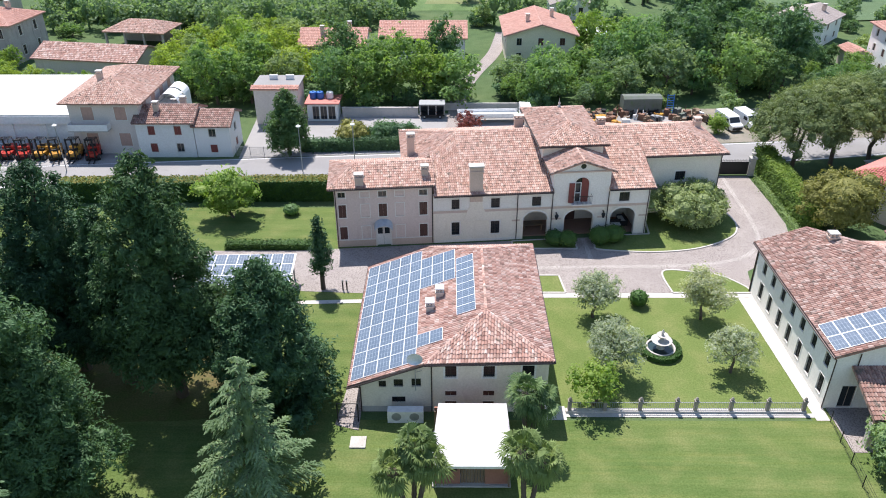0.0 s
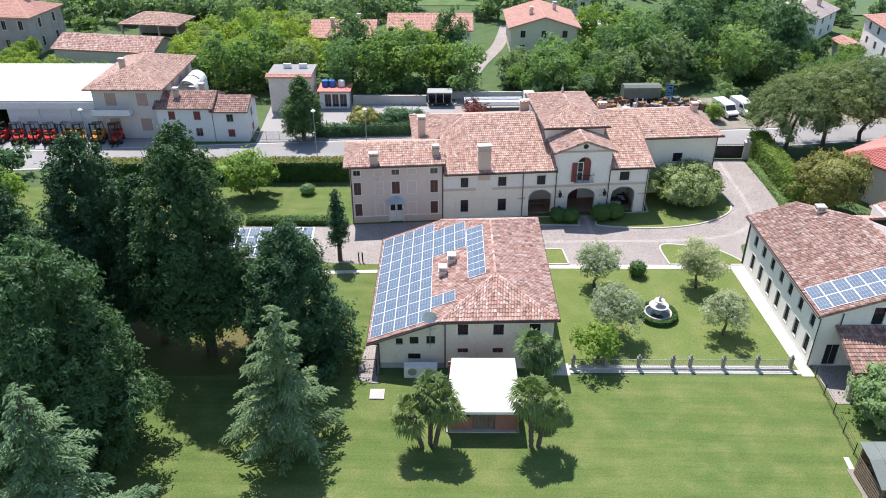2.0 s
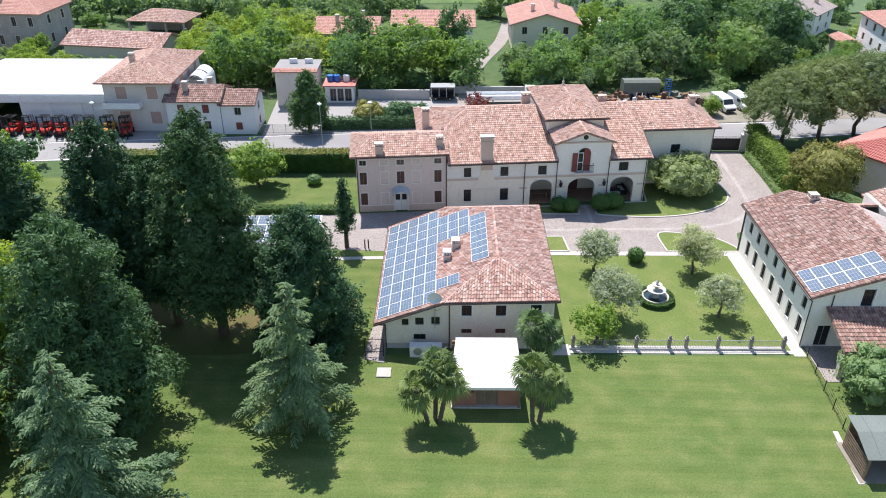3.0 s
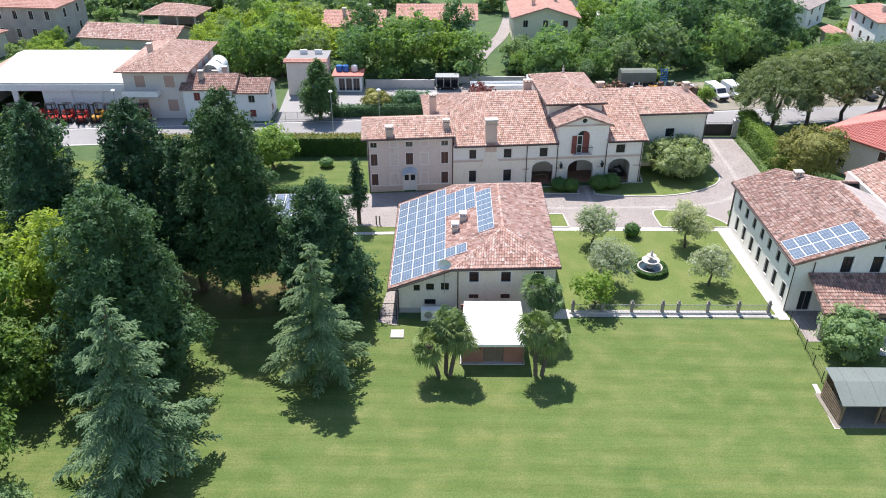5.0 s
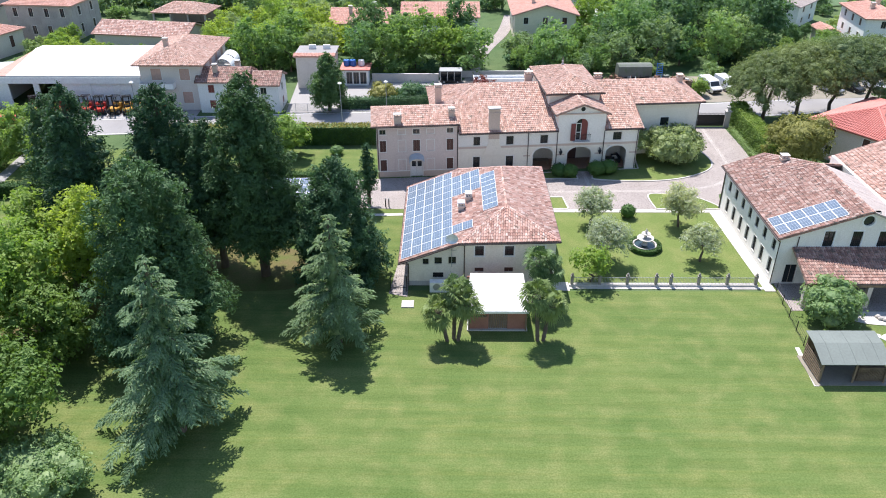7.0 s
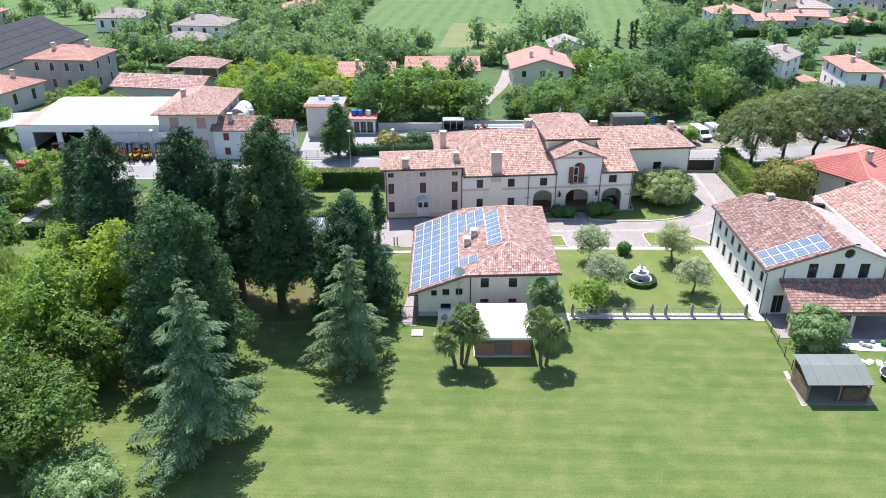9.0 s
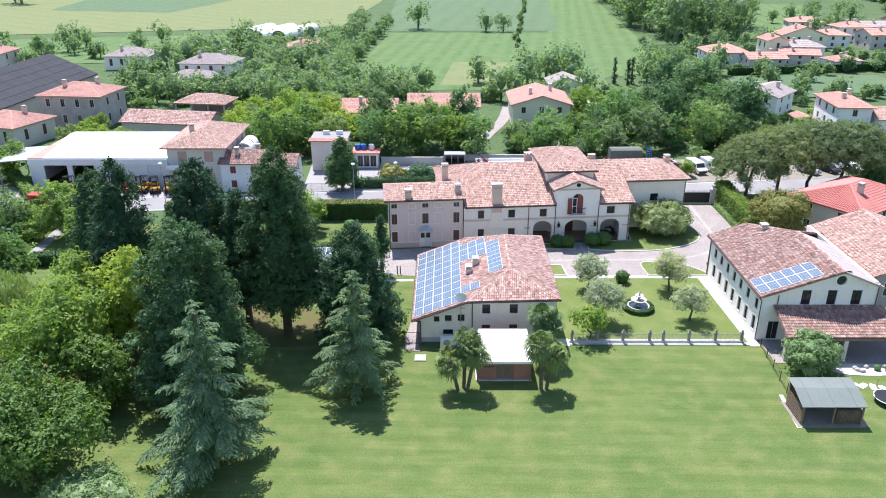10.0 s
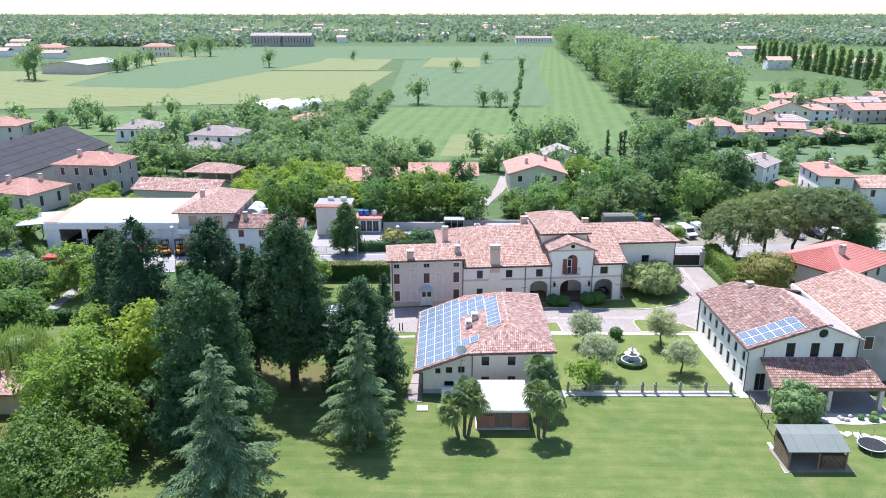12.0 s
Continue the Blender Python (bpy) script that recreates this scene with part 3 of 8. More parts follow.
sheet("yard_west", [(-100, 23.6), (-67, 27.6), (-51, 28.9), (-51, 33), (-76, 34), (-110, 32)], 0.05, YARD, "pale concrete yard in front of the machinery hall", "yard")
sheet("yard_north", [(-37, 30.3), (-8, 32.8), (33, 36), (34, 48), (-38, 48)], 0.05, YARD, "pale concrete yard across the road", "yard")
sheet("verge", [(29, 35.6), (80, 40.5), (80, 52), (52, 50.5), (28, 50)], 0.056, DIRT, "bare dirt verge beside the road", "verge")


def island(name, pts, label):
    g = Geo()
    g.prism(pts, 0.0, 0.09)
    ob = single(name, g, GARDEN, label, "lawn", kind="structure")
    g = Geo()
    ring = pts + [pts[0]]
    for p, q in zip(ring, ring[1:]):
        d = (Vector(q) - Vector(p)).normalized()
        n = Vector((-d.y, d.x)) * 0.09
        g.slab([(p[0] - n.x, p[1] - n.y, 0.12), (q[0] - n.x, q[1] - n.y, 0.12), (q[0] + n.x, q[1] + n.y, 0.12), (p[0] + n.x, p[1] + n.y, 0.12)], (0, 0, -0.12))
    single("kerb", g, WHITE_PATH, "narrow pale stone kerb round the lawn", "kerb", kind="structure")
    return ob


island("lawn_front", curve([(8.0, 8.3), (8.0, 6.4), (8.6, 5.4), (14.4, 4.9), (19.5, 5.8), (23.6, 8.2), (25.1, 10.9), (24.9, 14.0), (23.6, 18.0)]) + [(23.2, 18.5), (15.2, 16), (14.6, 8.9)], "lawn island with curved edge before the villa")
island("lawn_front_west", [(-1.0, 7.2), (-1.0, 5.6), (6.0, 5.6), (6.0, 8.0)], "narrow lawn strip before the portico")
island("lawn_corner", [(1.0, -3.1), (3.6, -3.1), (3.3, 0.1), (1.0, 0.1)], "small square of lawn beside the cobbles")
island("lawn_corner_east", curve([(14.2, -3.1), (14.2, 0.9), (17.5, 0.8), (20.0, 0.0), (21.8, -2.0), (22.0, -3.1)]), "small rounded lawn beside the cobbles")
sheet("path_court", [(0.3, -3.95), (22.3, -3.95), (22.3, -3.15), (0.3, -3.15)], 0.045, WHITE_PATH, "pale paved path along the courtyard lawn", "path")
sheet("path_east", [(20.9, -21.2), (21.95, -21.2), (21.95, -3.9), (20.4, -3.9)], 0.045, WHITE_PATH, "pale paved path along the farmhouse wall", "path")
sheet("path_south", [(0.5, -20.85), (20.9, -20.85), (20.9, -20.4), (0.5, -20.4)], 0.045, WHITE_PATH, "pale stone strip under the railing", "path")
sheet("path_west", [(-26, -5.3), (-16.4, -4.9), (-16.4, -4.3), (-26, -4.7)], 0.045, WHITE_PATH, "pale paved path across the lawn", "path")
sheet("path_park", band(curve([(-70.5, 20.0), (-69.9, 5.5), (-68.6, -2.6), (-70.0, -14.0)]), 1.6), 0.05, ASPHALT, "grey path along the park edge", "path")
sheet("path_barn", [(-16.9, -21.8), (-15.0, -22.4), (-15.0, -12), (-15.9, -12)], 0.04, COBBLE, "cobbled strip beside the barn wall", "path")
sheet("terrace_pale", [(-0.3, -21.2), (1.3, -21.2), (1.3, -19.6), (-0.3, -19.6)], 0.05, WHITE_PATH, "pale paved corner beside the barn", "path")
sheet("terrace_portico", [(22.2, -24.6), (36, -24.6), (36, -19.7), (22.2, -19.7)], 0.05, COBBLE, "grey paving under the portico", "terrace")
sheet("path_shed", [(19.75, -35.7), (20.2, -35.7), (20.6, -30.4), (20.2, -30.4)], 0.045, WHITE_PATH, "pale stone strip beside the woodshed", "path")

sheet("lane", band(curve([(-7.5, 36.0), (-6.2, 56), (-3.6, 68), (0.8, 82), (3.4, 98)]), 2.6), 0.06, COBBLE, "pale gravel lane beside the yellow house", "lane")

# fields to the north
sheet("field_near", [(-44, 118), (34, 118), (40, 240), (-36, 240)], 0.08, FIELD, "green crop field in drilled rows", "field")
sheet("field_near_east", [(22, 128), (60, 150), (108, 780), (60, 790), (36, 300)], 0.095, FIELD, "green crop field beside the wood", "field")
sheet("field_patch", [(-14, 125), (8, 125), (8, 165), (-10, 165)], 0.11, WHEAT, "pale dry patch in the crop", "field")
sheet("field_middle", [(-40, 246), (36, 246), (64, 560), (-46, 560)], 0.125, FIELD_B, "blue-green crop field", "field")
sheet("field_wheat", [(-420, 190), (-60, 262), (-48, 440), (-330, 440)], 0.14, WHEAT, "yellowing wheat field", "field")
sheet("field_blue", [(-228, 336), (-158, 322), (-114, 549), (-123, 720), (-210, 673), (-246, 492)], 0.19, FIELD_B, "blue-green field among the wheat", "field")
sheet("field_west", [(-330, 120), (-120, 165), (-70, 240), (-420, 180)], 0.155, FIELD, "green field beyond the houses", "field")
sheet("field_wheat_far", [(-300, 450), (-60, 450), (-56, 600), (-260, 620)], 0.17, WHEAT, "far yellow wheat strip", "field")
sheet("field_far", [(-260, 625), (-50, 565), (70, 565), (100, 800), (-240, 800)], 0.185, FIELD_B, "far blue-green field", "field")
sheet("field_patch_far", [(-30, 480), (14, 480), (18, 590), (-24, 590)], 0.2, WHEAT, "far pale square of wheat", "field")
sheet("field_east", [(95, 215), (150, 230), (190, 360), (130, 380)], 0.215, FIELD, "green meadow beyond the wood", "field")
sheet("field_east_far", [(250, 420), (700, 500), (900, 800), (300, 720)], 0.23, FIELD, "pale green field behind the poplars", "field")
sheet("garden_east", [(66, 105), (120, 112), (118, 140), (72, 138)], 0.245, FIELD_B, "rough grass field by the houses", "field")


# ---- villa ----
VILLA = pose(-20.2, 6.0, 0, 0, 0, 5.31)


def arch_fill(g, u0, u1, z0, z1, v0, v1, n=14):
    """The two corners of wall over an arch."""
    mid, hw = (u0 + u1) / 2, (u1 - u0) / 2
    arc = [math.pi * i / n for i in range(n + 1)]
    low = [(mid - hw * math.cos(q), z0 + (z1 - z0) * math.sin(q)) for q in arc]
    g.ring(low, [(x, z1 + 0.06) for x, _ in low], v0, v1)


def build_pink_house():
    h = thing("pink_house", VILLA, "rose plastered three-storey house with pale window surrounds and tiled roof", "house")
    top = 7.05
    rows = [(5.95, 6.6), (3.58, 5.12), (0.92, 2.46)]
    cols = [(0.38, 1.18), (2.78, 3.7), (4.68, 5.56), (6.48, 7.42), (9.05, 9.9)]
    blank = {1, 3}
    holes, wins = [], []
    for r, (z0, z1) in enumerate(rows):
        for c, (a0, a1) in enumerate(cols):
            if r == 2 and c == 2:
                continue
            holes.append((a0, a1, z0, z1))
            wins.append((holes[-1], "blank" if c in blank else ("glass" if r == 0 else "shutter")))
    holes.append((4.35, 5.85, 0.0, 2.3))
    wall(h, PINK, "x", 0, 0, 10.5, 0, top, -1, holes)
    wall(h, PINK, "y", 0, 0.35, 6.2, 0, top, -1, [(1.6, 2.4, 3.6, 5.1), (4.0, 4.8, 3.6, 5.1)])
    wall(h, PINK, "x", 6.55, 0, 10.5, 0, top, 1)
    wall(h, PINK, "y", 10.5, 0.35, 6.2, 0, top, 1)
    for hole, style in wins:
        window(h, "x", 0, -1, hole, style, w=0.09)
    for hole in [(1.6, 2.4, 3.6, 5.1), (4.0, 4.8, 3.6, 5.1)]:
        window(h, "y", 0, -1, hole, "shutter", w=0.09)
    g = Geo()
    g.box(0.02, -0.05, 0.0, 4.2, 0.0, 0.8)
    g.box(6.0, -0.05, 0.0, 10.48, 0.0, 0.8)
    part("plinth", g, BAND, h, "pale rose plinth")
    g = Geo()
    g.box(0.0, -0.07, 0.8, 4.2, 0.0, 0.88)
    g.box(6.0, -0.07, 0.8, 10.5, 0.0, 0.88)
    part("plinth_cap", g, TRIM, h)
    # door with its lead canopy
    g = Geo()
    g.box(4.22, -0.06, 0, 4.35, 0.1, 2.42)
    g.box(5.85, -0.06, 0, 5.98, 0.1, 2.42)
    g.box(4.22, -0.06, 2.3, 5.98, 0.1, 2.42)
    door = part("door", g, TRIM, h, "white panelled double door under a canopy")
    for lo, hi in ((4.35, 5.09), (5.11, 5.85)):
        g = Geo()
        g.box(lo, 0.12, 0.02, hi, 0.17, 2.3)
        for z0, z1 in ((0.15, 0.7), (0.8, 1.25)):
            g.box(lo + 0.1, 0.105, z0, hi - 0.1, 0.12, z1)
        part("leaf", g, WHITE, door)
        g = Geo()
        g.box(lo + 0.1, 0.1, 1.4, hi - 0.1, 0.118, 2.15)
        part("pane", g, GLASS, door)
    g = Geo()
    arc = [math.pi * i / 10 for i in range(11)]
    top_line = [(5.1 - 1.0 * math.cos(q), 2.35 + 0.75 * math.sin(q)) for q in arc]
    v = [(x, y, z + lift - drop) for y, lift in ((0.0, 0.2), (-1.0, -0.2)) for drop in (0.0, 0.05) for x, z in top_line]
    f = []
    for i in range(10):
        f += [(i, i + 1, 22 + i + 1, 22 + i), (11 + i, 33 + i, 33 + i + 1, 11 + i + 1), (22 + i, 23 + i, 34 + i, 33 + i)]
    g.add(v, f + [(0, 22, 33, 11), (10, 21, 43, 32)])
    part("canopy", g, LEAD, h, "curved pale lead canopy over the door")
    e, s = 7.2, 0.35
    zr = e + s * 3.55
    A, B, C, D = (-0.6, -0.5, e), (10.75, -0.5, e), (10.75, 7.1, e), (-0.6, 7.1, e)
    R0, R1 = (2.2, 3.3, zr + 0.0), (10.75, 3.3, zr)
    g = Geo()
    roof_face(g, [A, B, R1, R0])
    roof_face(g, [C, D, R0, R1])
    roof_face(g, [D, A, R0])
    part("roof", g, TILE_OLD, h)
    ridge(h, [(R0, R1), (A, R0), (D, R0)], TILE_OLD)
    g = Geo()
    g.slab([(10.45, -0.3, 7.0), (10.45, 6.9, 7.0), (10.45, 3.3, zr - 0.1)], (0.2, 0, 0))
    part("gable", g, PINK, h)
    g = Geo()
    g.tube((-0.6, -0.55, e - 0.08), (10.75, -0.55, e - 0.08), 0.08, n=8)
    part("gutter", g, COPPER, h)
    g = Geo()
    g.box(0.0, -0.14, 6.86, 10.5, 0.0, 7.04)
    part("cornice", g, TRIM, h)
    pipe(h, [(0.12, -0.45, 7.1), (0.12, -0.07, 6.8), (0.12, -0.07, 0.1)])
    pipe(h, [(10.45, -0.45, 7.1), (10.45, -0.07, 6.8), (10.45, -0.07, 0.1)])
    chimney(h, 2.75, 0.1, 6.9, 8.75, 0.9, 0.65, BAND)
    chimney(h, 9.75, 1.2, 7.5, 8.95, 0.75, 0.6, BAND)


def build_villa():
    h = thing("villa", VILLA, "cream plastered country villa with arched portico, pediment and clay roof", "villa")
    top = 5.75
    up = [(12.54, 13.4, 4.05, 5.25), (16.85, 17.8, 4.05, 5.22), (21.35, 22.35, 4.05, 5.2), (31.06, 32.2, 4.2, 5.3)]
    low = [(12.54, 13.42, 0.87, 2.46), (16.88, 17.86, 0.87, 2.44)]
    arches = [(20.5, 23.2), (25.1, 28.35), (30.3, 33.1)]
    wall(h, CREAM, "x", 0, 10.53, 34.5, 0, 3.62, -1, low + [(a, b, 0.0, 3.4) for a, b in arches], thick=0.5)
    wall(h, UPPER, "x", 0, 10.53, 34.5, 3.62, top, -1, up + [(25.95, 27.5, 4.35, top)], thick=0.5)
    for w in up + low:
        window(h, "x", 0, -1, w, "barred", w=0.11)
    for a, b in arches:
        g = Geo()
        arch_fill(g, a, b, 2.35, 3.4, 0.0, 0.5)
        part("arch", g, CREAM, h)
        g = Geo()
        n, mid, hw = 16, (a + b) / 2, (b - a) / 2
        arc = [math.pi * i / n for i in range(n + 1)]
        g.ring([(mid - hw * math.cos(q), 2.35 + 1.05 * math.sin(q)) for q in arc], [(mid - (hw + 0.16) * math.cos(q), 2.35 + 1.21 * math.sin(q)) for q in arc], -0.03, -0.003)
        part("archivolt", g, TRIM, h)
    for z0, z1, d, m in ((3.92, 4.0, 0.045, TRIM), (3.62, 3.92, 0.03, BAND)):
        g = Geo()
        g.box(10.55, -d, z0, 34.5, -0.003, z1)
        part("string_course", g, m, h)
    for u0, u1 in ((10.6, 20.1), (23.6, 24.7), (28.8, 29.9), (33.5, 34.5)):
        g = Geo()
        g.box(u0 if u0 > 12 else 19.2, -0.028, 2.28, u1, -0.003, 2.48)
        part("impost_band", g, BAND, h)
    g = Geo()
    g.box(10.6, -0.04, 0, 20.3, -0.003, 0.3)
    part("plinth", g, TRIM, h)
    # shallow flue breast on the wall
    g = Geo()
    g.slab([(14.5, -0.06, 5.7), (15.9, -0.06, 5.7), (15.9, -0.06, 4.4), (16.6, -0.06, 2.6), (13.8, -0.06, 2.6), (14.5, -0.06, 4.4)], (0, 0.057, 0))
    g.box(13.75, -0.1, 2.52, 16.65, -0.003, 2.6)
    part("flue_breast", g, CREAM, h)
    # portico behind the arches
    g = Geo()
    g.box(20.2, 0.5, 0.02, 33.6, 4.0, 0.12)
    part("portico_floor", g, surface("terracotta_paving", (0.33, 0.19, 0.13), (0.28, 0.16, 0.11), 0.8, 8, 0.7, 0.2), h)
    g = Geo()
    g.box(20.2, 4.0, 0.0, 33.6, 4.2, 3.6)
    g.box(20.0, 0.5, 0.0, 20.2, 4.2, 3.6)
    g.box(33.6, 0.5, 0.0, 33.8, 4.2, 3.6)
    part("portico_wall", g, CREAM, h)
    g = Geo()
    g.box(20.0, 0.5, 3.6, 33.8, 4.2, 3.7)
    part("portico_ceiling", g, WOOD, h)
    g = Geo()
    g.box(25.9, 3.9, 0.1, 27.3, 4.0, 2.7)
    part("door", g, BROWN, h)
    # side and back walls
    wall(h, CREAM, "y", 34.5, 0.5, 4.7, 0, top + 0.6, 1)
    wall(h, CREAM, "x", 4.7, 34.5, 44.3, 0, 7.35, -1, [(39.0, 40.2, 4.2, 5.35)])
    window(h, "x", 4.7, -1, (39.0, 40.2, 4.2, 5.35), "barred", w=0.1)
    wall(h, CREAM, "y", 44.3, 5.05, 13.9, 0, 7.3, 1)
    wall(h, CREAM, "x", 14.2, 34.5, 44.3, 0, 7.35, 1)
    wall(h, CREAM, "y", 8.0, 6.6, 18.3, 0, 6.4, -1)
    wall(h, CREAM, "x", 18.6, 8.0, 34.5, 0, top, 1)
    # pediment bay
    wall(h, UPPER, "x", -0.08, 23.55, 29.85, top, 8.0, -1, [(25.95, 27.5, 5.75, 7.38)], thick=0.42)
    g = Geo()
    arch_fill(g, 25.95, 27.5, 6.55, 7.32, -0.08, 0.34)
    part("arch", g, UPPER, h)
    return h


def build_bay(h):
    top = 5.75
    # the arched balcony window, one red shutter folded back
    g = Geo()
    g.box(25.95, 0.2, 4.35, 27.5, 0.26, 7.25)
    win = part("window", g, GLASS, h, "arched balcony window with dark red shutters")
    g = Geo()
    g.box(26.72, -0.02, 4.35, 27.5, 0.06, 6.55)
    for i in range(6):
        a0, a1 = math.pi / 2 * i / 6, math.pi / 2 * (i + 1) / 6
        g.slab([(26.72 + 0.78 * math.sin(a0), -0.02, 6.55), (26.72 + 0.78 * math.sin(a1), -0.02, 6.55), (26.72 + 0.78 * math.sin(a1), -0.02, 6.55 + 0.76 * math.cos(a1)), (26.72 + 0.78 * math.sin(a0), -0.02, 6.55 + 0.76 * math.cos(a0))], (0, 0.08, 0))
    part("shutter", g, REDWOOD, win)
    g = Geo()
    g.box(25.3, -0.22, 4.35, 25.9, -0.15, 6.7)
    part("shutter", g, REDWOOD, win)
    g = Geo()
    for z0, z1 in ((4.4, 5.4), (5.5, 6.6)):
        g.box(26.0, -0.02, z0, 26.05, 0.08, z1)
        g.box(26.6, -0.02, z0, 26.68, 0.08, z1)
        g.box(26.0, -0.02, z1, 26.68, 0.08, z1 + 0.07)
    part("casement", g, WHITE, win)
    g = Geo()
    g.box(25.6, -0.7, 4.2, 27.85, 0.0, 4.33)
    b = part("balcony", g, TRIM, h, "small stone balcony with iron railing")
    g = Geo()
    for i in range(16):
        x = 25.65 + i * 0.143
        g.box(x, -0.68, 4.33, x + 0.025, -0.655, 5.3)
    g.box(25.62, -0.69, 5.28, 27.84, -0.64, 5.33)
    for x in (25.65, 27.8):
        g.box(x, -0.68, 5.28, x + 0.03, 0.0, 5.32)
    part("railing", g, IRON, b)
    # pediment
    s = 0.36
    ez, ax = 8.02, 26.7
    apex = ez + s * 3.55
    g = Geo()
    g.slab([(23.55, -0.08, 8.0), (29.85, -0.08, 8.0), (ax, -0.08, apex - 0.13)], (0, 0.4, 0))
    ped = part("pediment", g, UPPER, h, "triangular pediment with a round window")
    g = Geo()
    g.box(23.3, -0.22, 7.92, 30.1, -0.085, 8.08)
    for sg in (-1, 1):
        x0 = ax + sg * 3.4
        g.slab([(x0, -0.22, 8.02), (ax, -0.22, apex - 0.2), (ax, -0.22, apex - 0.02), (x0, -0.22, 8.2)], (0, 0.13, 0))
    part("cornice", g, BAND, ped)
    g = Geo()
    g.slab([(ax - 2.35, -0.1, 8.22), (ax + 2.35, -0.1, 8.22), (ax + 2.35, -0.1, 8.28), (ax - 2.35, -0.1, 8.28)], (0, 0.017, 0))
    for sg in (-1, 1):
        g.slab([(ax + sg * 2.35, -0.1, 8.22), (ax + sg * 2.15, -0.1, 8.22), (ax, -0.1, 8.98), (ax, -0.1, 9.05)], (0, 0.017, 0))
    part("pediment_moulding", g, TRIM, ped)
    g = Geo()
    q1 = [math.pi * i / 16 for i in range(17)]
    cx, hw = 26.725, 0.775
    inner = [(cx - hw, 4.4)] + [(cx - hw * math.cos(q), 6.55 + 0.77 * math.sin(q)) for q in q1] + [(cx + hw, 4.4)]
    outer = [(cx - hw - 0.15, 4.4)] + [(cx - (hw + 0.15) * math.cos(q), 6.55 + 0.92 * math.sin(q)) for q in q1] + [(cx + hw + 0.15, 4.4)]
    g.ring(inner, outer, -0.13, -0.085)
    part("window_surround", g, TRIM, h)
    g = Geo()
    arc = [2 * math.pi * i / 18 for i in range(19)]
    g.ring([(ax + 0.3 * math.cos(q), 8.62 + 0.3 * math.sin(q)) for q in arc], [(ax + 0.5 * math.cos(q), 8.62 + 0.5 * math.sin(q)) for q in arc], -0.14, -0.085)
    part("oculus_ring", g, TRIM, ped)
    g = Geo()
    g.tube((ax, -0.11, 8.62), (ax, -0.085, 8.62), 0.3, n=18)
    part("oculus_pane", g, GLASS, ped)
    wall(h, CREAM, "y", 23.55, 0.34, 4.0, top, 8.1, -1)
    wall(h, CREAM, "y", 29.85, 0.34, 4.0, top, 8.1, 1)
    wall(h, CREAM, "x", 4.0, 23.1, 29.9, 7.0, 9.4, -1)
    wall(h, CREAM, "y", 23.1, 4.35, 15.0, 7.0, 9.4, -1)
    wall(h, CREAM, "y", 29.9, 4.35, 15.0, 7.0, 9.4, 1)
    wall(h, CREAM, "x", 15.35, 23.1, 29.9, 5.0, 9.4, 1)
    for u in (24.1, 29.35):
        g = Geo()
        g.box(u - 0.06, -0.5, 3.15, u + 0.06, -0.05, 3.23)
        lamp = part("wall_lantern", g, IRON, h, "black iron wall lantern")
        g = Geo()
        g.lathe([(0.1, 2.5), (0.22, 2.85), (0.24, 2.95), (0.1, 3.12), (0.05, 3.25)], 6, (u, -0.45))
        part("lantern_body", g, IRON, lamp)
    # roofs
    e, sl = 5.9, 0.35
    z = lambda v: e + sl * (v + 0.5)
    rz = z(9.3)
    g = Geo()
    roof_face(g, [(10.62, -0.5, e), (23.62, -0.5, e), (23.62, 9.3, rz), (13.8, 9.3, rz), (10.62, 5.5, z(5.5))])
    roof_face(g, [(29.78, -0.5, e), (34.9, -0.5, e), (34.9, 4.2, z(4.2)), (44.8, 4.2, z(4.2)), (39.9, 9.3, rz), (29.78, 9.3, rz)])
    zl = lambda u: rz - 0.44 * (13.8 - u)
    roof_face(g, [(13.8, 9.3, rz), (10.62, 5.5, zl(10.62)), (7.5, 5.5, zl(7.5)), (7.5, 16.8, zl(7.5))])
    roof_face(g, [(44.8, 4.2, z(4.2)), (44.8, 14.4, z(4.2)), (39.9, 9.3, rz)])
    roof_face(g, [(7.5, 16.8, rz - sl * 7.5), (13.8, 9.3, rz), (39.9, 9.3, rz), (44.8, 14.4, rz - sl * 5.1), (34.9, 14.4, rz - sl * 5.1), (34.9, 19.1, rz - sl * 9.8), (7.5, 19.1, rz - sl * 9.8)])
    part("roof", g, TILE_OLD, h)
    ridge(h, [((13.8, 9.3, rz), (23.2, 9.3, rz)), ((29.8, 9.3, rz), (39.9, 9.3, rz)), ((10.62, 5.5, z(5.5)), (13.8, 9.3, rz)), ((39.9, 9.3, rz), (44.8, 4.2, z(4.2))), ((39.9, 9.3, rz), (44.8, 14.4, z(4.2)))], TILE_OLD)
    g = Geo()
    roof_face(g, [(23.1, -0.45, ez - 0.05), (23.1, 4.0, ez - 0.05), (ax, 4.0, apex), (ax, -0.45, apex)])
    roof_face(g, [(30.3, -0.45, ez - 0.05), (30.3, 4.0, ez - 0.05), (ax, 4.0, apex), (ax, -0.45, apex)])
    part("bay_roof", g, TILE_OLD, h)
    ridge(h, [((ax, -0.45, apex), (ax, 4.0, apex))], TILE_OLD)
    # tower roof
    te, t0, t1 = 9.5, 22.6, 30.4
    az = te + sl * 3.9
    g = Geo()
    m = (t0 + t1) / 2
    roof_face(g, [(t0, 3.45, te), (t1, 3.45, te), (m, 7.35, az)])
    roof_face(g, [(t0, 15.9, te), (t1, 15.9, te), (m, 12.0, az)])
    roof_face(g, [(t0, 3.45, te), (t0, 15.9, te), (m, 12.0, az), (m, 7.35, az)])
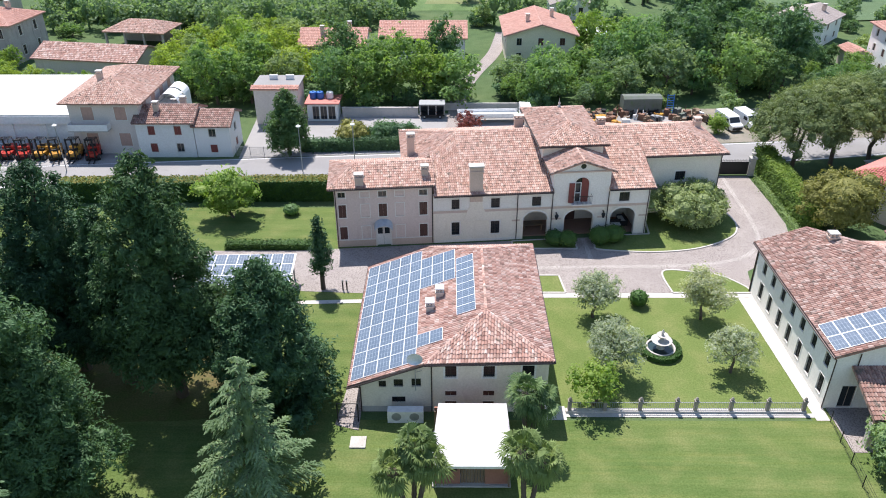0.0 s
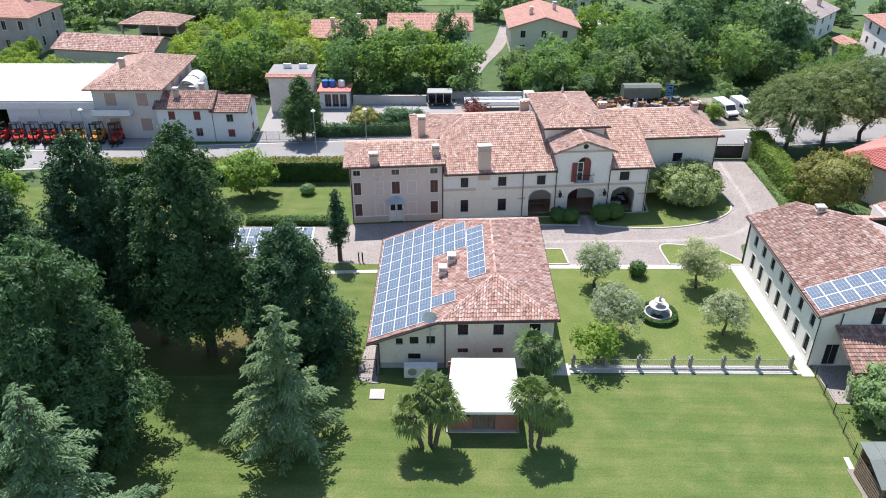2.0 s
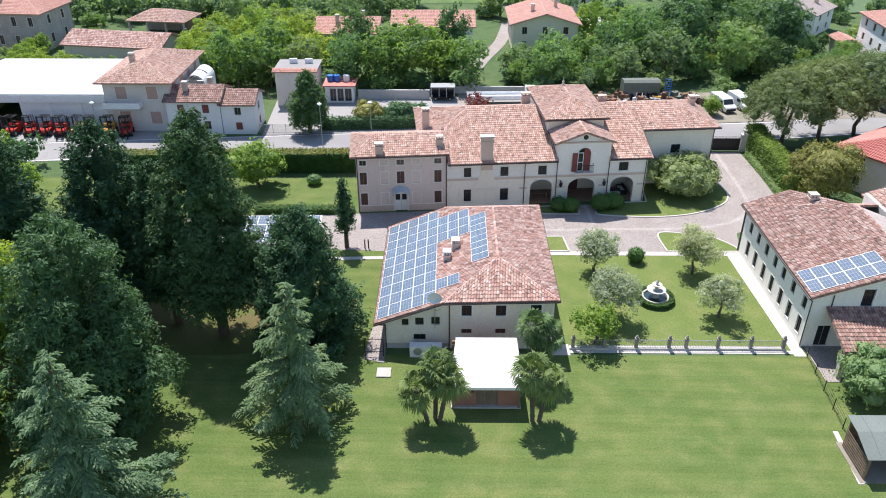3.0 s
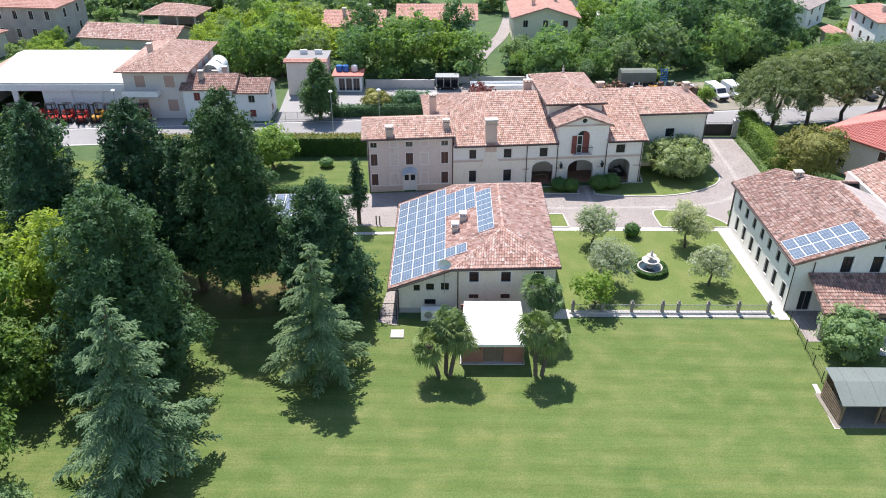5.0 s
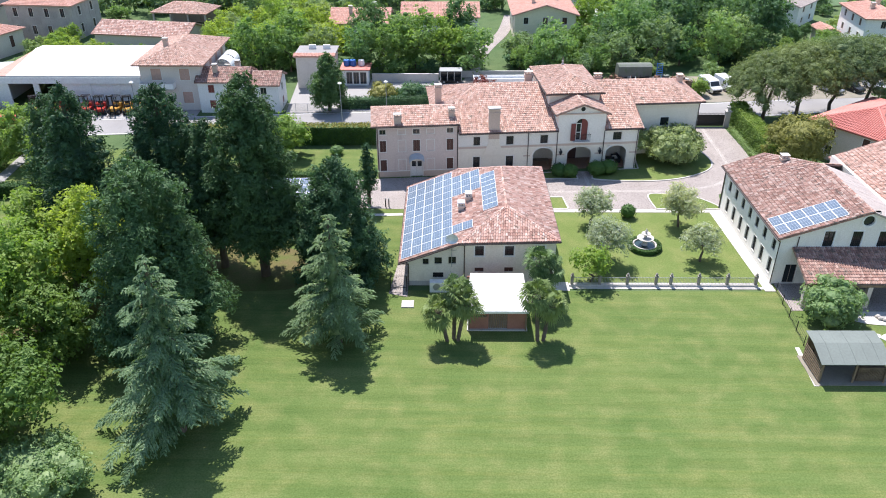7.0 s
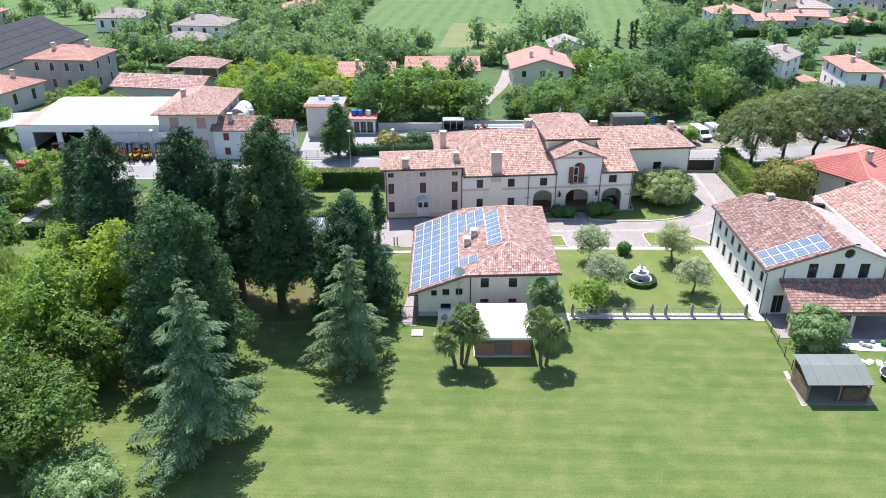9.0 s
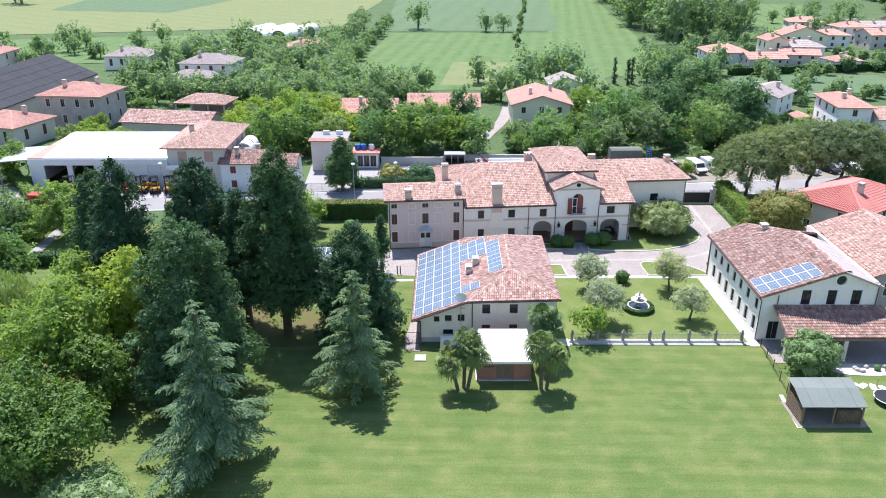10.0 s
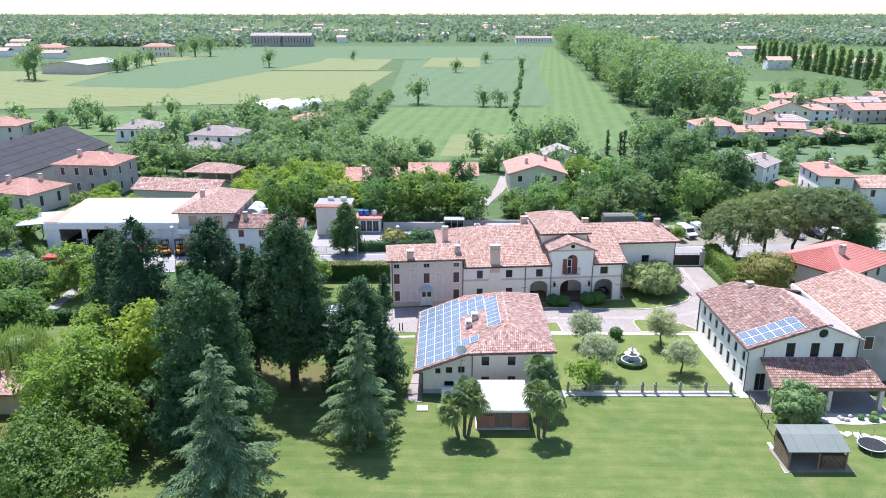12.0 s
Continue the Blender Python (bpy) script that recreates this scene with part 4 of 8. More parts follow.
    roof_face(g, [(t1, 3.45, te), (t1, 15.9, te), (m, 12.0, az), (m, 7.35, az)])
    part("tower_roof", g, TILE_OLD, h)
    ridge(h, [((m, 7.35, az), (m, 12, az)), ((t0, 3.45, te), (m, 7.35, az)), ((t1, 3.45, te), (m, 7.35, az)), ((t0, 15.9, te), (m, 12, az)), ((t1, 15.9, te), (m, 12, az))], TILE_OLD)
    g = Geo()
    g.lathe([(0.2, az), (0.22, az + 0.2), (0.1, az + 0.35), (0.17, az + 0.55), (0.05, az + 0.75), (0.02, az + 1.2)], 10, (m, 12.0))
    part("finial", g, STONE, h)
    g = Geo()
    for p, q in (((10.62, -0.55, e - 0.08), (23.6, -0.55, e - 0.08)), ((29.8, -0.55, e - 0.08), (34.95, -0.55, e - 0.08)), ((34.9, 4.12, z(4.2) - 0.08), (44.85, 4.12, z(4.2) - 0.08)), ((34.97, -0.5, e - 0.05), (34.97, 4.2, z(4.2) - 0.05))):
        g.tube(p, q, 0.08, n=8)
    for p, q in (((t0, 3.4, te - 0.1), (t1, 3.4, te - 0.1)), ((t0 - 0.05, 3.4, te - 0.1), (t0 - 0.05, 15.9, te - 0.1)), ((t1 + 0.05, 3.4, te - 0.1), (t1 + 0.05, 15.9, te - 0.1)), ((30.35, -0.45, ez - 0.1), (30.35, 4, ez - 0.1)), ((23.05, -0.45, ez - 0.1), (23.05, 4, ez - 0.1))):
        g.tube(p, q, 0.07, n=8)
    part("gutter", g, COPPER, h)
    for u in (19.75, 23.6, 29.85, 34.35):
        pipe(h, [(u, -0.45, 5.8), (u, -0.09, 5.5), (u, -0.09, 0.1)])
    pipe(h, [(44.2, 4.3, 7.4), (44.2, 4.62, 7.1), (44.2, 4.62, 0.1)])
    g = Geo()
    g.box(14.5, -0.1, 4.9, 15.9, 0.6, 8.9)
    g.box(14.4, -0.2, 8.35, 16.0, 0.7, 8.5)
    c = part("chimney", g, BAND, h, "wide rose-plastered chimney stack")
    g = Geo()
    g.box(14.38, -0.22, 8.95, 16.02, 0.72, 9.1)
    for i in range(4):
        g.box(14.52 + i * 0.41, -0.08, 8.88, 14.65 + i * 0.41, 0.58, 8.97)
    part("chimney_cap", g, CONCRETE, c)
    chimney(h, 8.6, 8.3, 6.4, 9.8, 0.85, 0.7, BAND)
    chimney(h, 21.8, 12.4, 7.9, 10.0, 1.05, 0.6, BAND, BAND)
    chimney(h, 43.6, 11.5, 7.3, 9.3, 0.75, 0.75, BAND, BAND)
    chimney(h, 31.6, 11.5, 8.0, 9.7, 1.0, 0.5, BAND, BAND)


build_pink_house()
build_bay(build_villa())


# ---- barn with solar roof ----
def build_barn():
    h = thing("barn", pose(0, 0, 0), "cream plastered converted barn with hipped tiled roof and low lean-to side", "barn")
    up = [(-8.29, -7.42, 3.5, 4.63), (-5.33, -4.45, 3.53, 4.64), (-2.33, -1.4, 3.59, 4.7)]
    mid = [(-8.29, -7.41, 1.67, 2.13), (-5.31, -4.45, 1.68, 2.18), (-8.29, -7.41, 0.5, 1.1), (-5.31, -4.45, 0.5, 1.1)]
    lean = [(-13.5, -12.92, 2.5, 3.15), (-12.32, -11.59, 2.55, 3.3), (-10.92, -10.19, 2.58, 3.38), (-12.5, -11.44, 0.92, 1.55)]
    wall(h, CREAM, "x", -20.2, -9.4, -0.3, 0, 5.2, -1, up + mid)
    wall(h, CREAM, "x", -20.18, -15.0, -9.4, 0, 2.95, -1, [w for w in lean if w[3] < 2.6] + [(a, b, c, 2.95) for a, b, c, d in lean if d > 2.6])
    g = Geo()
    xs = sorted({-15.0, -9.4, *[a for a, b, c, d in lean if d > 2.6], *[b for a, b, c, d in lean if d > 2.6]})
    for lo, hi in zip(xs, xs[1:]):
        zt = [max(2.95, 7.0 - 0.39 * (-5.03 - x) - 0.2) for x in (lo, hi)]
        zb = next((d for a, b, c, d in lean if d > 2.6 and a <= (lo + hi) / 2 <= b), 2.95)
        g.slab([(lo, -20.18, zb), (hi, -20.18, zb), (hi, -20.18, max(zt[1], zb)), (lo, -20.18, max(zt[0], zb))], (0, 0.35, 0))
    part("wall", g, CREAM, h)
    wall(h, CREAM, "y", -0.3, -19.85, -3.3, 0, 5.2, 1, [(-17, -16, 3.5, 4.6), (-12, -11, 3.5, 4.6), (-7, -6, 3.5, 4.6)])
    wall(h, CREAM, "y", -15.0, -19.83, -3.3, 0, 2.9, -1)
    wall(h, CREAM, "x", -3.3, -15.0, -0.3, 0, 2.9, 1)
    for w in up:
        window(h, "x", -20.2, -1, w, "barred", WHITE, 0.15)
    for w in mid:
        window(h, "x", -20.2, -1, w, "shutter", CREAM, 0.03)
    for w in lean:
        window(h, "x", -20.18, -1, w, "barred", CREAM, 0.03)
    for w in [(-17, -16, 3.5, 4.6), (-12, -11, 3.5, 4.6), (-7, -6, 3.5, 4.6)]:
        window(h, "y", -0.3, 1, w, "barred", TRIM, 0.1)
    rz, rx, y0, y1 = 7.02, -5.03, -16.1, -6.4
    zl = lambda x: rz - 0.39 * (rx - x)
    F, B = (0.0, -20.65, 5.4), (0.0, -2.85, 5.4)
    R0, R1 = (rx, y0, rz), (rx, y1, rz)
    HL, HB = (-9.9, -20.65, zl(-9.9)), (-9.9, -2.85, zl(-9.9))
    g = Geo()
    roof_face(g, [F, B, R1, R0])
    roof_face(g, [HL, F, R0])
    roof_face(g, [B, HB, R1])
    roof_face(g, [R0, R1, HB, (-15.85, -2.85, zl(-15.85)), (-15.85, -20.6, zl(-15.85)), HL])
    part("roof", g, TILE_RED, h)
    ridge(h, [(R0, R1), (HL, R0), (F, R0), (HB, R1), (B, R1)], TILE_RED)
    g = Geo()
    for p, q in (((-9.9, -20.72, 5.02), (0.05, -20.72, 5.3)), ((0.08, -20.7, 5.3), (0.08, -2.8, 5.3)), ((-15.92, -20.7, 2.72), (-15.92, -2.8, 2.72)), ((-15.9, -20.66, 2.72), (-9.9, -20.66, 5.0))):
        g.tube(p, q, 0.07, n=8)
    part("gutter", g, COPPER, h)
    pipe(h, [(-9.35, -20.5, 4.95), (-9.35, -20.27, 4.7), (-9.35, -20.27, 0.1)])
    pipe(h, [(-15.9, -20.5, 2.7), (-14.95, -20.26, 2.55), (-14.95, -20.26, 0.1)])
    for x, y in ((-9.6, -13.6), (-8.8, -12.0)):
        chimney(h, x, y, zl(x) - 0.3, zl(x) + 1.05, 0.62, 0.7, BEIGE, LEAD)
    g = Geo()
    g.box(-15.0, -20.22, 0, -9.4, -20.185, 0.55)
    part("plinth", g, CONCRETE, h)
    # dish on a pole
    g = Geo()
    g.tube((-10.6, -20.45, 2.4), (-10.6, -20.45, 5.7), 0.035, n=6)
    g.tube((-10.6, -20.45, 4.2), (-10.1, -20.25, 4.2), 0.02, n=6)
    pole = part("antenna_pole", g, GREY, h)
    g = Geo()
    g.add(*dish())
    part("satellite_dish", g, ALU, pole, "grey satellite dish")
    # solar panels
    ang = math.atan(0.39)
    proto = None
    step = 1.03
    cols = [(i, -15.68 + i * step) for i in range(10)]
    for i, x in cols:
        for r in range(10):
            y = -20.15 + r * 1.675
            if i > 7 or i in (5, 6) and r not in (1, 6, 7, 8) or i == 7 and r not in (6, 7, 8):
                continue
            m = Matrix.Translation((x, y, zl(x) + 0.13)) @ Matrix.Rotation(-ang, 4, "Y")
            proto = solar(proto, m, "solar panels on the barn roof", i)
    for r in range(8):
        m = Matrix.Translation((-7.38, -15.75 + r * 1.1, zl(-7.38) + 0.13)) @ Matrix.Rotation(-ang, 4, "Y") @ pose(1.66, 0, 0, 0, 0, 90)
        solar(proto, m, "solar panels on the barn roof", r)


def dish():
    v, f = [(-10.6, -20.62, 5.62)], []
    for k, r in ((1, 0.25), (2, 0.48), (3, 0.62)):
        for i in range(14):
            a = 2 * math.pi * i / 14
            v.append((-10.6 + r * math.cos(a), -20.62 - 0.22 * (r / 0.62) ** 2, 5.62 + r * 0.9 * math.sin(a) + 0.12 * (r / 0.62) ** 2))
    f += [(0, 1 + i, 1 + (i + 1) % 14) for i in range(14)]
    for k in range(2):
        f += [(1 + k * 14 + i, 1 + (k + 1) * 14 + i, 1 + (k + 1) * 14 + (i + 1) % 14, 1 + k * 14 + (i + 1) % 14) for i in range(14)]
    return v, f


def solar(proto, m, group, k=0):
    if proto:
        return copy_thing(proto, m) and proto
    e = thing("solar_panel", m, "blue photovoltaic panel in a pale aluminium frame", "solar panel", group)
    g = Geo()
    w, l = 1.09, 1.64
    for q in ((0, 0, w, 0.03), (0, l - 0.03, w, l), (0, 0.03, 0.03, l - 0.03), (w - 0.03, 0.03, w, l - 0.03)):
        g.box(q[0], q[1], 0, q[2], q[3], 0.06)
    part("frame", g, ALU, e)
    g = Geo()
    g.add([(0.03, 0.03, 0.05), (w - 0.03, 0.03, 0.05), (w - 0.03, l - 0.03, 0.05), (0.03, l - 0.03, 0.05), (0.03, 0.03, 0.02), (w - 0.03, 0.03, 0.02), (w - 0.03, l - 0.03, 0.02), (0.03, l - 0.03, 0.02)],
          [(0, 1, 2, 3), (7, 6, 5, 4), (0, 4, 5, 1), (1, 5, 6, 2), (2, 6, 7, 3), (3, 7, 4, 0)], [(0.01, 0.01), (1.08, 0.01), (1.08, 1.64), (0.01, 1.64)] * 2)
    part("cell_glass", g, PV, e)
    return e


build_barn()


# ---- farmhouse with oculus gable ----
def build_farmhouse():
    h = thing("farmhouse", pose(0, 0, 0), "white plastered farmhouse with round gable window and tiled portico", "farmhouse")
    L, Rr, y0, y1 = 21.9, 34.2, -19.7, -2.6
    up = [(y - 0.42, y + 0.42, 3.35, 4.55) for y in (-4.9, -7.1, -9.35, -11.6, -13.7, -16.0, -18.5)]
    lo = [(y - 0.42, y + 0.42, 0.75, 2.45) for y in (-5.1, -7.3, -9.6, -11.8, -14.1, -16.2, -18.5)]
    wall(h, UPPER, "y", L, y0 + 0.35, y1, 0, 5.25, -1, up + lo)
    for w in up + lo:
        window(h, "y", L, -1, w, "barred", UPPER, 0.06)
    fr = [(26.05, 27.05, 4.36, 6.1), (28.8, 29.8, 4.36, 6.1), (31.4, 32.45, 4.36, 6.1)]
    wall(h, UPPER, "x", y0, L, 24.4, 0, 5.25, -1, [(23.0, 24.2, 0.1, 2.3)])
    wall(h, UPPER, "x", y0, 24.4, Rr, 0, 6.15, -1, fr + [(26.5, 28.2, 0.1, 2.4), (30.0, 31.6, 0.1, 2.4)])
    for w in fr:
        window(h, "x", y0, -1, w, "barred", WHITEMETAL, 0.1)
    for w in [(23.0, 24.2, 0.1, 2.3), (26.5, 28.2, 0.1, 2.4), (30.0, 31.6, 0.1, 2.4)]:
        window(h, "x", y0, -1, w, "glass", TRIM, 0.08)
    s, rx = 0.355, 30.0
    rz = 5.35 + s * (rx - 21.55)
    zr = lambda x: rz - 0.40 * (x - rx)
    g = Geo()
    cx, cz, rr = 30.0, 7.25, 0.55
    n = 24
    ztop = lambda x: min(5.35 + s * (x - 21.55), zr(x)) - 0.16
    for i in range(n):
        a0, a1 = 2 * math.pi * i / n, 2 * math.pi * (i + 1) / n
        inner = [(cx + rr * math.cos(a), cz + rr * math.sin(a)) for a in (a0, a1)]
        outer = []
        for a in (a0, a1):
            c, t = math.cos(a), math.sin(a)
            k = 0.95 / max(abs(c), abs(t))
            outer.append((cx + k * c, cz + k * t))
        g.slab([(inner[0][0], y0, inner[0][1]), (outer[0][0], y0, outer[0][1]), (outer[1][0], y0, outer[1][1]), (inner[1][0], y0, inner[1][1])], (0, 0.35, 0))
    x0, x1 = cx - 0.95, cx + 0.95
    g.slab([(L, y0, 5.25), (24.4, y0, 5.25), (24.4, y0, 6.17), (L, y0, 5.3)], (0, 0.35, 0))
    g.slab([(24.4, y0, 6.15), (x0, y0, 6.15), (x0, y0, ztop(x0)), (24.4, y0, 6.17)], (0, 0.35, 0))
    g.slab([(x0, y0, 6.15), (x1, y0, 6.15), (x1, y0, cz - 0.95), (x0, y0, cz - 0.95)], (0, 0.35, 0))
    g.slab([(x0, y0, cz + 0.95), (x1, y0, cz + 0.95), (x1, y0, max(ztop(x1), cz + 0.95)), (rx, y0, rz - 0.15), (x0, y0, max(ztop(x0), cz + 0.95))], (0, 0.35, 0))
    g.slab([(x1, y0, 6.15), (Rr, y0, 6.15), (Rr, y0, ztop(Rr)), (x1, y0, ztop(x1))], (0, 0.35, 0))
    part("gable", g, UPPER, h)
    g = Geo()
    arc = [2 * math.pi * i / 24 for i in range(25)]
    g.ring([(cx + rr * math.cos(q), cz + rr * math.sin(q)) for q in arc], [(cx + (rr + 0.17) * math.cos(q), cz + (rr + 0.17) * math.sin(q)) for q in arc], y0 - 0.05, y0 - 0.003)
    oc = part("oculus", g, WHITEMETAL, h, "round window with pale stone ring")
    g = Geo()
    g.tube((cx, y0 + 0.18, cz), (cx, y0 + 0.2, cz), rr, n=24)
    part("pane", g, GLASS, oc)
    wall(h, UPPER, "x", y1, L, Rr, 0, 5.25, 1)
    wall(h, UPPER, "y", Rr, y0 + 0.35, y1, 0, 6.9, 1)
    yb = -8.5
    g = Geo()
    roof_face(g, [(21.55, -20.05, 5.35), (21.55, -2.2, 5.35), (26.2, -2.2, 5.35 + s * 4.65), (rx, yb, rz), (rx, -20.05, rz)])
    part("roof", g, TILE_FARM, h)
    g = Geo()
    roof_face(g, [(rx, -20.05, rz), (rx, yb, rz), (34.6, yb, zr(34.6)), (34.6, -20.05, zr(34.6))], pitch=0.4, row=2.2, amp=0.03, step=0.02)
    part("lean_roof", g, TILE_GREY, h, "pale grey weathered roofing on the back slope")
    g = Geo()
    roof_face(g, [(21.55, -2.2, 5.34), (rx, yb, rz), (38.0, -2.2, 5.34)])
    part("back_roof", g, TILE_FARM, h)
    ridge(h, [((rx, -20.05, rz), (rx, yb, rz)), ((21.55, -2.2, 5.35), (rx, yb, rz))], TILE_FARM)
    g = Geo()
    for p, q in (((21.48, -20.05, 5.27), (21.48, -2.2, 5.27)), ((34.65, -20.05, zr(34.6) - 0.08), (34.65, -8, zr(34.6) - 0.08))):
        g.tube(p, q, 0.08, n=8)
    part("gutter", g, COPPER, h)
    pipe(h, [(21.5, -19.9, 5.2), (21.85, -19.75, 4.9), (21.83, -19.75, 0.1)])
    pipe(h, [(34.1, -20.0, 6.9), (34.1, -19.78, 6.6), (34.1, -19.78, 0.1)])
    pipe(h, [(21.5, -2.6, 5.2), (21.84, -2.8, 4.9), (21.84, -2.8, 0.1)])
    pipe(h, [(23.6, -19.78, 5.5), (23.6, -19.78, 4.3)])
    chimney(h, 27.2, -5.2, 7.0, 8.15, 0.8, 0.7, BAND)
    # portico
    g = Geo()
    roof_face(g, [(23.2, -24.1, 2.75), (35.4, -24.1, 2.75), (34.8, -19.72, 4.3), (23.2, -19.72, 4.3)])
    roof = part("portico_roof", g, TILE_BROWN, h, "red tiled lean-to portico roof")
    g = Geo()
    g.box(23.2, -24.2, 2.45, 35.4, -24.0, 2.7)
    part("beam", g, WOOD, roof)
    for x in (23.3, 25.3, 27.3, 29.3, 31.3, 33.3, 35.1):
        g = Geo()
        g.slab([(x, -24.0, 2.45), (x, -19.75, 3.95), (x, -19.75, 4.1), (x, -24.0, 2.6)], (0.14, 0, 0))
        part("rafter", g, WOOD, roof)
    for x in (23.4, 29.4, 35.0):
        g = Geo()
        g.box(x - 0.22, -24.15, 0.05, x + 0.22, -23.7, 2.45)
        part("pillar", g, BEIGE, h)
    proto = None
    ang = math.atan(s)
    for i in range(6):
        for r in range(2):
            x = 21.75 + i * 1.06
            m = Matrix.Translation((x, -19.45 + r * 1.68, 5.35 + s * (x - 21.55) + 0.13)) @ Matrix.Rotation(-ang, 4, "Y")
            proto = solar(proto, m, "solar panels on the farmhouse roof")


build_farmhouse()


# ---- plants ----
def leaf_mesh(name, C, N, size, mat, rng, core=(), slim=0.55, along=None, tuft=1, jitter=0.6):
    """Many small leaves or sprays, each a diamond at C that looks along N, over dark inner masses. tuft: leaves that grow together."""
    if tuft > 1:
        pick = rng.permutation(len(C))[:max(len(C) // tuft, 1)]
        if isinstance(size, np.ndarray):
            size = np.repeat(size[pick], tuft, 0)
        T = N[pick] / (np.linalg.norm(N[pick], axis=1, keepdims=True) + 1e-9)
        T = T + rng.normal(0, 0.5, T.shape) + np.array((0, 0, 0.5))
        T /= np.linalg.norm(T, axis=1, keepdims=True) + 1e-9
        off = rng.normal(0, 1.0, (len(pick) * tuft, 3)) * size
        N = np.repeat(T, tuft, 0)
        off -= N * np.sum(off * N, 1, keepdims=True) * 0.65
        C = np.repeat(C[pick], tuft, 0) + off - N * np.sum(off * off, 1, keepdims=True) / (np.mean(size) * 6.0)
        jitter = 0.3
    n = len(C)
    N = N + rng.normal(0, jitter, (n, 3)) + np.array((0, 0, 0.25 if tuft == 1 else 0.0))
    N /= np.linalg.norm(N, axis=1, keepdims=True) + 1e-9
    R = rng.normal(0, 1, (n, 3))
    A = np.cross(N, R) if along is None else along + R * 0.18
    A /= np.linalg.norm(A, axis=1, keepdims=True) + 1e-9
    B = np.cross(N, A)
    B /= np.linalg.norm(B, axis=1, keepdims=True) + 1e-9
    s = (size * rng.uniform(0.6, 1.35, (n, 1)))
    V = np.stack([C - A * s, C - B * s * slim + N * s * 0.15, C + A * s, C + B * s * slim + N * s * 0.15], 1).reshape(-1, 3)
    F = np.arange(4 * n).reshape(-1, 4)
    g = Geo()
    for c, r in core:
        g.ball(c, r)
    k = len(V)
    verts = [tuple(p) for p in V.tolist()] + g.v
    faces = [tuple(f) for f in F.tolist()] + [tuple(i + k for i in f) for f in g.f]
    me = bpy.data.meshes.new(name)
    me.from_pydata(verts, [], faces)
    me.materials.append(mat)
    me.update()
    return me


def sphere_dirs(rng, n):
    d = rng.normal(0, 1, (n, 3))
    return d / np.linalg.norm(d, axis=1, keepdims=True)


def lobes_crown(rng, lobes, per, size, mat, name="crown", low=-0.75, core=0.36, tuft=6, rough=0.2, slim=0.55):
    C, N, cores = [], [], []
    for c, r in lobes:
        d = sphere_dirs(rng, int(per * max(r) ** 2) + 30)
        d = d[d[:, 2] > low]
        rad = 1 + rng.normal(0, rough, (len(d), 1))
        C.append(np.array(c) + d * np.array(r) * rad)
        N.append(d)
        cores.append((c, tuple(x * core for x in r)))
    return leaf_mesh(name, np.concatenate(C), np.concatenate(N), size, mat, rng, cores, slim=slim, tuft=tuft)


def trunk_geo(h, r, rng, limbs=5, spread=1.5, lean=0.15, n=8):
    g = Geo()
    p = Vector((0, 0, -0.1))
    for i in range(4):
        q = Vector((rng.normal(0, lean), rng.normal(0, lean), h * (i + 1) / 4))
        g.tube(p, q, r * (1 - 0.16 * i), r * (1 - 0.16 * (i + 1)), n=n)
        p = q
    for i in range(limbs):
        a = 2 * math.pi * i / limbs + rng.uniform(0, 0.7)
        z = h * rng.uniform(0.6, 0.95)
        e = Vector((spread * math.cos(a), spread * math.sin(a), z + spread * rng.uniform(0.5, 1.0)))
        m = Vector((0, 0, z)).lerp(e, 0.5) + Vector((0, 0, -0.1 * spread))
        g.tube((0, 0, z), m, r * 0.5, r * 0.32, n=6)
        g.tube(m, e, r * 0.32, r * 0.1, n=6)
    return g


def round_tree(name, x, y, h, r, mat, seed, label, category="tree", group="", leaf=0.2, per=55, trunk=0.3, clump=14, rot=0.0, dense=False):
    rng = np.random.default_rng(seed)
    t = thing(name, pose(x, y, 0, 0, 0, rot), label, category, group)
    zc, hh = h * (1 + trunk) / 2, h * (1 - trunk) / 2
    lobes = [((0, 0, zc), (r * 0.8, r * 0.8, hh * 0.86) if dense else (r * 0.5, r * 0.5, hh * 0.6))]
    sx, sy, k1 = rng.uniform(0.85, 1.15), rng.uniform(0.85, 1.15), rng.uniform(0, 6)
    for i in range(clump):
        d = sphere_dirs(rng, 1)[0]
        az = math.atan2(d[1], d[0])
        lr = r * rng.uniform(0.2, 0.36)
        k = rng.uniform(0.72, 1.0) * (1 + 0.14 * math.sin(2 * az + k1) + 0.1 * math.sin(3 * az - k1)) if i % 4 else rng.uniform(0.4, 0.75)
        lobes.append(((d[0] * (r - lr * 0.7) * k * sx, d[1] * (r - lr * 0.7) * k * sy, zc + d[2] * (hh - lr * 0.6) * min(k, 1.0)), (lr, lr, lr * rng.uniform(0.6, 0.9))))
    part("trunk", trunk_geo(h * max(trunk, 0.12) + hh * 0.7, 0.035 * h * 0.6 + 0.06, rng, 5, r * 0.5), BARK, t)
    part("crown", lobes_crown(rng, lobes, per, leaf, mat, core=0.74, tuft=4, rough=0.12) if dense else lobes_crown(rng, lobes, per, leaf, mat), None, t)
    return t


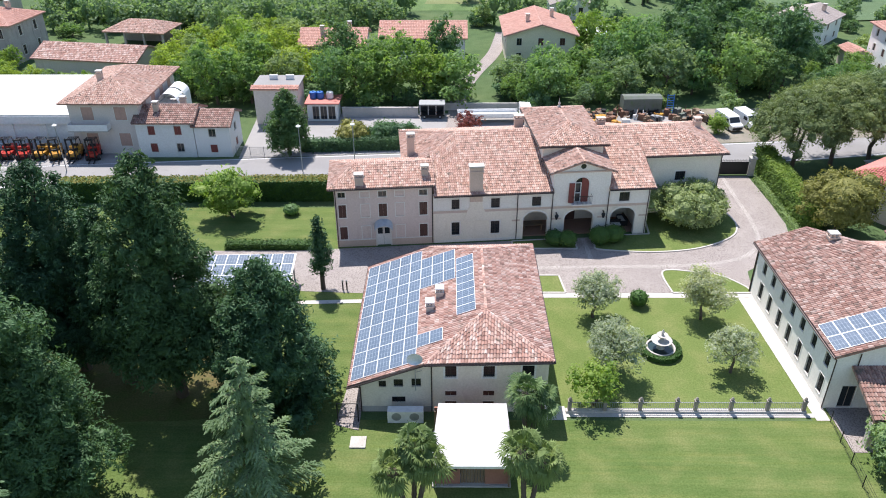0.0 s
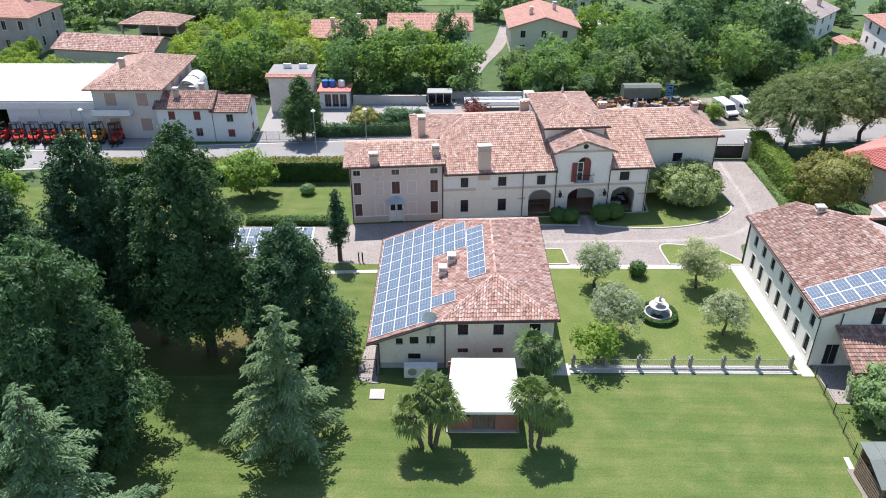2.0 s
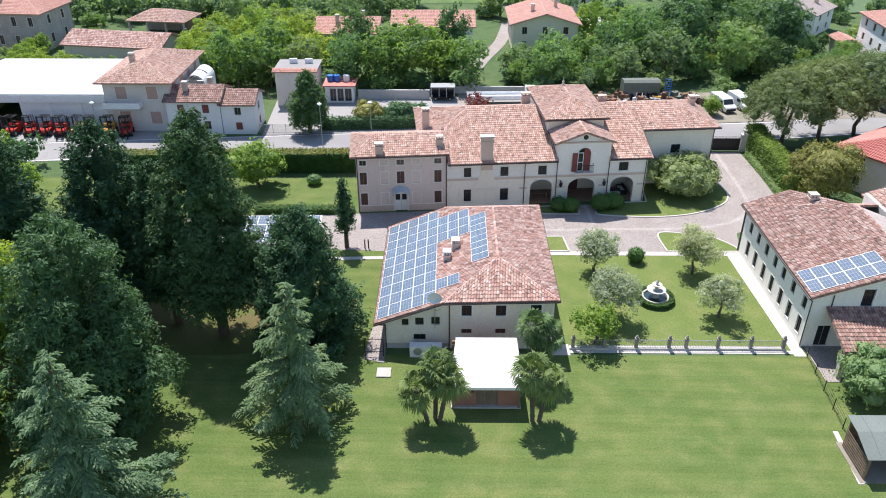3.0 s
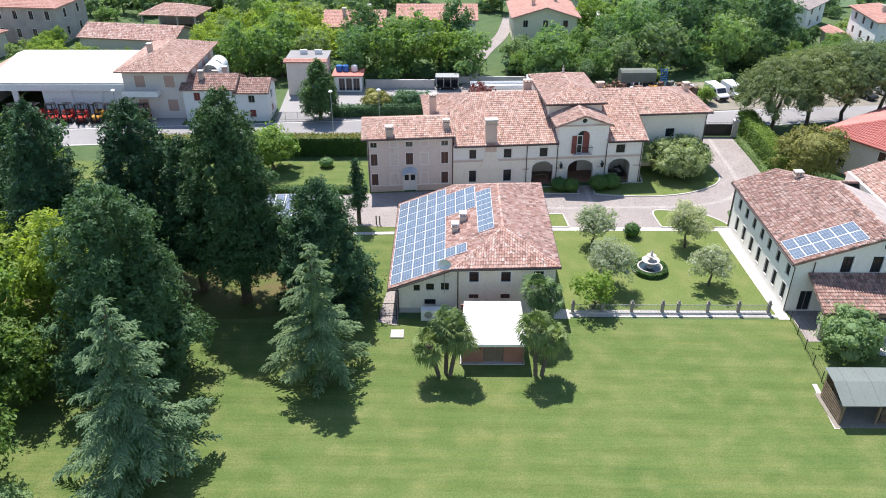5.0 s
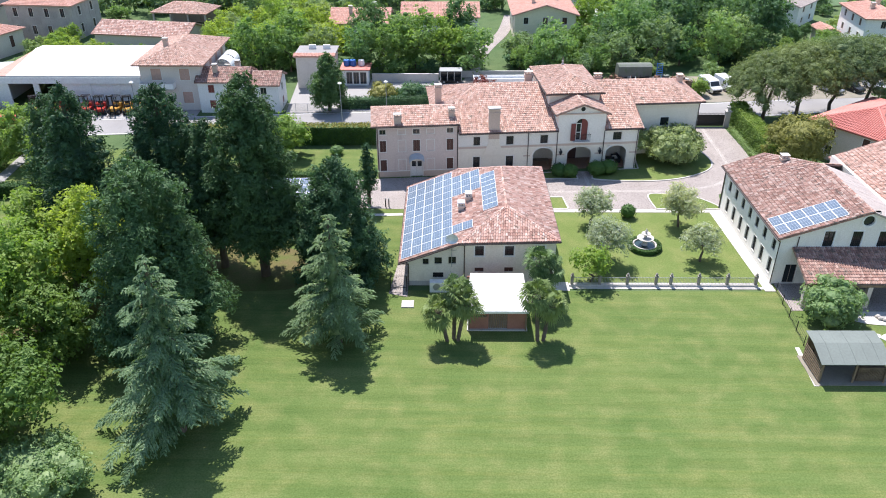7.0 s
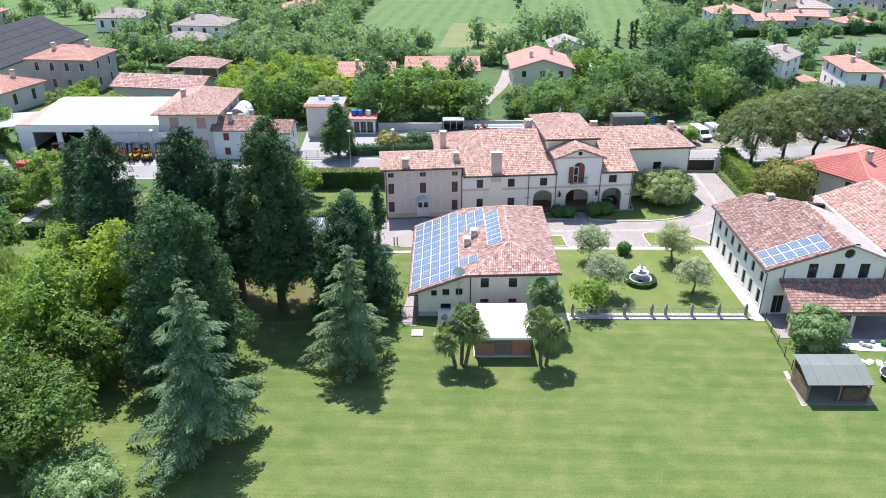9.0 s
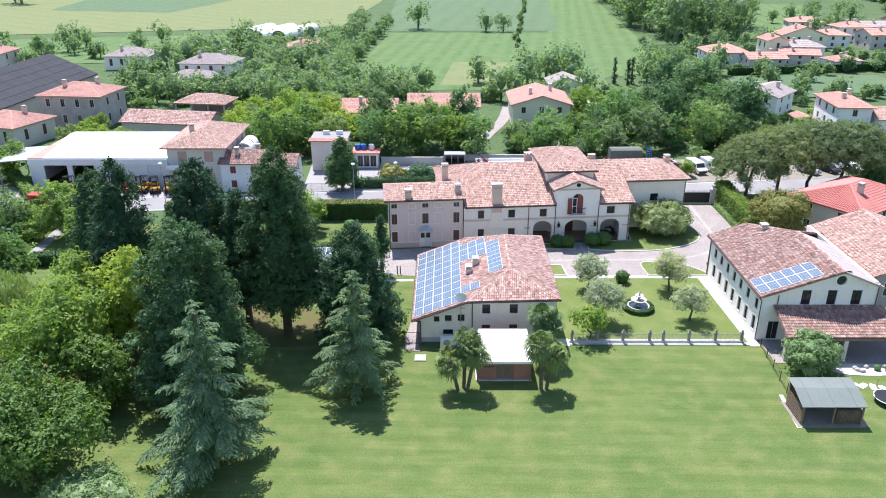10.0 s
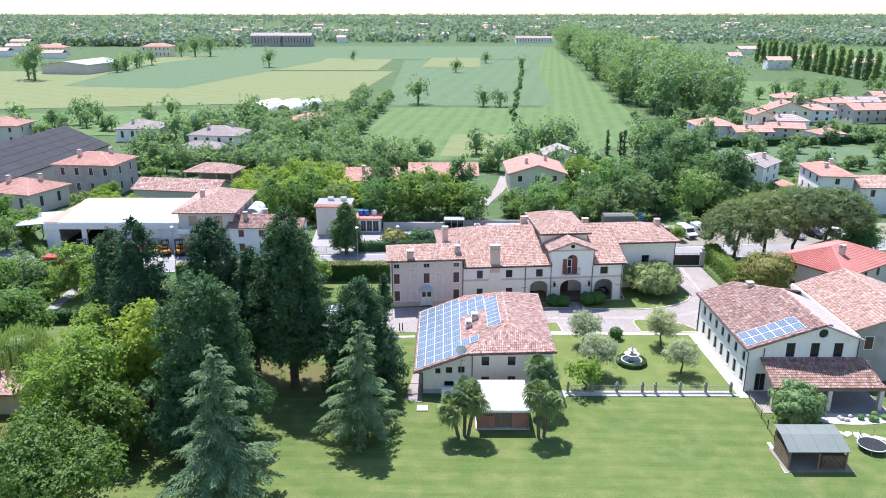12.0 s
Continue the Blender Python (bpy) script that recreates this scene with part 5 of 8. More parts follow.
def tall_tree(name, x, y, h, r, mat, seed, label, leaf=0.26, low=0.1, n=9000, group="", power=0.75, category="tree"):
    """A tall dense conifer-like tree with a ragged outline."""
    rng = np.random.default_rng(seed)
    t = thing(name, pose(x, y, 0), label, category, group)
    part("trunk", trunk_geo(h * 0.9, 0.02 * h + 0.1, rng, 0, lean=0.05), BARK, t)
    lobes = []
    m = int(40 + 5.5 * h) if n > 3000 else (40 if n > 1200 else 16)
    for i in range(m):
        u = ((i + 0.5) / m) ** 1.12
        R = r * (1 - u) ** power * min(1, 0.6 + 3.0 * u)
        a = i * 2.4 + rng.normal(0, 0.4)
        lr = min(max(0.22 * R + 0.3, 0.28), r * 0.4) * rng.uniform(0.55, 1.3)
        k = max(R - lr * 0.7, 0.0) * rng.uniform(0.66, 1.24)
        lobes.append(((k * math.cos(a), k * math.sin(a), h * (low + (0.985 - low) * u)), (lr, lr, lr * rng.uniform(0.6, 1.25))))
    area = sum(l[1][0] ** 2 for l in lobes)
    C, N, cores = [], [], []
    for c, q in lobes:
        d = sphere_dirs(rng, int(n * q[0] ** 2 / area) + 12)
        C.append(np.array(c) + d * np.array(q) * (1 + rng.normal(0, 0.2, (len(d), 1))))
        N.append(d + np.array((0, 0, 0.2)))
        cores.append((c, tuple(x * 0.45 for x in q)))
    for i in range(7):
        uu = (i + 0.4) / 9
        rr = r * (1 - uu) ** power * min(1, 0.6 + 3.0 * uu) * 0.3
        cores.append(((0, 0, h * (low + (1 - low) * uu)), (rr, rr, h * 0.08)))
    part("crown", leaf_mesh("crown", np.concatenate(C), np.concatenate(N), leaf, mat, rng, cores, slim=0.36, tuft=7), None, t)
    return t


def cedar(name, x, y, h, r, mat, seed, label):
    """A cedar: long boughs in loose tiers round one straight trunk, each with flat drooping side sprays."""
    rng = np.random.default_rng(seed)
    t = thing(name, pose(x, y, 0), label, "tree")
    g = trunk_geo(h * 0.97, 0.022 * h, rng, 0, lean=0.04)
    C, N, D = [], [], []
    n = int(h * 6.6)
    for i in range(n):
        u = ((i + 0.4) / n) ** 1.05
        z0 = h * (0.09 + 0.9 * u)
        a = i * 2.4 + rng.normal(0, 0.25)
        L = (r * (1 - u) ** 0.78 * rng.uniform(0.55, 1.28) + 0.3) * (0.8 if i < 4 else 1.0)
        rise, droop = rng.uniform(0.05, 0.3) * (0.6 + u), rng.uniform(0.25, 0.42)
        out, side = np.array((math.cos(a), math.sin(a), 0.0)), np.array((-math.sin(a), math.cos(a), 0.0))
        axis = lambda k: np.array((0, 0, z0)) + out * L * k + np.array((0, 0, L * (rise * k - droop * k ** 2.4)))
        if L > 0.8:
            g.tube(axis(0), axis(0.5), 0.05, 0.03, n=4, caps=False)
            g.tube(axis(0.5), axis(0.95), 0.03, 0.012, n=4, caps=False)
        for k in np.arange(0.14, 1.0, 0.2 / max(L, 0.5)):
            base = axis(k)
            for sg in (-1, 1):
                b = (0.18 + 0.30 * L * (1 - k) ** 0.8 * min(1, k * 4)) * rng.uniform(0.5, 1.3)
                way = out * rng.uniform(0.55, 0.95) + side * sg * rng.uniform(0.5, 0.95)
                q = np.linspace(0.1, 1, int(3 + b * 13))[:, None]
                C.append(base + way * b * q - np.array((0, 0, 0.45 * b)) * q ** 2 + rng.normal(0, 0.035, (len(q), 3)))
                N.append(np.tile(np.array((0, 0, 0.9)) + out * 0.3, (len(q), 1)))
                D.append(np.tile(way, (len(q), 1)) - np.array((0, 0, 0.7)) * q)
    part("trunk", g, BARK, t)
    cores = [((0, 0, h * (0.12 + 0.8 * u)), (r * 0.2 * (1 - u) ** 0.8, r * 0.2 * (1 - u) ** 0.8, h * 0.08)) for u in np.linspace(0, 0.9, 8)]
    part("crown", leaf_mesh("crown", np.concatenate(C), np.concatenate(N), 0.15, mat, rng, cores, slim=0.36, along=np.concatenate(D), jitter=0.35), None, t)
    return t


def stone_pine(name, x, y, h, r, seed, label, group):
    rng = np.random.default_rng(seed)
    t = thing(name, pose(x, y, 0), label, "tree", group)
    g = trunk_geo(h * 0.72, 0.32, rng, 0, lean=0.35)
    lobes = []
    for i in range(120):
        a, k = i * 2.4, math.sqrt((i + 0.5) / 120) * 0.9
        z = h - 0.9 - 4.6 * k ** 2.1 + rng.normal(0, 0.28) - (rng.uniform(0.5, 2.0) if i % 3 == 0 else 0)
        q = r * rng.uniform(0.11, 0.19)
        lobes.append(((r * k * math.cos(a), r * k * math.sin(a), z), (q * 1.15, q * 1.15, 0.95)))
        if i % 6 == 0:
            g.tube((0, 0, h * 0.6), (r * k * 0.8 * math.cos(a), r * k * 0.8 * math.sin(a), z - 0.6), 0.14, 0.05, n=5, caps=False)
    part("trunk", g, BARK, t)
    part("crown", lobes_crown(rng, lobes, 330, 0.14, PINELEAF, core=0.6, tuft=5, rough=0.3, slim=0.4), None, t)
    return t


def willow(name, x, y, h, r, mat, seed, label):
    """A weeping willow: a domed crown with long hanging strands."""
    rng = np.random.default_rng(seed)
    t = thing(name, pose(x, y, 0), label, "tree")
    part("trunk", trunk_geo(h * 0.75, 0.3, rng, 6, r * 0.5), BARK, t)
    C, N, D = [], [], []
    for i in range(260):
        a, k = i * 2.4 + rng.normal(0, 0.1), math.sqrt((i + 0.5) / 260)
        top = np.array((r * k * math.cos(a), r * k * math.sin(a), h - 2.6 * k ** 2 + rng.normal(0, 0.3)))
        q = np.linspace(0, 1, 26)[:, None]
        C.append(top + np.array((0.5 * math.cos(a), 0.5 * math.sin(a), 0)) * np.sqrt(q) - np.array((0, 0, rng.uniform(1.5, 4.6))) * q + rng.normal(0, 0.07, (26, 3)))
        N.append(np.tile((math.cos(a), math.sin(a), 0.5), (26, 1)))
        D.append(np.tile((0.1 * math.cos(a), 0.1 * math.sin(a), -1.0), (26, 1)))
    part("crown", leaf_mesh("crown", np.concatenate(C), np.concatenate(N), 0.17, mat, rng, [((0, 0, h - 2.2), (r * 0.5, r * 0.5, 1.1))], slim=0.3, along=np.concatenate(D)), None, t)
    return t


def palm(name, x, y, heads, seed, label):
    """Fan palms: shaggy trunks, each with a head of split fan leaves."""
    rng = np.random.default_rng(seed)
    t = thing(name, pose(x, y, 0), label, "palm")
    for hx, hy, h in heads:
        g = Geo()
        p = Vector((hx * 0.4, hy * 0.4, -0.05))
        for i in range(10):
            q = Vector((hx * (0.4 + 0.06 * (i + 1)), hy * (0.4 + 0.06 * (i + 1)), h * (i + 1) / 10))
            g.tube(p, q, 0.19 + 0.02 * (i % 2), 0.16, n=8)
            p = q
        part("trunk", g, BARK, t)
        g = Geo()
        for i in range(34):
            a = i * 2.4 + rng.normal(0, 0.25)
            tilt = 1.35 - 2.55 * (i / 34) + rng.normal(0, 0.18)
            L = rng.uniform(0.6, 1.1)
            d = Vector((math.cos(a) * math.cos(tilt), math.sin(a) * math.cos(tilt), math.sin(tilt)))
            c = Vector((hx, hy, h)) + d * L
            side = d.cross(Vector((0, 0, 1))).normalized()
            roll = Matrix.Rotation(rng.normal(0, 0.4), 3, d)
            side = roll @ side
            up = side.cross(d).normalized()
            g.tube((hx, hy, h), c, 0.022, 0.014, n=3, caps=False)
            R = rng.uniform(0.75, 1.1)
            for j in range(15):
                f = -1.5 + 3.0 * j / 14 + rng.normal(0, 0.05)
                ray = d * math.cos(f) + side * math.sin(f)
                mid = c + ray * R * 0.6 + up * 0.02
                tip = c + ray * R * rng.uniform(0.85, 1.1) - Vector((0, 0, rng.uniform(0.2, 0.55) * R))
                w = ray.cross(up).normalized() * 0.062
                g.add([c - w * 0.3, mid - w, tip, mid + w], [(0, 1, 2, 3)])
        part("crown", g, PALMLEAF, t)
        g = Geo()
        g.lathe([(0.25, h - 1.5), (0.5, h - 1.2), (0.55, h - 0.6), (0.3, h - 0.05), (0.1, h + 0.1)], 9, (hx, hy))
        part("dead_leaf_skirt", g, BARK, t, "brown skirt of dead leaves")
    return t


def hedge(name, pts, w, h, mat, seed, label, leaf=0.12, dens=45, wobble=0.05, kind_of="hedge", top=None):
    """A clipped hedge along a line of the plan."""
    rng = np.random.default_rng(seed)
    C, N, CT, NT = [], [], [], []
    g = Geo()
    for p, q in zip(pts, pts[1:]):
        p, q = np.array(p, float), np.array(q, float)
        L = np.linalg.norm(q - p)
        d = (q - p) / L
        nn = np.array([-d[1], d[0]])
        for face, area in (("t", L * w), ("l", L * h), ("r", L * h), ("a", w * h), ("b", w * h)):
            m = int(area * dens)
            s, v = rng.uniform(0, 1, m), rng.uniform(0, 1, m)
            if face == "t":
                xy = p + np.outer(s * L, d) + np.outer((v - 0.5) * w, nn)
                z, nrm = np.full(m, h), np.tile((0, 0, 1.0), (m, 1))
            elif face in "lr":
                sg = 1 if face == "l" else -1
                xy = p + np.outer(s * L, d) + sg * nn * w / 2
                z, nrm = v * h, np.tile((sg * nn[0], sg * nn[1], 0.3), (m, 1))
            else:
                e, sg = (p, -1) if face == "a" else (q, 1)
                xy = e + np.outer((s - 0.5) * w, nn)
                z, nrm = v * h, np.tile((sg * d[0], sg * d[1], 0.3), (m, 1))
            upper = top is not None and face == "t"
            (CT if upper else C).append(np.column_stack([xy, z]) + rng.normal(0, wobble, (m, 3)) + nrm * wobble)
            (NT if upper else N).append(nrm)
        a, b = (w / 2 - 0.08) * nn, 0.05 * d
        g.prism([tuple(p - a + b), tuple(q - a - b), tuple(q + a - b), tuple(p + a + b)], 0.0, h - 0.08)
    me = leaf_mesh(name, np.concatenate(C), np.concatenate(N), leaf, mat, rng)
    ob = thing(name, pose(0, 0, 0), label, kind_of)
    part("leaves", me, None, ob)
    if top is not None:
        part("top_growth", leaf_mesh("top_growth", np.concatenate(CT), np.concatenate(NT), leaf, top, rng), None, ob, "yellowish fresh growth on top")
    part("inner_mass", g, mat, ob)
    return ob


def ball_bush(name, x, y, r, h, mat, seed, label, leaf=0.1, per=230, group="", z=0.0):
    rng = np.random.default_rng(seed)
    me = lobes_crown(rng, [((0, 0, h / 2), (r, r, h / 2))], per, leaf, mat, name, low=-0.9, core=0.93, tuft=1, rough=0.05)
    ob = new(name, me)
    ob.matrix_world = pose(x, y, z)
    return tagged(ob, label, "shrub", group)


YELLOWTOP = foliage("yellowed_hedge_top", (0.22, 0.20, 0.045), (0.30, 0.25, 0.06), (0.16, 0.18, 0.04), 0.3)
LIMETOP = foliage("lime_hedge_top", (0.19, 0.28, 0.05), (0.27, 0.35, 0.075), (0.14, 0.22, 0.04), 0.35)
# park trees
tall_tree("dark_conifer", -29.9, -18.3, 21.5, 4.9, DARKLEAF, 11, "tall dark green conifer on the park lawn", n=52000, low=0.19, leaf=0.17, power=0.45)
tall_tree("dark_conifer", -39.2, -15.0, 19.5, 5.0, DARKLEAF, 12, "tall dark green conifer among other conifers", n=44000, low=0.16, leaf=0.17, power=0.45)
tall_tree("dark_conifer", -34.6, -16.6, 16.5, 3.2, DARKLEAF, 13, "slender dark conifer with a bare lower trunk", n=18000, low=0.22, leaf=0.17, power=0.5)
tall_tree("dark_conifer", -46.9, -17.6, 20.3, 5.2, DARKLEAF, 14, "broad dark conifer at the edge of the grove", n=36000, low=0.08, leaf=0.17, power=0.55)
tall_tree("dark_evergreen", -36.2, -30.2, 18.2, 5.6, MAGNOLIA, 15, "large dark glossy evergreen tree", n=56000, low=0.04, power=0.33, leaf=0.17)
tall_tree("dark_evergreen", -22.0, -19.6, 13.8, 4.8, MAGNOLIA, 16, "dark evergreen tree standing near the barn", n=44000, low=0.03, power=0.45, leaf=0.17)
round_tree("broadleaf_tree", -43.8, -25.4, 13.8, 3.4, LIGHTLEAF, 19, "tall light green broadleaf tree beside the dark evergreen", group="broadleaf trees in the park", leaf=0.17, per=190, trunk=0.18, clump=44)
tall_tree("dark_conifer", -53.5, -9.0, 16.5, 5.0, DARKLEAF, 20, "dark conifer behind the grove", n=24000, low=0.06, leaf=0.17, power=0.5)
cedar("cedar_tree", -20.8, -29.9, 13.3, 4.3, CEDARLEAF, 17, "blue-green cedar with drooping boughs on the lawn")
cedar("cedar_tree", -31.6, -41.2, 15.9, 5.4, CEDARLEAF, 18, "large blue-green cedar with drooping boughs")
for i, (x, y, h, r, m) in enumerate([(-49.5, -29.5, 12.2, 5.6, LIGHTLEAF), (-46.6, -42.5, 10.0, 6.4, PARKLEAF), (-44.5, -33.0, 8.5, 3.6, PARKLEAF), (-51.0, -21.5, 12.6, 2.8, LEAF), (-60.0, -36.0, 13.5, 5.5, LEAF), (-68.0, -27.0, 12.0, 5.0, LIGHTLEAF), (-70.0, -40.0, 13.0, 6.0, LEAF), (-56.0, -52.0, 12.0, 5.5, LEAF), (-66.0, -10.0, 9.0, 4.5, LEAF), (-74.0, -16.0, 10.0, 5.0, LEAF), (-62.0, 6.0, 7.5, 3.6, LIGHTLEAF), (-67.5, 11.0, 9.0, 4.0, LEAF), (-78.0, 4.0, 8.5, 4.5, LEAF)]):
    round_tree("broadleaf_tree", x, y, h, r, m, 30 + i, "light green broadleaf tree in the park" if m is LIGHTLEAF else "leafy green broadleaf tree in the park", leaf=0.18, per=150, trunk=0.05, clump=44, group="broadleaf trees in the park")
round_tree("large_shrub", -39.9, -47.0, 3.8, 3.6, PALEBUSH, 50, "large grey-green shrub on the lawn", "shrub", leaf=0.12, per=260, trunk=0.02, clump=40, dense=True)
round_tree("round_tree", -33.4, 13.0, 6.4, 3.5, LIGHTLEAF, 51, "round light green tree on the back lawn", leaf=0.16, per=110, trunk=0.1, clump=30, dense=True)
ball_bush("cushion_shrub", -26.7, 13.8, 1.0, 1.3, DEEPLEAF, 52, "small dark cushion shrub on the back lawn")
tall_tree("slender_tree", -20.6, -2.4, 8.0, 1.2, MAGNOLIA, 53, "slender upright tree with bare lower trunk", n=2600, low=0.28, leaf=0.16, power=0.4)
tall_tree("yard_tree", -30.1, 31.5, 9.4, 3.2, MAGNOLIA, 54, "dense dark green street tree by the yard", leaf=0.17, n=14000, low=0.17, power=0.5)
round_tree("pale_shrub", 19.4, 11.6, 5.0, 4.2, SILVERLEAF, 55, "broad pale green shrub tree before the villa wing", "shrub", leaf=0.13, per=260, trunk=0.03, clump=46, dense=True)
round_tree("small_tree", 3.6, -19.4, 3.9, 2.7, LIGHTLEAF, 56, "small open light green tree by the railing", leaf=0.13, per=150, trunk=0.35, clump=20)
round_tree("garden_shrub", 24.9, -26.0, 4.4, 3.2, PALEBUSH, 57, "dense rounded green shrub beside the portico", "shrub", leaf=0.14, per=130, trunk=0.02, clump=40, dense=True)
round_tree("garden_tree", 36.0, 10.0, 7.6, 4.6, GOLDLEAF, 58, "yellowish green tree behind the hedge", leaf=0.14, per=190, trunk=0.05, clump=34, dense=True)
round_tree("plum_tree", -5.5, 39.4, 3.6, 2.8, PLUM, 59, "purple-leaved plum tree beside the road", leaf=0.15, per=70, trunk=0.2)
for i, (x, y, h, r) in enumerate([(5.6, -7.2, 4.8, 2.55), (15.7, -7.5, 5.1, 2.7), (5.8, -15.7, 5.0, 2.6), (16.0, -15.3, 4.5, 2.25)]):
    round_tree("olive_tree", x, y, h, r, OLIVE, 60 + i, "silvery olive tree with dark trunk on the lawn", group="olive trees round the fountain", leaf=0.075, per=760, trunk=0.24, clump=36)
for i, (x, y, h, r) in enumerate([(37.6, 27.0, 10.6, 6.0), (43.3, 28.2, 12.0, 6.8), (48.8, 29.0, 12.6, 7.0), (54.5, 29.2, 12.6, 7.0)]):
    stone_pine("stone_pine", x, y, h, r, 70 + i, "umbrella-shaped stone pine beside the road", "stone pines by the road")
round_tree("roadside_tree", 60.5, 30.2, 7.0, 4.6, MIDLEAF, 75, "leafy green tree beside the road", leaf=0.17, per=150, trunk=0.05, clump=36)
round_tree("climber_bush", 31.4, 39.6, 3.4, 1.5, LIGHTLEAF, 76, "light green overgrown bush beside the parked vans", "shrub", leaf=0.13, per=200, trunk=0.02, clump=22, dense=True)
palm("fan_palm", -10.5, -29.4, [(-1.3, -0.3, 3.5), (0.2, 0.5, 5.0), (1.1, -0.2, 4.2)], 80, "fan palms with shaggy trunks beside the pool house")
palm("fan_palm", -2.6, -29.5, [(-0.5, 0.1, 4.9), (0.8, 0.2, 3.9)], 81, "fan palm with several heads beside the pool house")
palm("fan_palm", -2.2, -24.0, [(-0.3, 0.0, 5.2), (0.7, 0.2, 4.3)], 82, "fan palm between barn and pool house")
hedge("back_hedge", [(-55.5, 17.6), (-21.5, 18.2)], 2.0, 2.7, BOXLEAF, 90, "tall clipped dark hedge with yellowish top along the road", dens=45, leaf=0.14, top=YELLOWTOP)
hedge("drive_hedge", [(33.0, 9.6), (33.2, 18.0), (33.6, 27.5)], 2.1, 3.0, HEDGELEAF, 91, "tall bright green hedge beside the drive", dens=70, leaf=0.15, wobble=0.1, top=LIMETOP)
hedge("border_planting", [(31.5, 9.0), (31.75, 14.0), (31.7, 23.0)], 0.7, 0.45, PALEBUSH, 95, "low grey-green border planting along the drive", dens=120, leaf=0.1, wobble=0.12, kind_of="planting")
willow("weeping_willow", -60.8, -19.0, 7.6, 3.6, PALEBUSH, 85, "weeping willow with long hanging branches")
hedge("park_hedge", [(-68.0, 0.2), (-56.0, 0.9)], 1.5, 1.6, BOXLEAF, 96, "dark clipped hedge at the edge of the park", dens=60, leaf=0.14)
hedge("low_hedge", [(-32.4, 5.9), (-22.6, 5.9)], 1.1, 0.7, BOXLEAF, 92, "low clipped box hedge on the lawn edge", dens=70)
hedge("street_hedge", [(-28.5, 33.0), (-12.5, 34.2)], 1.4, 1.6, MAGNOLIA, 93, "grey-green hedge on the yard fence", dens=40, leaf=0.16, wobble=0.12)
for i, (x, y, r) in enumerate([(-22.0, 36.0, 2.8), (-17.6, 36.2, 2.5), (-14.6, 36.0, 2.6)]):
    round_tree("yard_shrub", x, y, 3.4, r, GOLDLEAF if i == 0 else DEEPLEAF, 94 + i, "large rounded shrub behind the street hedge", "shrub", leaf=0.14, per=120, trunk=0.03, clump=26, group="shrubs in the yard", dense=True)
for i, (x, y, r) in enumerate([(3.6, 6.6, 1.15), (5.0, 6.4, 1.15), (8.6, 6.9, 1.3), (10.2, 7.3, 1.3)]):
    ball_bush("box_ball", x, y, r, r * 1.5, BOXLEAF, 100 + i, "clipped dark green box ball before the portico", group="box balls before the portico", z=0.05)
ball_bush("box_ball", 10.3, -5.2, 0.95, 1.7, BOXLEAF, 105, "clipped round box bush on the courtyard lawn")


# ---- fountain, railing, pool house ----
def build_fountain():
    t = thing("fountain", pose(10.7, -12.4, 0), "white stone fountain with two tiers in a round basin", "fountain")
    g = Geo()
    g.lathe([(1.2, 0.0), (1.2, 0.35), (1.3, 0.45), (1.3, 0.52), (1.14, 0.52), (1.1, 0.3), (0.3, 0.28)], 32)
    part("basin", g, STONE, t)
    g = Geo()
    g.lathe([(1.1, 0.40), (0.2, 0.41)], 32)
    part("water", g, plain("basin_water", (0.03, 0.05, 0.05), 0.05), t)
    g = Geo()
    g.lathe([(0.4, 0.28), (0.32, 0.55), (0.2, 0.75), (0.28, 0.95), (0.8, 1.15), (0.92, 1.28), (0.85, 1.3), (0.2, 1.22), (0.14, 1.45), (0.2, 1.6), (0.45, 1.72), (0.5, 1.82), (0.42, 1.84), (0.12, 1.78), (0.1, 2.0), (0.16, 2.12), (0.05, 2.3), (0.02, 2.4)], 24)
    part("column", g, WHITE_PATH, t, "tiered stone column with bowls")
    rng = np.random.default_rng(5)
    n = 2600
    a, q = rng.uniform(0, 2 * np.pi, n), rng.uniform(0, 1, n)
    R = 1.40 + 0.42 * q
    z = np.where(rng.uniform(0, 1, n) < 0.6, 0.5, rng.uniform(0.05, 0.5, n))
    R = np.where(z < 0.49, 1.82, R)
    C = np.stack([R * np.cos(a), R * np.sin(a), z], 1)
    N = np.stack([np.cos(a) * (z < 0.49), np.sin(a) * (z < 0.49), 0.3 + (z > 0.49)], 1)
    ob = new("ring_hedge", leaf_mesh("ring_hedge", C, N, 0.09, BOXLEAF, rng))
    ob.matrix_world = pose(10.7, -12.4, 0)
    g = Geo()
    g.lathe([(1.4, 0.0), (1.4, 0.44), (1.78, 0.44), (1.78, 0.0)], 28)
    part("inner_mass", g, BOXLEAF, ob)
    tagged(ob, "low clipped box hedge in a ring round the fountain", "hedge")


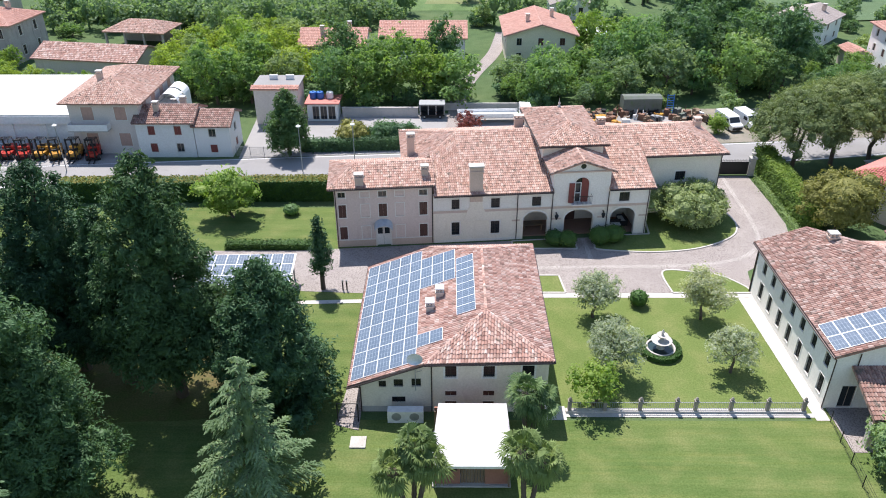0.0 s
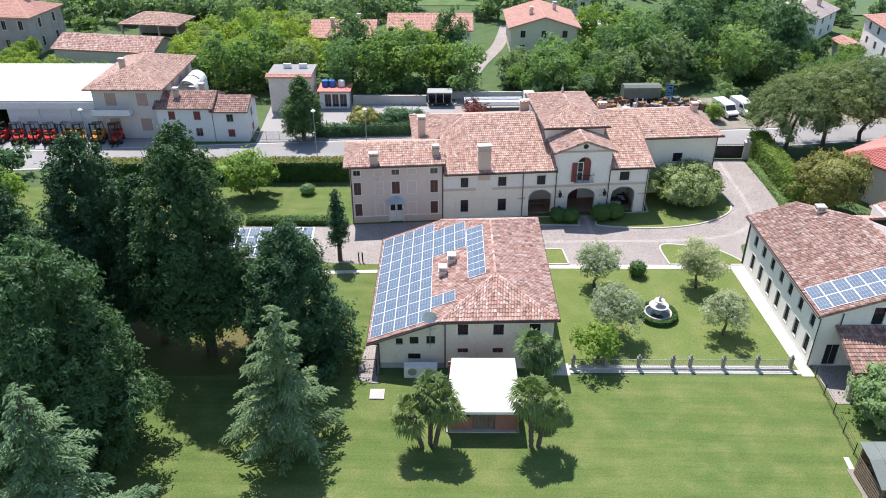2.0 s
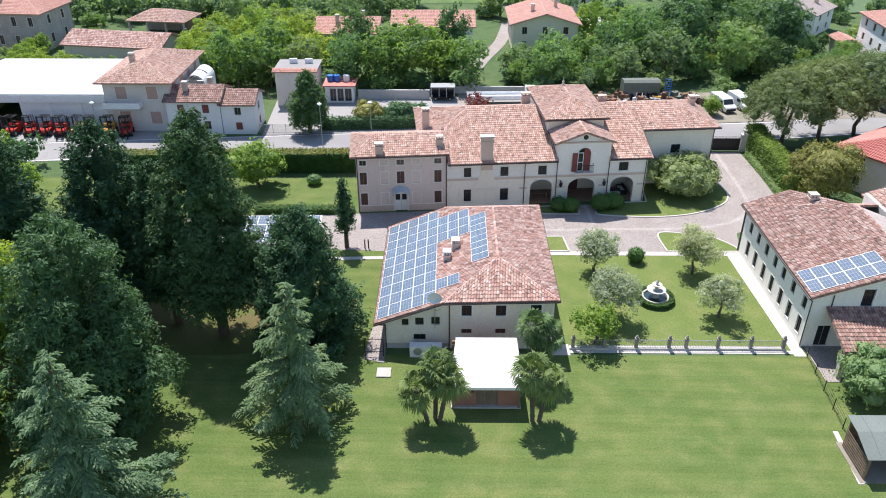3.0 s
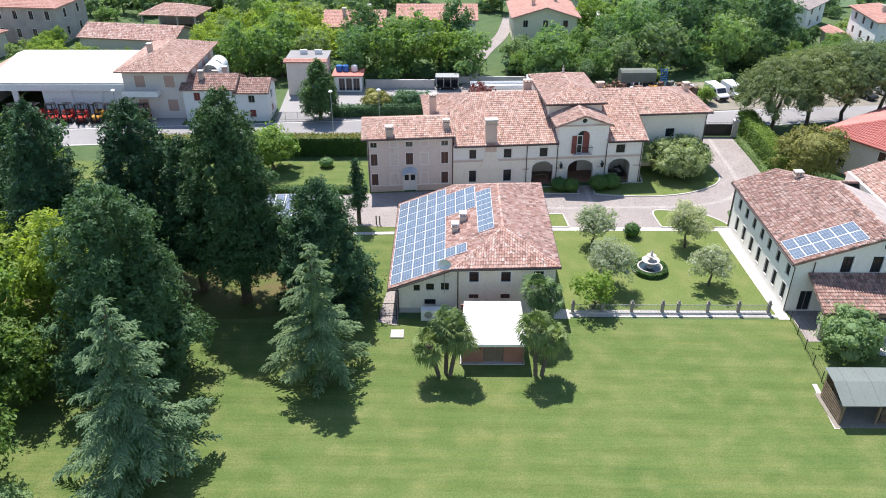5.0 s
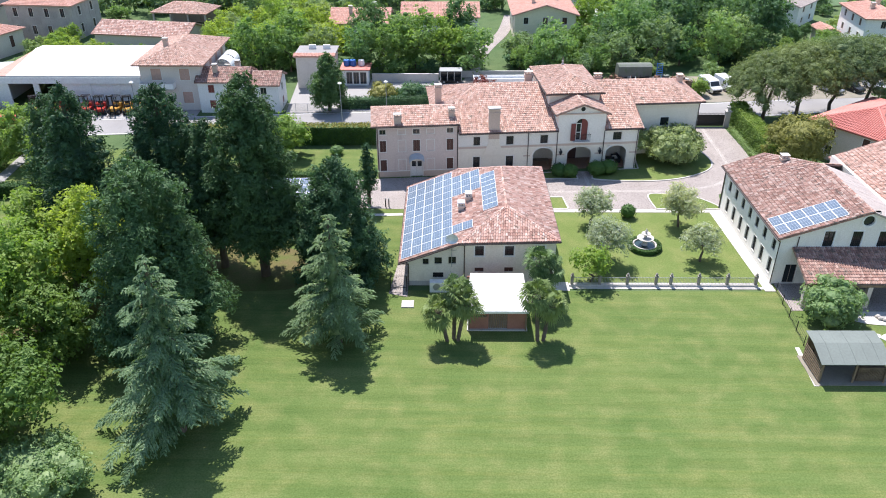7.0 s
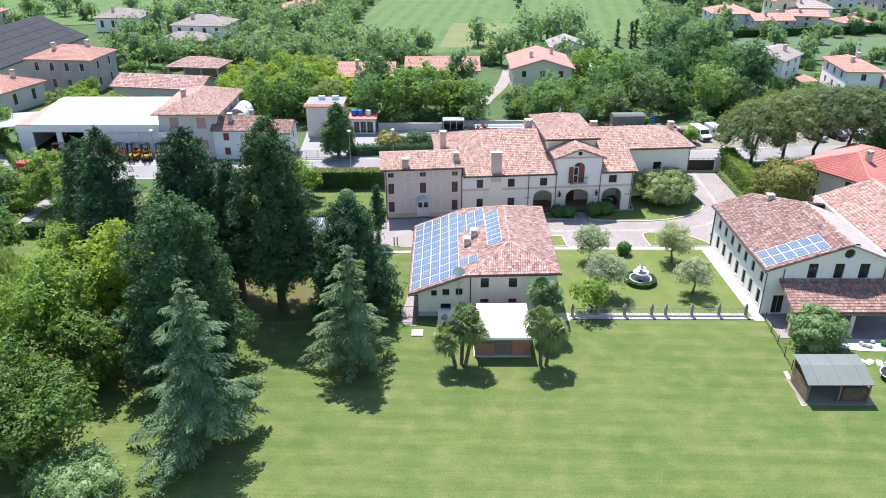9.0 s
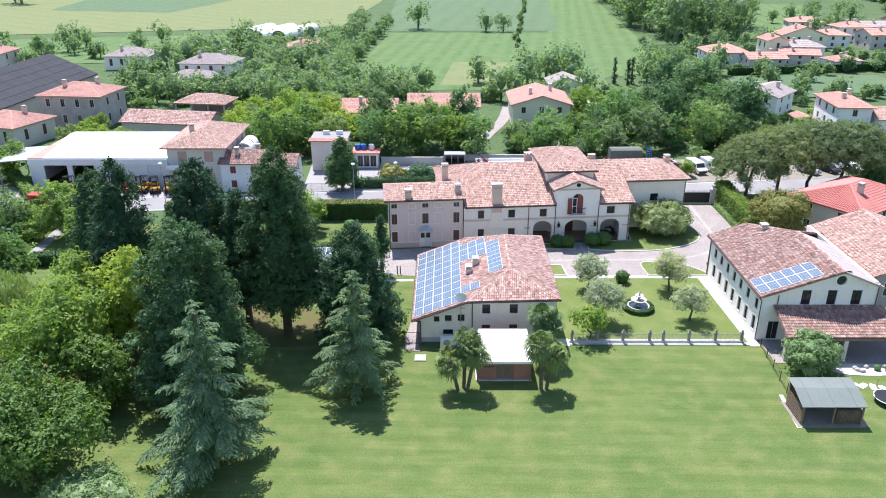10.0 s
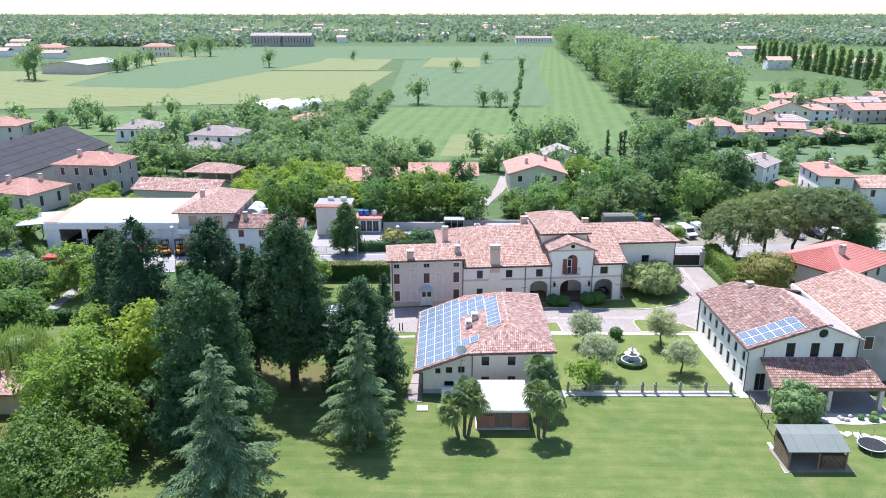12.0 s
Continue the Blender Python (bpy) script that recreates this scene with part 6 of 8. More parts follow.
def build_railing():
    t = thing("railing", pose(0, 0, 0), "low iron railing between stone posts on a pale kerb", "railing")
    xs = [1.6, 4.4, 7.2, 10.1, 11.6, 14.4, 17.3, 20.17]
    g = Geo()
    g.box(1.3, -20.4, 0.0, 20.4, -20.0, 0.22)
    part("kerb", g, WHITE_PATH, t)
    for x in xs:
        g = Geo()
        g.box(x - 0.14, -20.34, 0.2, x + 0.14, -20.06, 1.15)
        g.box(x - 0.18, -20.38, 1.15, x + 0.18, -20.02, 1.22)
        g.lathe([(0.08, 1.22), (0.12, 1.28), (0.14, 1.38), (0.07, 1.5), (0.02, 1.55)], 10, (x, -20.2))
        part("post", g, POST, t)
    for a, b in zip(xs, xs[1:]):
        g = Geo()
        g.box(a + 0.17, -20.22, 0.95, b - 0.17, -20.18, 0.99)
        g.box(a + 0.17, -20.22, 0.35, b - 0.17, -20.18, 0.38)
        n = int((b - a) / 0.14)
        for i in range(1, n):
            x = a + (b - a) * i / n
            g.box(x - 0.01, -20.21, 0.22, x + 0.01, -20.19, 1.05)
        part("rail_panel", g, GREY, t)


def build_pool_house():
    t = thing("pool_house", pose(0, 0, 0), "small flat-roofed pavilion with white roof and brick back wall", "pavilion")
    x0, x1, y0, y1 = -9.1, -3.7, -28.1, -22.5
    g = Geo()
    g.box(x0 - 0.1, y0 + 0.05, 0.0, x1 + 0.1, y1, 0.12)
    part("platform", g, CONCRETE, t)
    g = Geo()
    g.slab([(x0 - 0.2, y0 - 0.3, 2.35), (x1 + 0.2, y0 - 0.3, 2.35), (x1 + 0.05, y1, 2.75), (x0 + 0.3, y1, 2.75)], (0, 0, 0.16))
    part("roof", g, POOL_ROOF, t, "white sheet roof sloping forward")
    g = Geo()
    g.box(x0 - 0.2, y0 - 0.34, 2.25, x1 + 0.2, y0 - 0.28, 2.5)
    part("fascia", g, WHITEMETAL, t)
    for x in (x0, x1 - 0.14):
        for y in (y0, y1 - 0.3):
            g = Geo()
            g.box(x, y, 0.12, x + 0.14, y + 0.14, 2.35)
            part("post", g, WOOD, t)
    for a, b in ((x0 + 0.05, x0 + 1.9), (x1 - 1.75, x1 - 0.05)):
        g = Geo()
        g.box(a, y0 + 0.3, 0.12, b, y0 + 0.5, 2.3)
        part("brick_wall", g, BRICK_RED, t)
    for i in range(9):
        x = x0 + 1.95 + i * 0.2
        g = Geo()
        g.box(x, y0 + 0.4, 0.12, x + 0.17, y0 + 0.47, 2.3)
        part("screen_board", g, WOOD, t)
    g = Geo()
    g.box(x0, y1 - 0.15, 0.12, x1, y1 - 0.02, 2.6)
    part("back_wall", g, BRICK_RED, t)
    g = Geo()
    g.box(x0 + 0.7, y0 + 0.06, 1.55, x0 + 1.7, y0 + 0.28, 1.65)
    g.box(x0 + 0.7, y0 + 0.06, 1.95, x0 + 1.7, y0 + 0.28, 2.03)
    part("shelf", g, WOOD, t)


build_fountain()
build_railing()
build_pool_house()
g = Geo()
g.box(-0.6, -0.6, 0, 0.6, 0.6, 0.12)
single("manhole_slab", g, STONE, "square concrete cover slab on the lawn", "cover slab", m=pose(-14.9, -23.7, 0))
t = thing("air_conditioner", pose(-11.4, -21.2, 0), "white outdoor air-conditioning unit by the barn wall", "air conditioner")
g = Geo()
g.box(-1.4, -0.35, 0.0, 1.4, 0.35, 1.15)
part("casing", g, WHITEMETAL, t)
for x in (-0.7, 0.7):
    g = Geo()
    g.tube((x, -0.37, 0.65), (x, -0.352, 0.65), 0.38, n=16)
    part("fan_grille", g, GREY, t)
t = thing("water_tap_fence", pose(-16.3, -21.4, 0), "short dark iron fence beside the barn corner", "fence")
g = Geo()
for x in (-0.4, 1.2):
    g.tube((x, 0, 0), (x, 0, 1.9), 0.05, n=6)
g.tube((-0.4, 0, 1.85), (1.2, 0, 1.85), 0.03, n=6)
g.tube((-0.4, 0, 0.5), (1.2, 0, 0.5), 0.03, n=6)
part("frame", g, IRON, t)
for x in (-20.5, -20.1):
    t = thing("bollard_light", pose(x + 1.9, -2.6, 0), "slim black garden bollard light", "bollard light", "bollard lights")
    g = Geo()
    g.tube((0, 0, 0), (0, 0, 0.95), 0.07, n=8)
    part("post", g, IRON, t)
    g = Geo()
    g.lathe([(0.09, 0.95), (0.09, 1.15), (0.03, 1.2)], 10)
    part("head", g, GREY, t)


def build_carport():
    t = thing("carport", pose(-27.9, -3.0, 0, 0, 0, 2), "carport roofed with blue solar panels", "carport")
    for x in (-4.2, 0, 4.2):
        for y in (-2.2, 2.2):
            g = Geo()
            g.box(x - 0.07, y - 0.07, 0, x + 0.07, y + 0.07, 2.4 + 0.1 * y)
            part("post", g, GREY, t)
    g = Geo()
    g.slab([(-4.6, -2.6, 2.2), (4.6, -2.6, 2.2), (4.6, 2.6, 2.75), (-4.6, 2.6, 2.75)], (0, 0, 0.1))
    part("roof_deck", g, WHITEMETAL, t)
    proto = None
    for i in range(8):
        for r in range(3):
            m = pose(-27.9, -3.0, 0, 0, 0, 2) @ Matrix.Translation((-4.45 + i * 1.12, -2.5 + r * 1.68, 2.34 + r * 0.178)) @ Matrix.Rotation(0.105, 4, "X")
            proto = solar(proto, m, "solar panels on the carport")


build_carport()


t = thing("park_fence", pose(0, 0, 0), "low wire fence on thin posts under the conifers", "fence")
for i in range(13):
    g = Geo()
    g.tube((-40.0 + i * 1.6, -12.4, 0), (-40.0 + i * 1.6, -12.4, 1.1), 0.05, n=6)
    part("post", g, WOOD, t)
for z in (0.4, 0.75, 1.05):
    g = Geo()
    g.tube((-40.0, -12.4, z), (-20.8, -12.4, z), 0.012, n=4)
    part("wire", g, GREY, t)


def build_woodshed():
    t = thing("woodshed", pose(23.2, -33.6, 0), "open timber woodshed with green-grey sheet roof", "shed")
    g = Geo()
    line = ((-1.75, 1.98), (0.35, 2.68), (1.95, 2.78))
    for (ya, za), (yb, zb) in zip(line, line[1:]):
        for k in range(6):
            xa, xb = -3.15 + k * 0.983, -3.15 + (k + 1) * 0.983 - 0.012
            g = Geo()
            g.slab([(xa, ya, za), (xb, ya, za), (xb, yb, zb), (xa, yb, zb)], (0, 0, 0.05 + 0.008 * (k % 2)))
            part("roof_sheet", g, GREEN_SHEET, t)
    for x in (-2.9, -0.1, 2.5):
        for y in (-1.6, 1.6):
            g = Geo()
            g.box(x - 0.07, y - 0.07, 0, x + 0.07, y + 0.07, 2.05 if y < 0 else 2.74)
            part("post", g, WOOD, t)
    g = Geo()
    g.box(-3.3, -2.0, 0.0, 3.2, 2.0, 0.07)
    part("plinth", g, DIRT, t, "earth floor under the shed")
    for i in range(7):
        g = Geo()
        g.box(-3.0, -1.55, 0.2 + i * 0.24, -2.95, 1.55, 0.34 + i * 0.24)
        part("slat", g, WOOD, t)
    g = Geo()
    g.box(-2.9, 1.7, 0.07, 2.6, 1.76, 2.6)
    part("back_board", g, WOOD, t)
    rng = np.random.default_rng(8)
    g = Geo()
    for i in range(20):
        for k in range(12):
            x, z = 0.3 + i * 0.115 + rng.normal(0, 0.01), 0.13 + k * 0.12
            g.tube((x, -1.5, z), (x, -0.8, z), 0.055 * rng.uniform(0.8, 1.05), n=6)
    ob = single("firewood", g, WOOD, "stack of split firewood in the shed", "firewood", kind="stuff", m=pose(23.2, -33.6, 0))


build_woodshed()
g = Geo()
for i in range(24):
    a0, a1 = 2 * math.pi * i / 24, 2 * math.pi * (i + 1) / 24
    g.tube((1.7 * math.cos(a0), 1.7 * math.sin(a0), 0.7), (1.7 * math.cos(a1), 1.7 * math.sin(a1), 0.7), 0.06, n=6)
t = thing("trampoline", pose(30.2, -31.6, 0) @ Matrix.Scale(0.8, 4), "round garden trampoline with net poles", "trampoline")
part("rim", g, WHITEMETAL, t)
g = Geo()
g.lathe([(1.66, 0.68), (0.05, 0.67)], 24)
part("bed", g, IRON, t)
for i in range(6):
    a = math.pi * i / 3
    g = Geo()
    g.tube((1.75 * math.cos(a), 1.75 * math.sin(a), 0), (1.75 * math.cos(a), 1.75 * math.sin(a), 2.3), 0.03, n=6)
    part("pole", g, GREY, t)

# bed before the portico, wire fence
sheet("gravel_bed", curve([(26.0, -24.7), (28.0, -26.6), (32.0, -27.0), (36.0, -26.2), (37.5, -24.7)]), 0.055, WHITE_PATH, "pale gravel bed before the portico", "gravel bed")
rr = random.Random(3)
for i in range(12):
    x, y = rr.uniform(28, 36), rr.uniform(-26.3, -25.2)
    if i % 2:
        ball_bush("lavender_bush", x, y, rr.uniform(0.3, 0.5), rr.uniform(0.4, 0.7), MIDLEAF, 400 + i, "small rounded bush in the gravel bed", leaf=0.07, per=300, group="bushes in the gravel bed", z=0.05)
    else:
        g = Geo()
        g.ball((0, 0, 0.12), (rr.uniform(0.2, 0.4), rr.uniform(0.15, 0.3), 0.2), 7, 5)
        single("boulder", g, STONE, "rounded garden boulder in the gravel", "stone", "boulders in the gravel bed", m=pose(x, y, 0.05))
for i in range(7):
    g = Geo()
    g.prism(curve([(-0.5, -0.25), (0.45, -0.3), (0.55, 0.25), (-0.4, 0.3), (-0.5, -0.25)], 3)[:-1], 0, 0.05)
    single("stepping_stone", g, TRIM, "irregular pale stepping stone in the lawn", "stepping stone", "stepping stones", m=pose(28.2 + i * 0.95, -28.6 - 0.25 * i, 0.01, 0, 0, i * 40))
t = thing("wire_fence", pose(0, 0, 0), "dark wire fence between lawn and farmhouse garden", "fence")
line = [(21.9, -21.3), (21.7, -23.5), (21.5, -25.7), (21.3, -27.9), (21.1, -30.1), (20.9, -32.2)]
for x, y in line:
    g = Geo()
    g.tube((x, y, 0), (x, y, 1.15), 0.04, n=6)
    part("post", g, IRON, t)
for (x0, y0), (x1, y1) in zip(line, line[1:]):
    for z in (0.25, 0.55, 0.85, 1.1):
        g = Geo()
        g.tube((x0, y0, z), (x1, y1, z), 0.012, n=4)
        part("wire", g, IRON, t)


# ---- generic houses ----
def auto_windows(a0, a1, h, floors, gap=3.3, w=0.95):
    n = max(1, int((a1 - a0) / gap))
    out = []
    fh = h / floors
    for f in range(floors):
        for i in range(n):
            c = a0 + (a1 - a0) * (i + 0.5) / n
            out.append((c - w / 2, c + w / 2, f * fh + fh * 0.32, f * fh + fh * 0.82))
    return out


def house(name, x, y, w, d, eave, wall_mat, roof_mat, label, rot=0.0, wide=0.95, shut=None, roof="hip", slope=0.36, over=0.5, floors=2, style="shutter", chims=1, sides="SWE", row=0.5, category="house", m=None):
    """A plain house: four walls with openings, windows in them, a tiled roof and chimneys. (x, y): centre of the plan."""
    h = thing(name, m or pose(x, y, 0, 0, 0, rot), label, category)
    X, Y = w / 2, d / 2
    for side, axis, at, out, a in (("S", "x", -Y, -1, X), ("N", "x", Y, 1, X), ("W", "y", -X, -1, Y), ("E", "y", X, 1, Y)):
        lo, hi = (-a, a) if axis == "x" else (-a + 0.35, a - 0.35)
        holes = auto_windows(lo + 0.3, hi - 0.3, eave, floors, w=wide) if side in sides else []
        wall(h, wall_mat, axis, at, lo, hi, 0, eave - 0.05, out, holes)
        for k, hole in enumerate(holes):
            window(h, axis, at, out, hole, style if shut or (k * 7 + len(name)) % 3 else "glass", TRIM, 0.07, shut or (REDWOOD if name == "white_house" else BROWN))
    e = eave
    A, B, C, D = ((-X - over, -Y - over, e), (X + over, -Y - over, e), (X + over, Y + over, e), (-X - over, Y + over, e))
    g = Geo()
    rp = dict(row=row, pitch=0.3)
    if roof == "hip":
        long = X >= Y
        s = min(X, Y) + over
        z = e + slope * s
        R0, R1 = ((-X - over + s, 0, z), (X + over - s, 0, z)) if long else ((0, -Y - over + s, z), (0, Y + over - s, z))
        if abs(X - Y) < 0.3:
            R1 = R0 = (0, 0, z)
            for p, q in ((A, B), (B, C), (C, D), (D, A)):
                roof_face(g, [p, q, R0], **rp)
        elif long:
            roof_face(g, [A, B, R1, R0], **rp), roof_face(g, [C, D, R0, R1], **rp), roof_face(g, [D, A, R0], **rp), roof_face(g, [B, C, R1], **rp)
        else:
            roof_face(g, [A, B, R0], **rp), roof_face(g, [C, D, R1], **rp), roof_face(g, [B, C, R1, R0], **rp), roof_face(g, [D, A, R0, R1], **rp)
        lines = [(A, R0), (D, R0 if long else R1), (B, R1 if long else R0), (C, R1)] + ([(R0, R1)] if R0 != R1 else [])
    elif roof == "gable_x":
        z = e + slope * (Y + over)
        R0, R1 = (-X - over, 0, z), (X + over, 0, z)
        roof_face(g, [A, B, R1, R0], **rp), roof_face(g, [C, D, R0, R1], **rp)
        lines = [(R0, R1)]
        for sx in (-X, X - 0.3):
            gg = Geo()
            gg.slab([(sx, -Y, e - 0.05), (sx, Y, e - 0.05), (sx, 0, e + slope * Y)], (0.3, 0, 0))
            part("gable", gg, wall_mat, h)
    else:
        z = e + slope * (X + over)
        R0, R1 = (0, -Y - over, z), (0, Y + over, z)
        roof_face(g, [D, A, R0, R1], **rp), roof_face(g, [B, C, R1, R0], **rp)
        lines = [(R0, R1)]
        for sy in (-Y, Y - 0.3):
            gg = Geo()
            gg.slab([(-X, sy, e - 0.05), (X, sy, e - 0.05), (0, sy, e + slope * X)], (0, 0.3, 0))
            part("gable", gg, wall_mat, h)
    part("roof", g, roof_mat, h)
    ridge(h, lines, roof_mat, 0.14)
    for k in range(chims):
        cx, cy = X * (0.45 if k else -0.35), Y * (0.3 if k % 2 else -0.35)
        chimney(h, cx, cy, e, z + 0.9, 0.7, 0.7, BAND)
    return h


FRAME_ROSE = plain("rose_roller_shutter", (0.52, 0.33, 0.27), 0.6)

# street houses
house("beige_house", -55.0, 39.6, 9.6, 15.2, 7.5, FACADE, TILE_OLD, "pinkish beige house with balcony and hipped tiled roof", floors=2, over=0.85, sides="SE", row=0.4, slope=0.36, wide=1.6, shut=FRAME_ROSE)
house("white_house", -46.7, 34.0, 7.8, 6.4, 5.0, WHITE, TILE_BROWN, "white plastered street house with dark red shutters", roof="gable_x", floors=2, over=0.35, chims=2, slope=0.42, sides="S", row=0.4)
house("white_house", -40.3, 33.8, 4.8, 5.9, 4.5, WHITE, TILE_BROWN, "lower white street house with dark red shutters", roof="gable_x", floors=2, over=0.35, chims=0, slope=0.42, sides="SE", row=0.4)
t = thing("balcony", pose(-59.8, 32.0, 0), "concrete balcony with pale railing on the beige house", "balcony")
g = Geo()
g.box(0.0, -1.3, 3.7, 5.4, -0.003, 3.88)
part("slab", g, CONCRETE, t)
for q in ((0.0, -1.3, 5.4, -1.26), (0.0, -1.26, 0.04, -0.01), (5.36, -1.26, 5.4, -0.01)):
    g = Geo()
    g.box(q[0], q[1], 3.88, q[2], q[3], 4.75)
    part("parapet", g, WHITEMETAL, t)


def build_warehouse():
    t = thing("machinery_hall", pose(-72.5, 33.2, 0), "long white machinery hall with white roof", "warehouse")
    doors = [(-9.5, -5.5, 0, 4.2), (-4.6, -0.8, 0, 4.2), (0.6, 2.6, 1.0, 2.8), (3.8, 7.4, 0, 4.0), (8.4, 11.2, 0, 4.0)]
    wall(t, WHITE, "x", 0, -12, 12.2, 0, 5.15, -1, doors, 0.3)
    for dd in doors[2:]:
        g = Geo()
        g.box(dd[0], 0.15, dd[2], dd[1], 0.2, dd[3])
        part("door", g, WHITEMETAL, t)
    wall(t, WHITE, "y", -12, 0.3, 17.7, 0, 5.15, -1)
    wall(t, WHITE, "y", 12.2, 0.3, 17.7, 0, 5.15, 1)
    wall(t, WHITE, "x", 18, -12, 12.2, 0, 5.15, 1)
    g = Geo()
    g.box(-12.1, -0.25, 4.05, 12.2, -0.02, 5.1)
    part("fascia", g, WHITEMETAL, t)
    g = Geo()
    g.slab([(-9.4, -0.1, 5.2), (12.2, -0.1, 5.2), (12.2, 13.6, 5.95), (-10.8, 13.6, 5.95)], (0, 0, 0.1))
    g.slab([(-10.8, 13.6, 5.95), (12.2, 13.6, 5.95), (12.2, 18.2, 5.2), (-11.9, 18.2, 5.2)], (0, 0, 0.1))
    part("roof", g, ROOF_WHITE, t)
    g = Geo()
    g.slab([(-12.1, -0.1, 5.2), (-9.45, -0.1, 5.2), (-10.85, 13.6, 5.9), (-12.1, 18.2, 5.2)], (0, 0, 0.08))
    part("hip_end", g, TILE_RED, t)
    g = Geo()
    g.slab([(-17.5, -0.6, 4.6), (-12.1, -0.2, 4.95), (-12.1, 9, 4.95), (-17.5, 9, 4.6)], (0, 0, 0.12))
    can = part("canopy", g, GREY, t, "open canopy beside the hall")
    for x, y in ((-17.2, -0.3), (-17.2, 8.6)):
        g = Geo()
        g.box(x - 0.1, y - 0.1, 0, x + 0.1, y + 0.1, 4.65)
        part("post", g, GREY, can)


build_warehouse()

# rounded white covers behind the beige house
for i, y in enumerate((38.6, 41.6)):
    g = Geo()
    arc = [math.pi * k / 12 for k in range(13)]
    g.ring([(-48.5 - 1.45 * math.cos(q), 5.0 + 1.45 * math.sin(q)) for q in arc], [(-48.5 - 1.5 * math.cos(q), 5.0 + 1.5 * math.sin(q)) for q in arc], y, y + 2.6)
    t = thing("tank_cover", pose(0, 0, 0), "white rounded tank cover behind the beige house", "tank", "white tank covers")
    part("shell", g, WHITEMETAL, t)
    g = Geo()
    g.box(-50.0, y, 0, -47.0, y + 2.6, 5.0)
    part("base", g, WHITE, t)

PAINT_RED = plain("red_paint", (0.55, 0.045, 0.03), 0.35)
PAINT_YELLOW = plain("yellow_paint", (0.60, 0.30, 0.05), 0.35)
PAINT_BLUE = plain("blue_paint", (0.03, 0.16, 0.50), 0.4)
PAINT_WHITE = plain("white_paint", (0.80, 0.80, 0.79), 0.3)
RUBBER = plain("rubber", (0.02, 0.02, 0.02), 0.8)
RUST = surface("rusty_scrap", (0.22, 0.11, 0.07), (0.15, 0.09, 0.06), 2.0, 12, 0.9, 0.4)


def wheel(parent, x, y, z, r, w, axis="x"):
    d = Vector((w / 2, 0, 0)) if axis == "x" else Vector((0, w / 2, 0))
    c = Vector((x, y, z))
    g = Geo()
    g.tube(c - d, c + d, r, n=14)
    t = part("wheel", g, RUBBER, parent)
    g = Geo()
    g.tube(c - d * 1.06, c + d * 1.06, r * 0.55, n=12)
    part("rim", g, GREY, t)


def forklift(x, y, rot, mat, colour):
    t = thing("forklift", pose(x, y, 0.05, 0, 0, rot) @ Matrix.Scale(1.3, 4), colour + " forklift truck parked in a row", "forklift", "forklifts before the hall")
    g = Geo()
    g.box(-0.6, -0.9, 0.3, 0.6, 0.6, 0.75)
    g.slab([(-0.6, 0.2, 0.75), (0.6, 0.2, 0.75), (0.6, 1.1, 0.75), (-0.6, 1.1, 0.75)], (0, 0, 0.4))
    g.box(-0.58, 0.7, 0.35, 0.58, 1.15, 0.75)
    part("body", g, mat, t)
    g = Geo()
    for sx in (-0.5, 0.5):
        g.tube((sx, -0.65, 0.7), (sx, -0.45, 2.1), 0.04, n=6)
        g.tube((sx, 0.75, 1.1), (sx, 0.5, 2.1), 0.04, n=6)
        g.tube((sx, -0.45, 2.1), (sx, 0.5, 2.1), 0.04, n=6)
    for i in range(5):
        yy = -0.45 + 0.95 * i / 4
        g.tube((-0.5, yy, 2.1), (0.5, yy, 2.1), 0.03, n=6)
    part("overhead_guard", g, IRON, t)
    g = Geo()
    for sx in (-0.32, 0.32):
        g.box(sx - 0.06, -1.1, 0.1, sx + 0.06, -0.95, 2.5)
    for z in (0.3, 1.2, 2.35):
        g.box(-0.32, -1.07, z, 0.32, -0.98, z + 0.1)
    mast = part("mast", g, IRON, t)
    for sx in (-0.25, 0.25):
        g = Geo()
        g.box(sx - 0.06, -2.0, 0.1, sx + 0.06, -1.1, 0.15)
        part("fork", g, IRON, mast)
    g = Geo()
    g.box(-0.28, -0.1, 0.75, 0.28, 0.4, 0.95)
    g.box(-0.28, 0.32, 0.95, 0.28, 0.45, 1.4)
    part("seat", g, RUBBER, t)
    for sx in (-0.58, 0.58):
        wheel(t, sx, -0.7, 0.33, 0.33, 0.25)
        wheel(t, sx, 0.75, 0.27, 0.27, 0.2)


for i, (x, m, c) in enumerate([(-76.8, PAINT_RED, "red"), (-73.8, PAINT_RED, "red"), (-71.2, PAINT_RED, "red"), (-68.9, PAINT_RED, "red"), (-66.6, PAINT_RED, "red"), (-64.2, PAINT_YELLOW, "yellow"), (-62.2, PAINT_YELLOW, "yellow"), (-59.6, PAINT_YELLOW, "yellow"), (-57.0, PAINT_RED, "red")]):
    forklift(x, 30.6 + 0.15 * (i % 2), (12, -8, 20, 5)[i % 4], m, c)


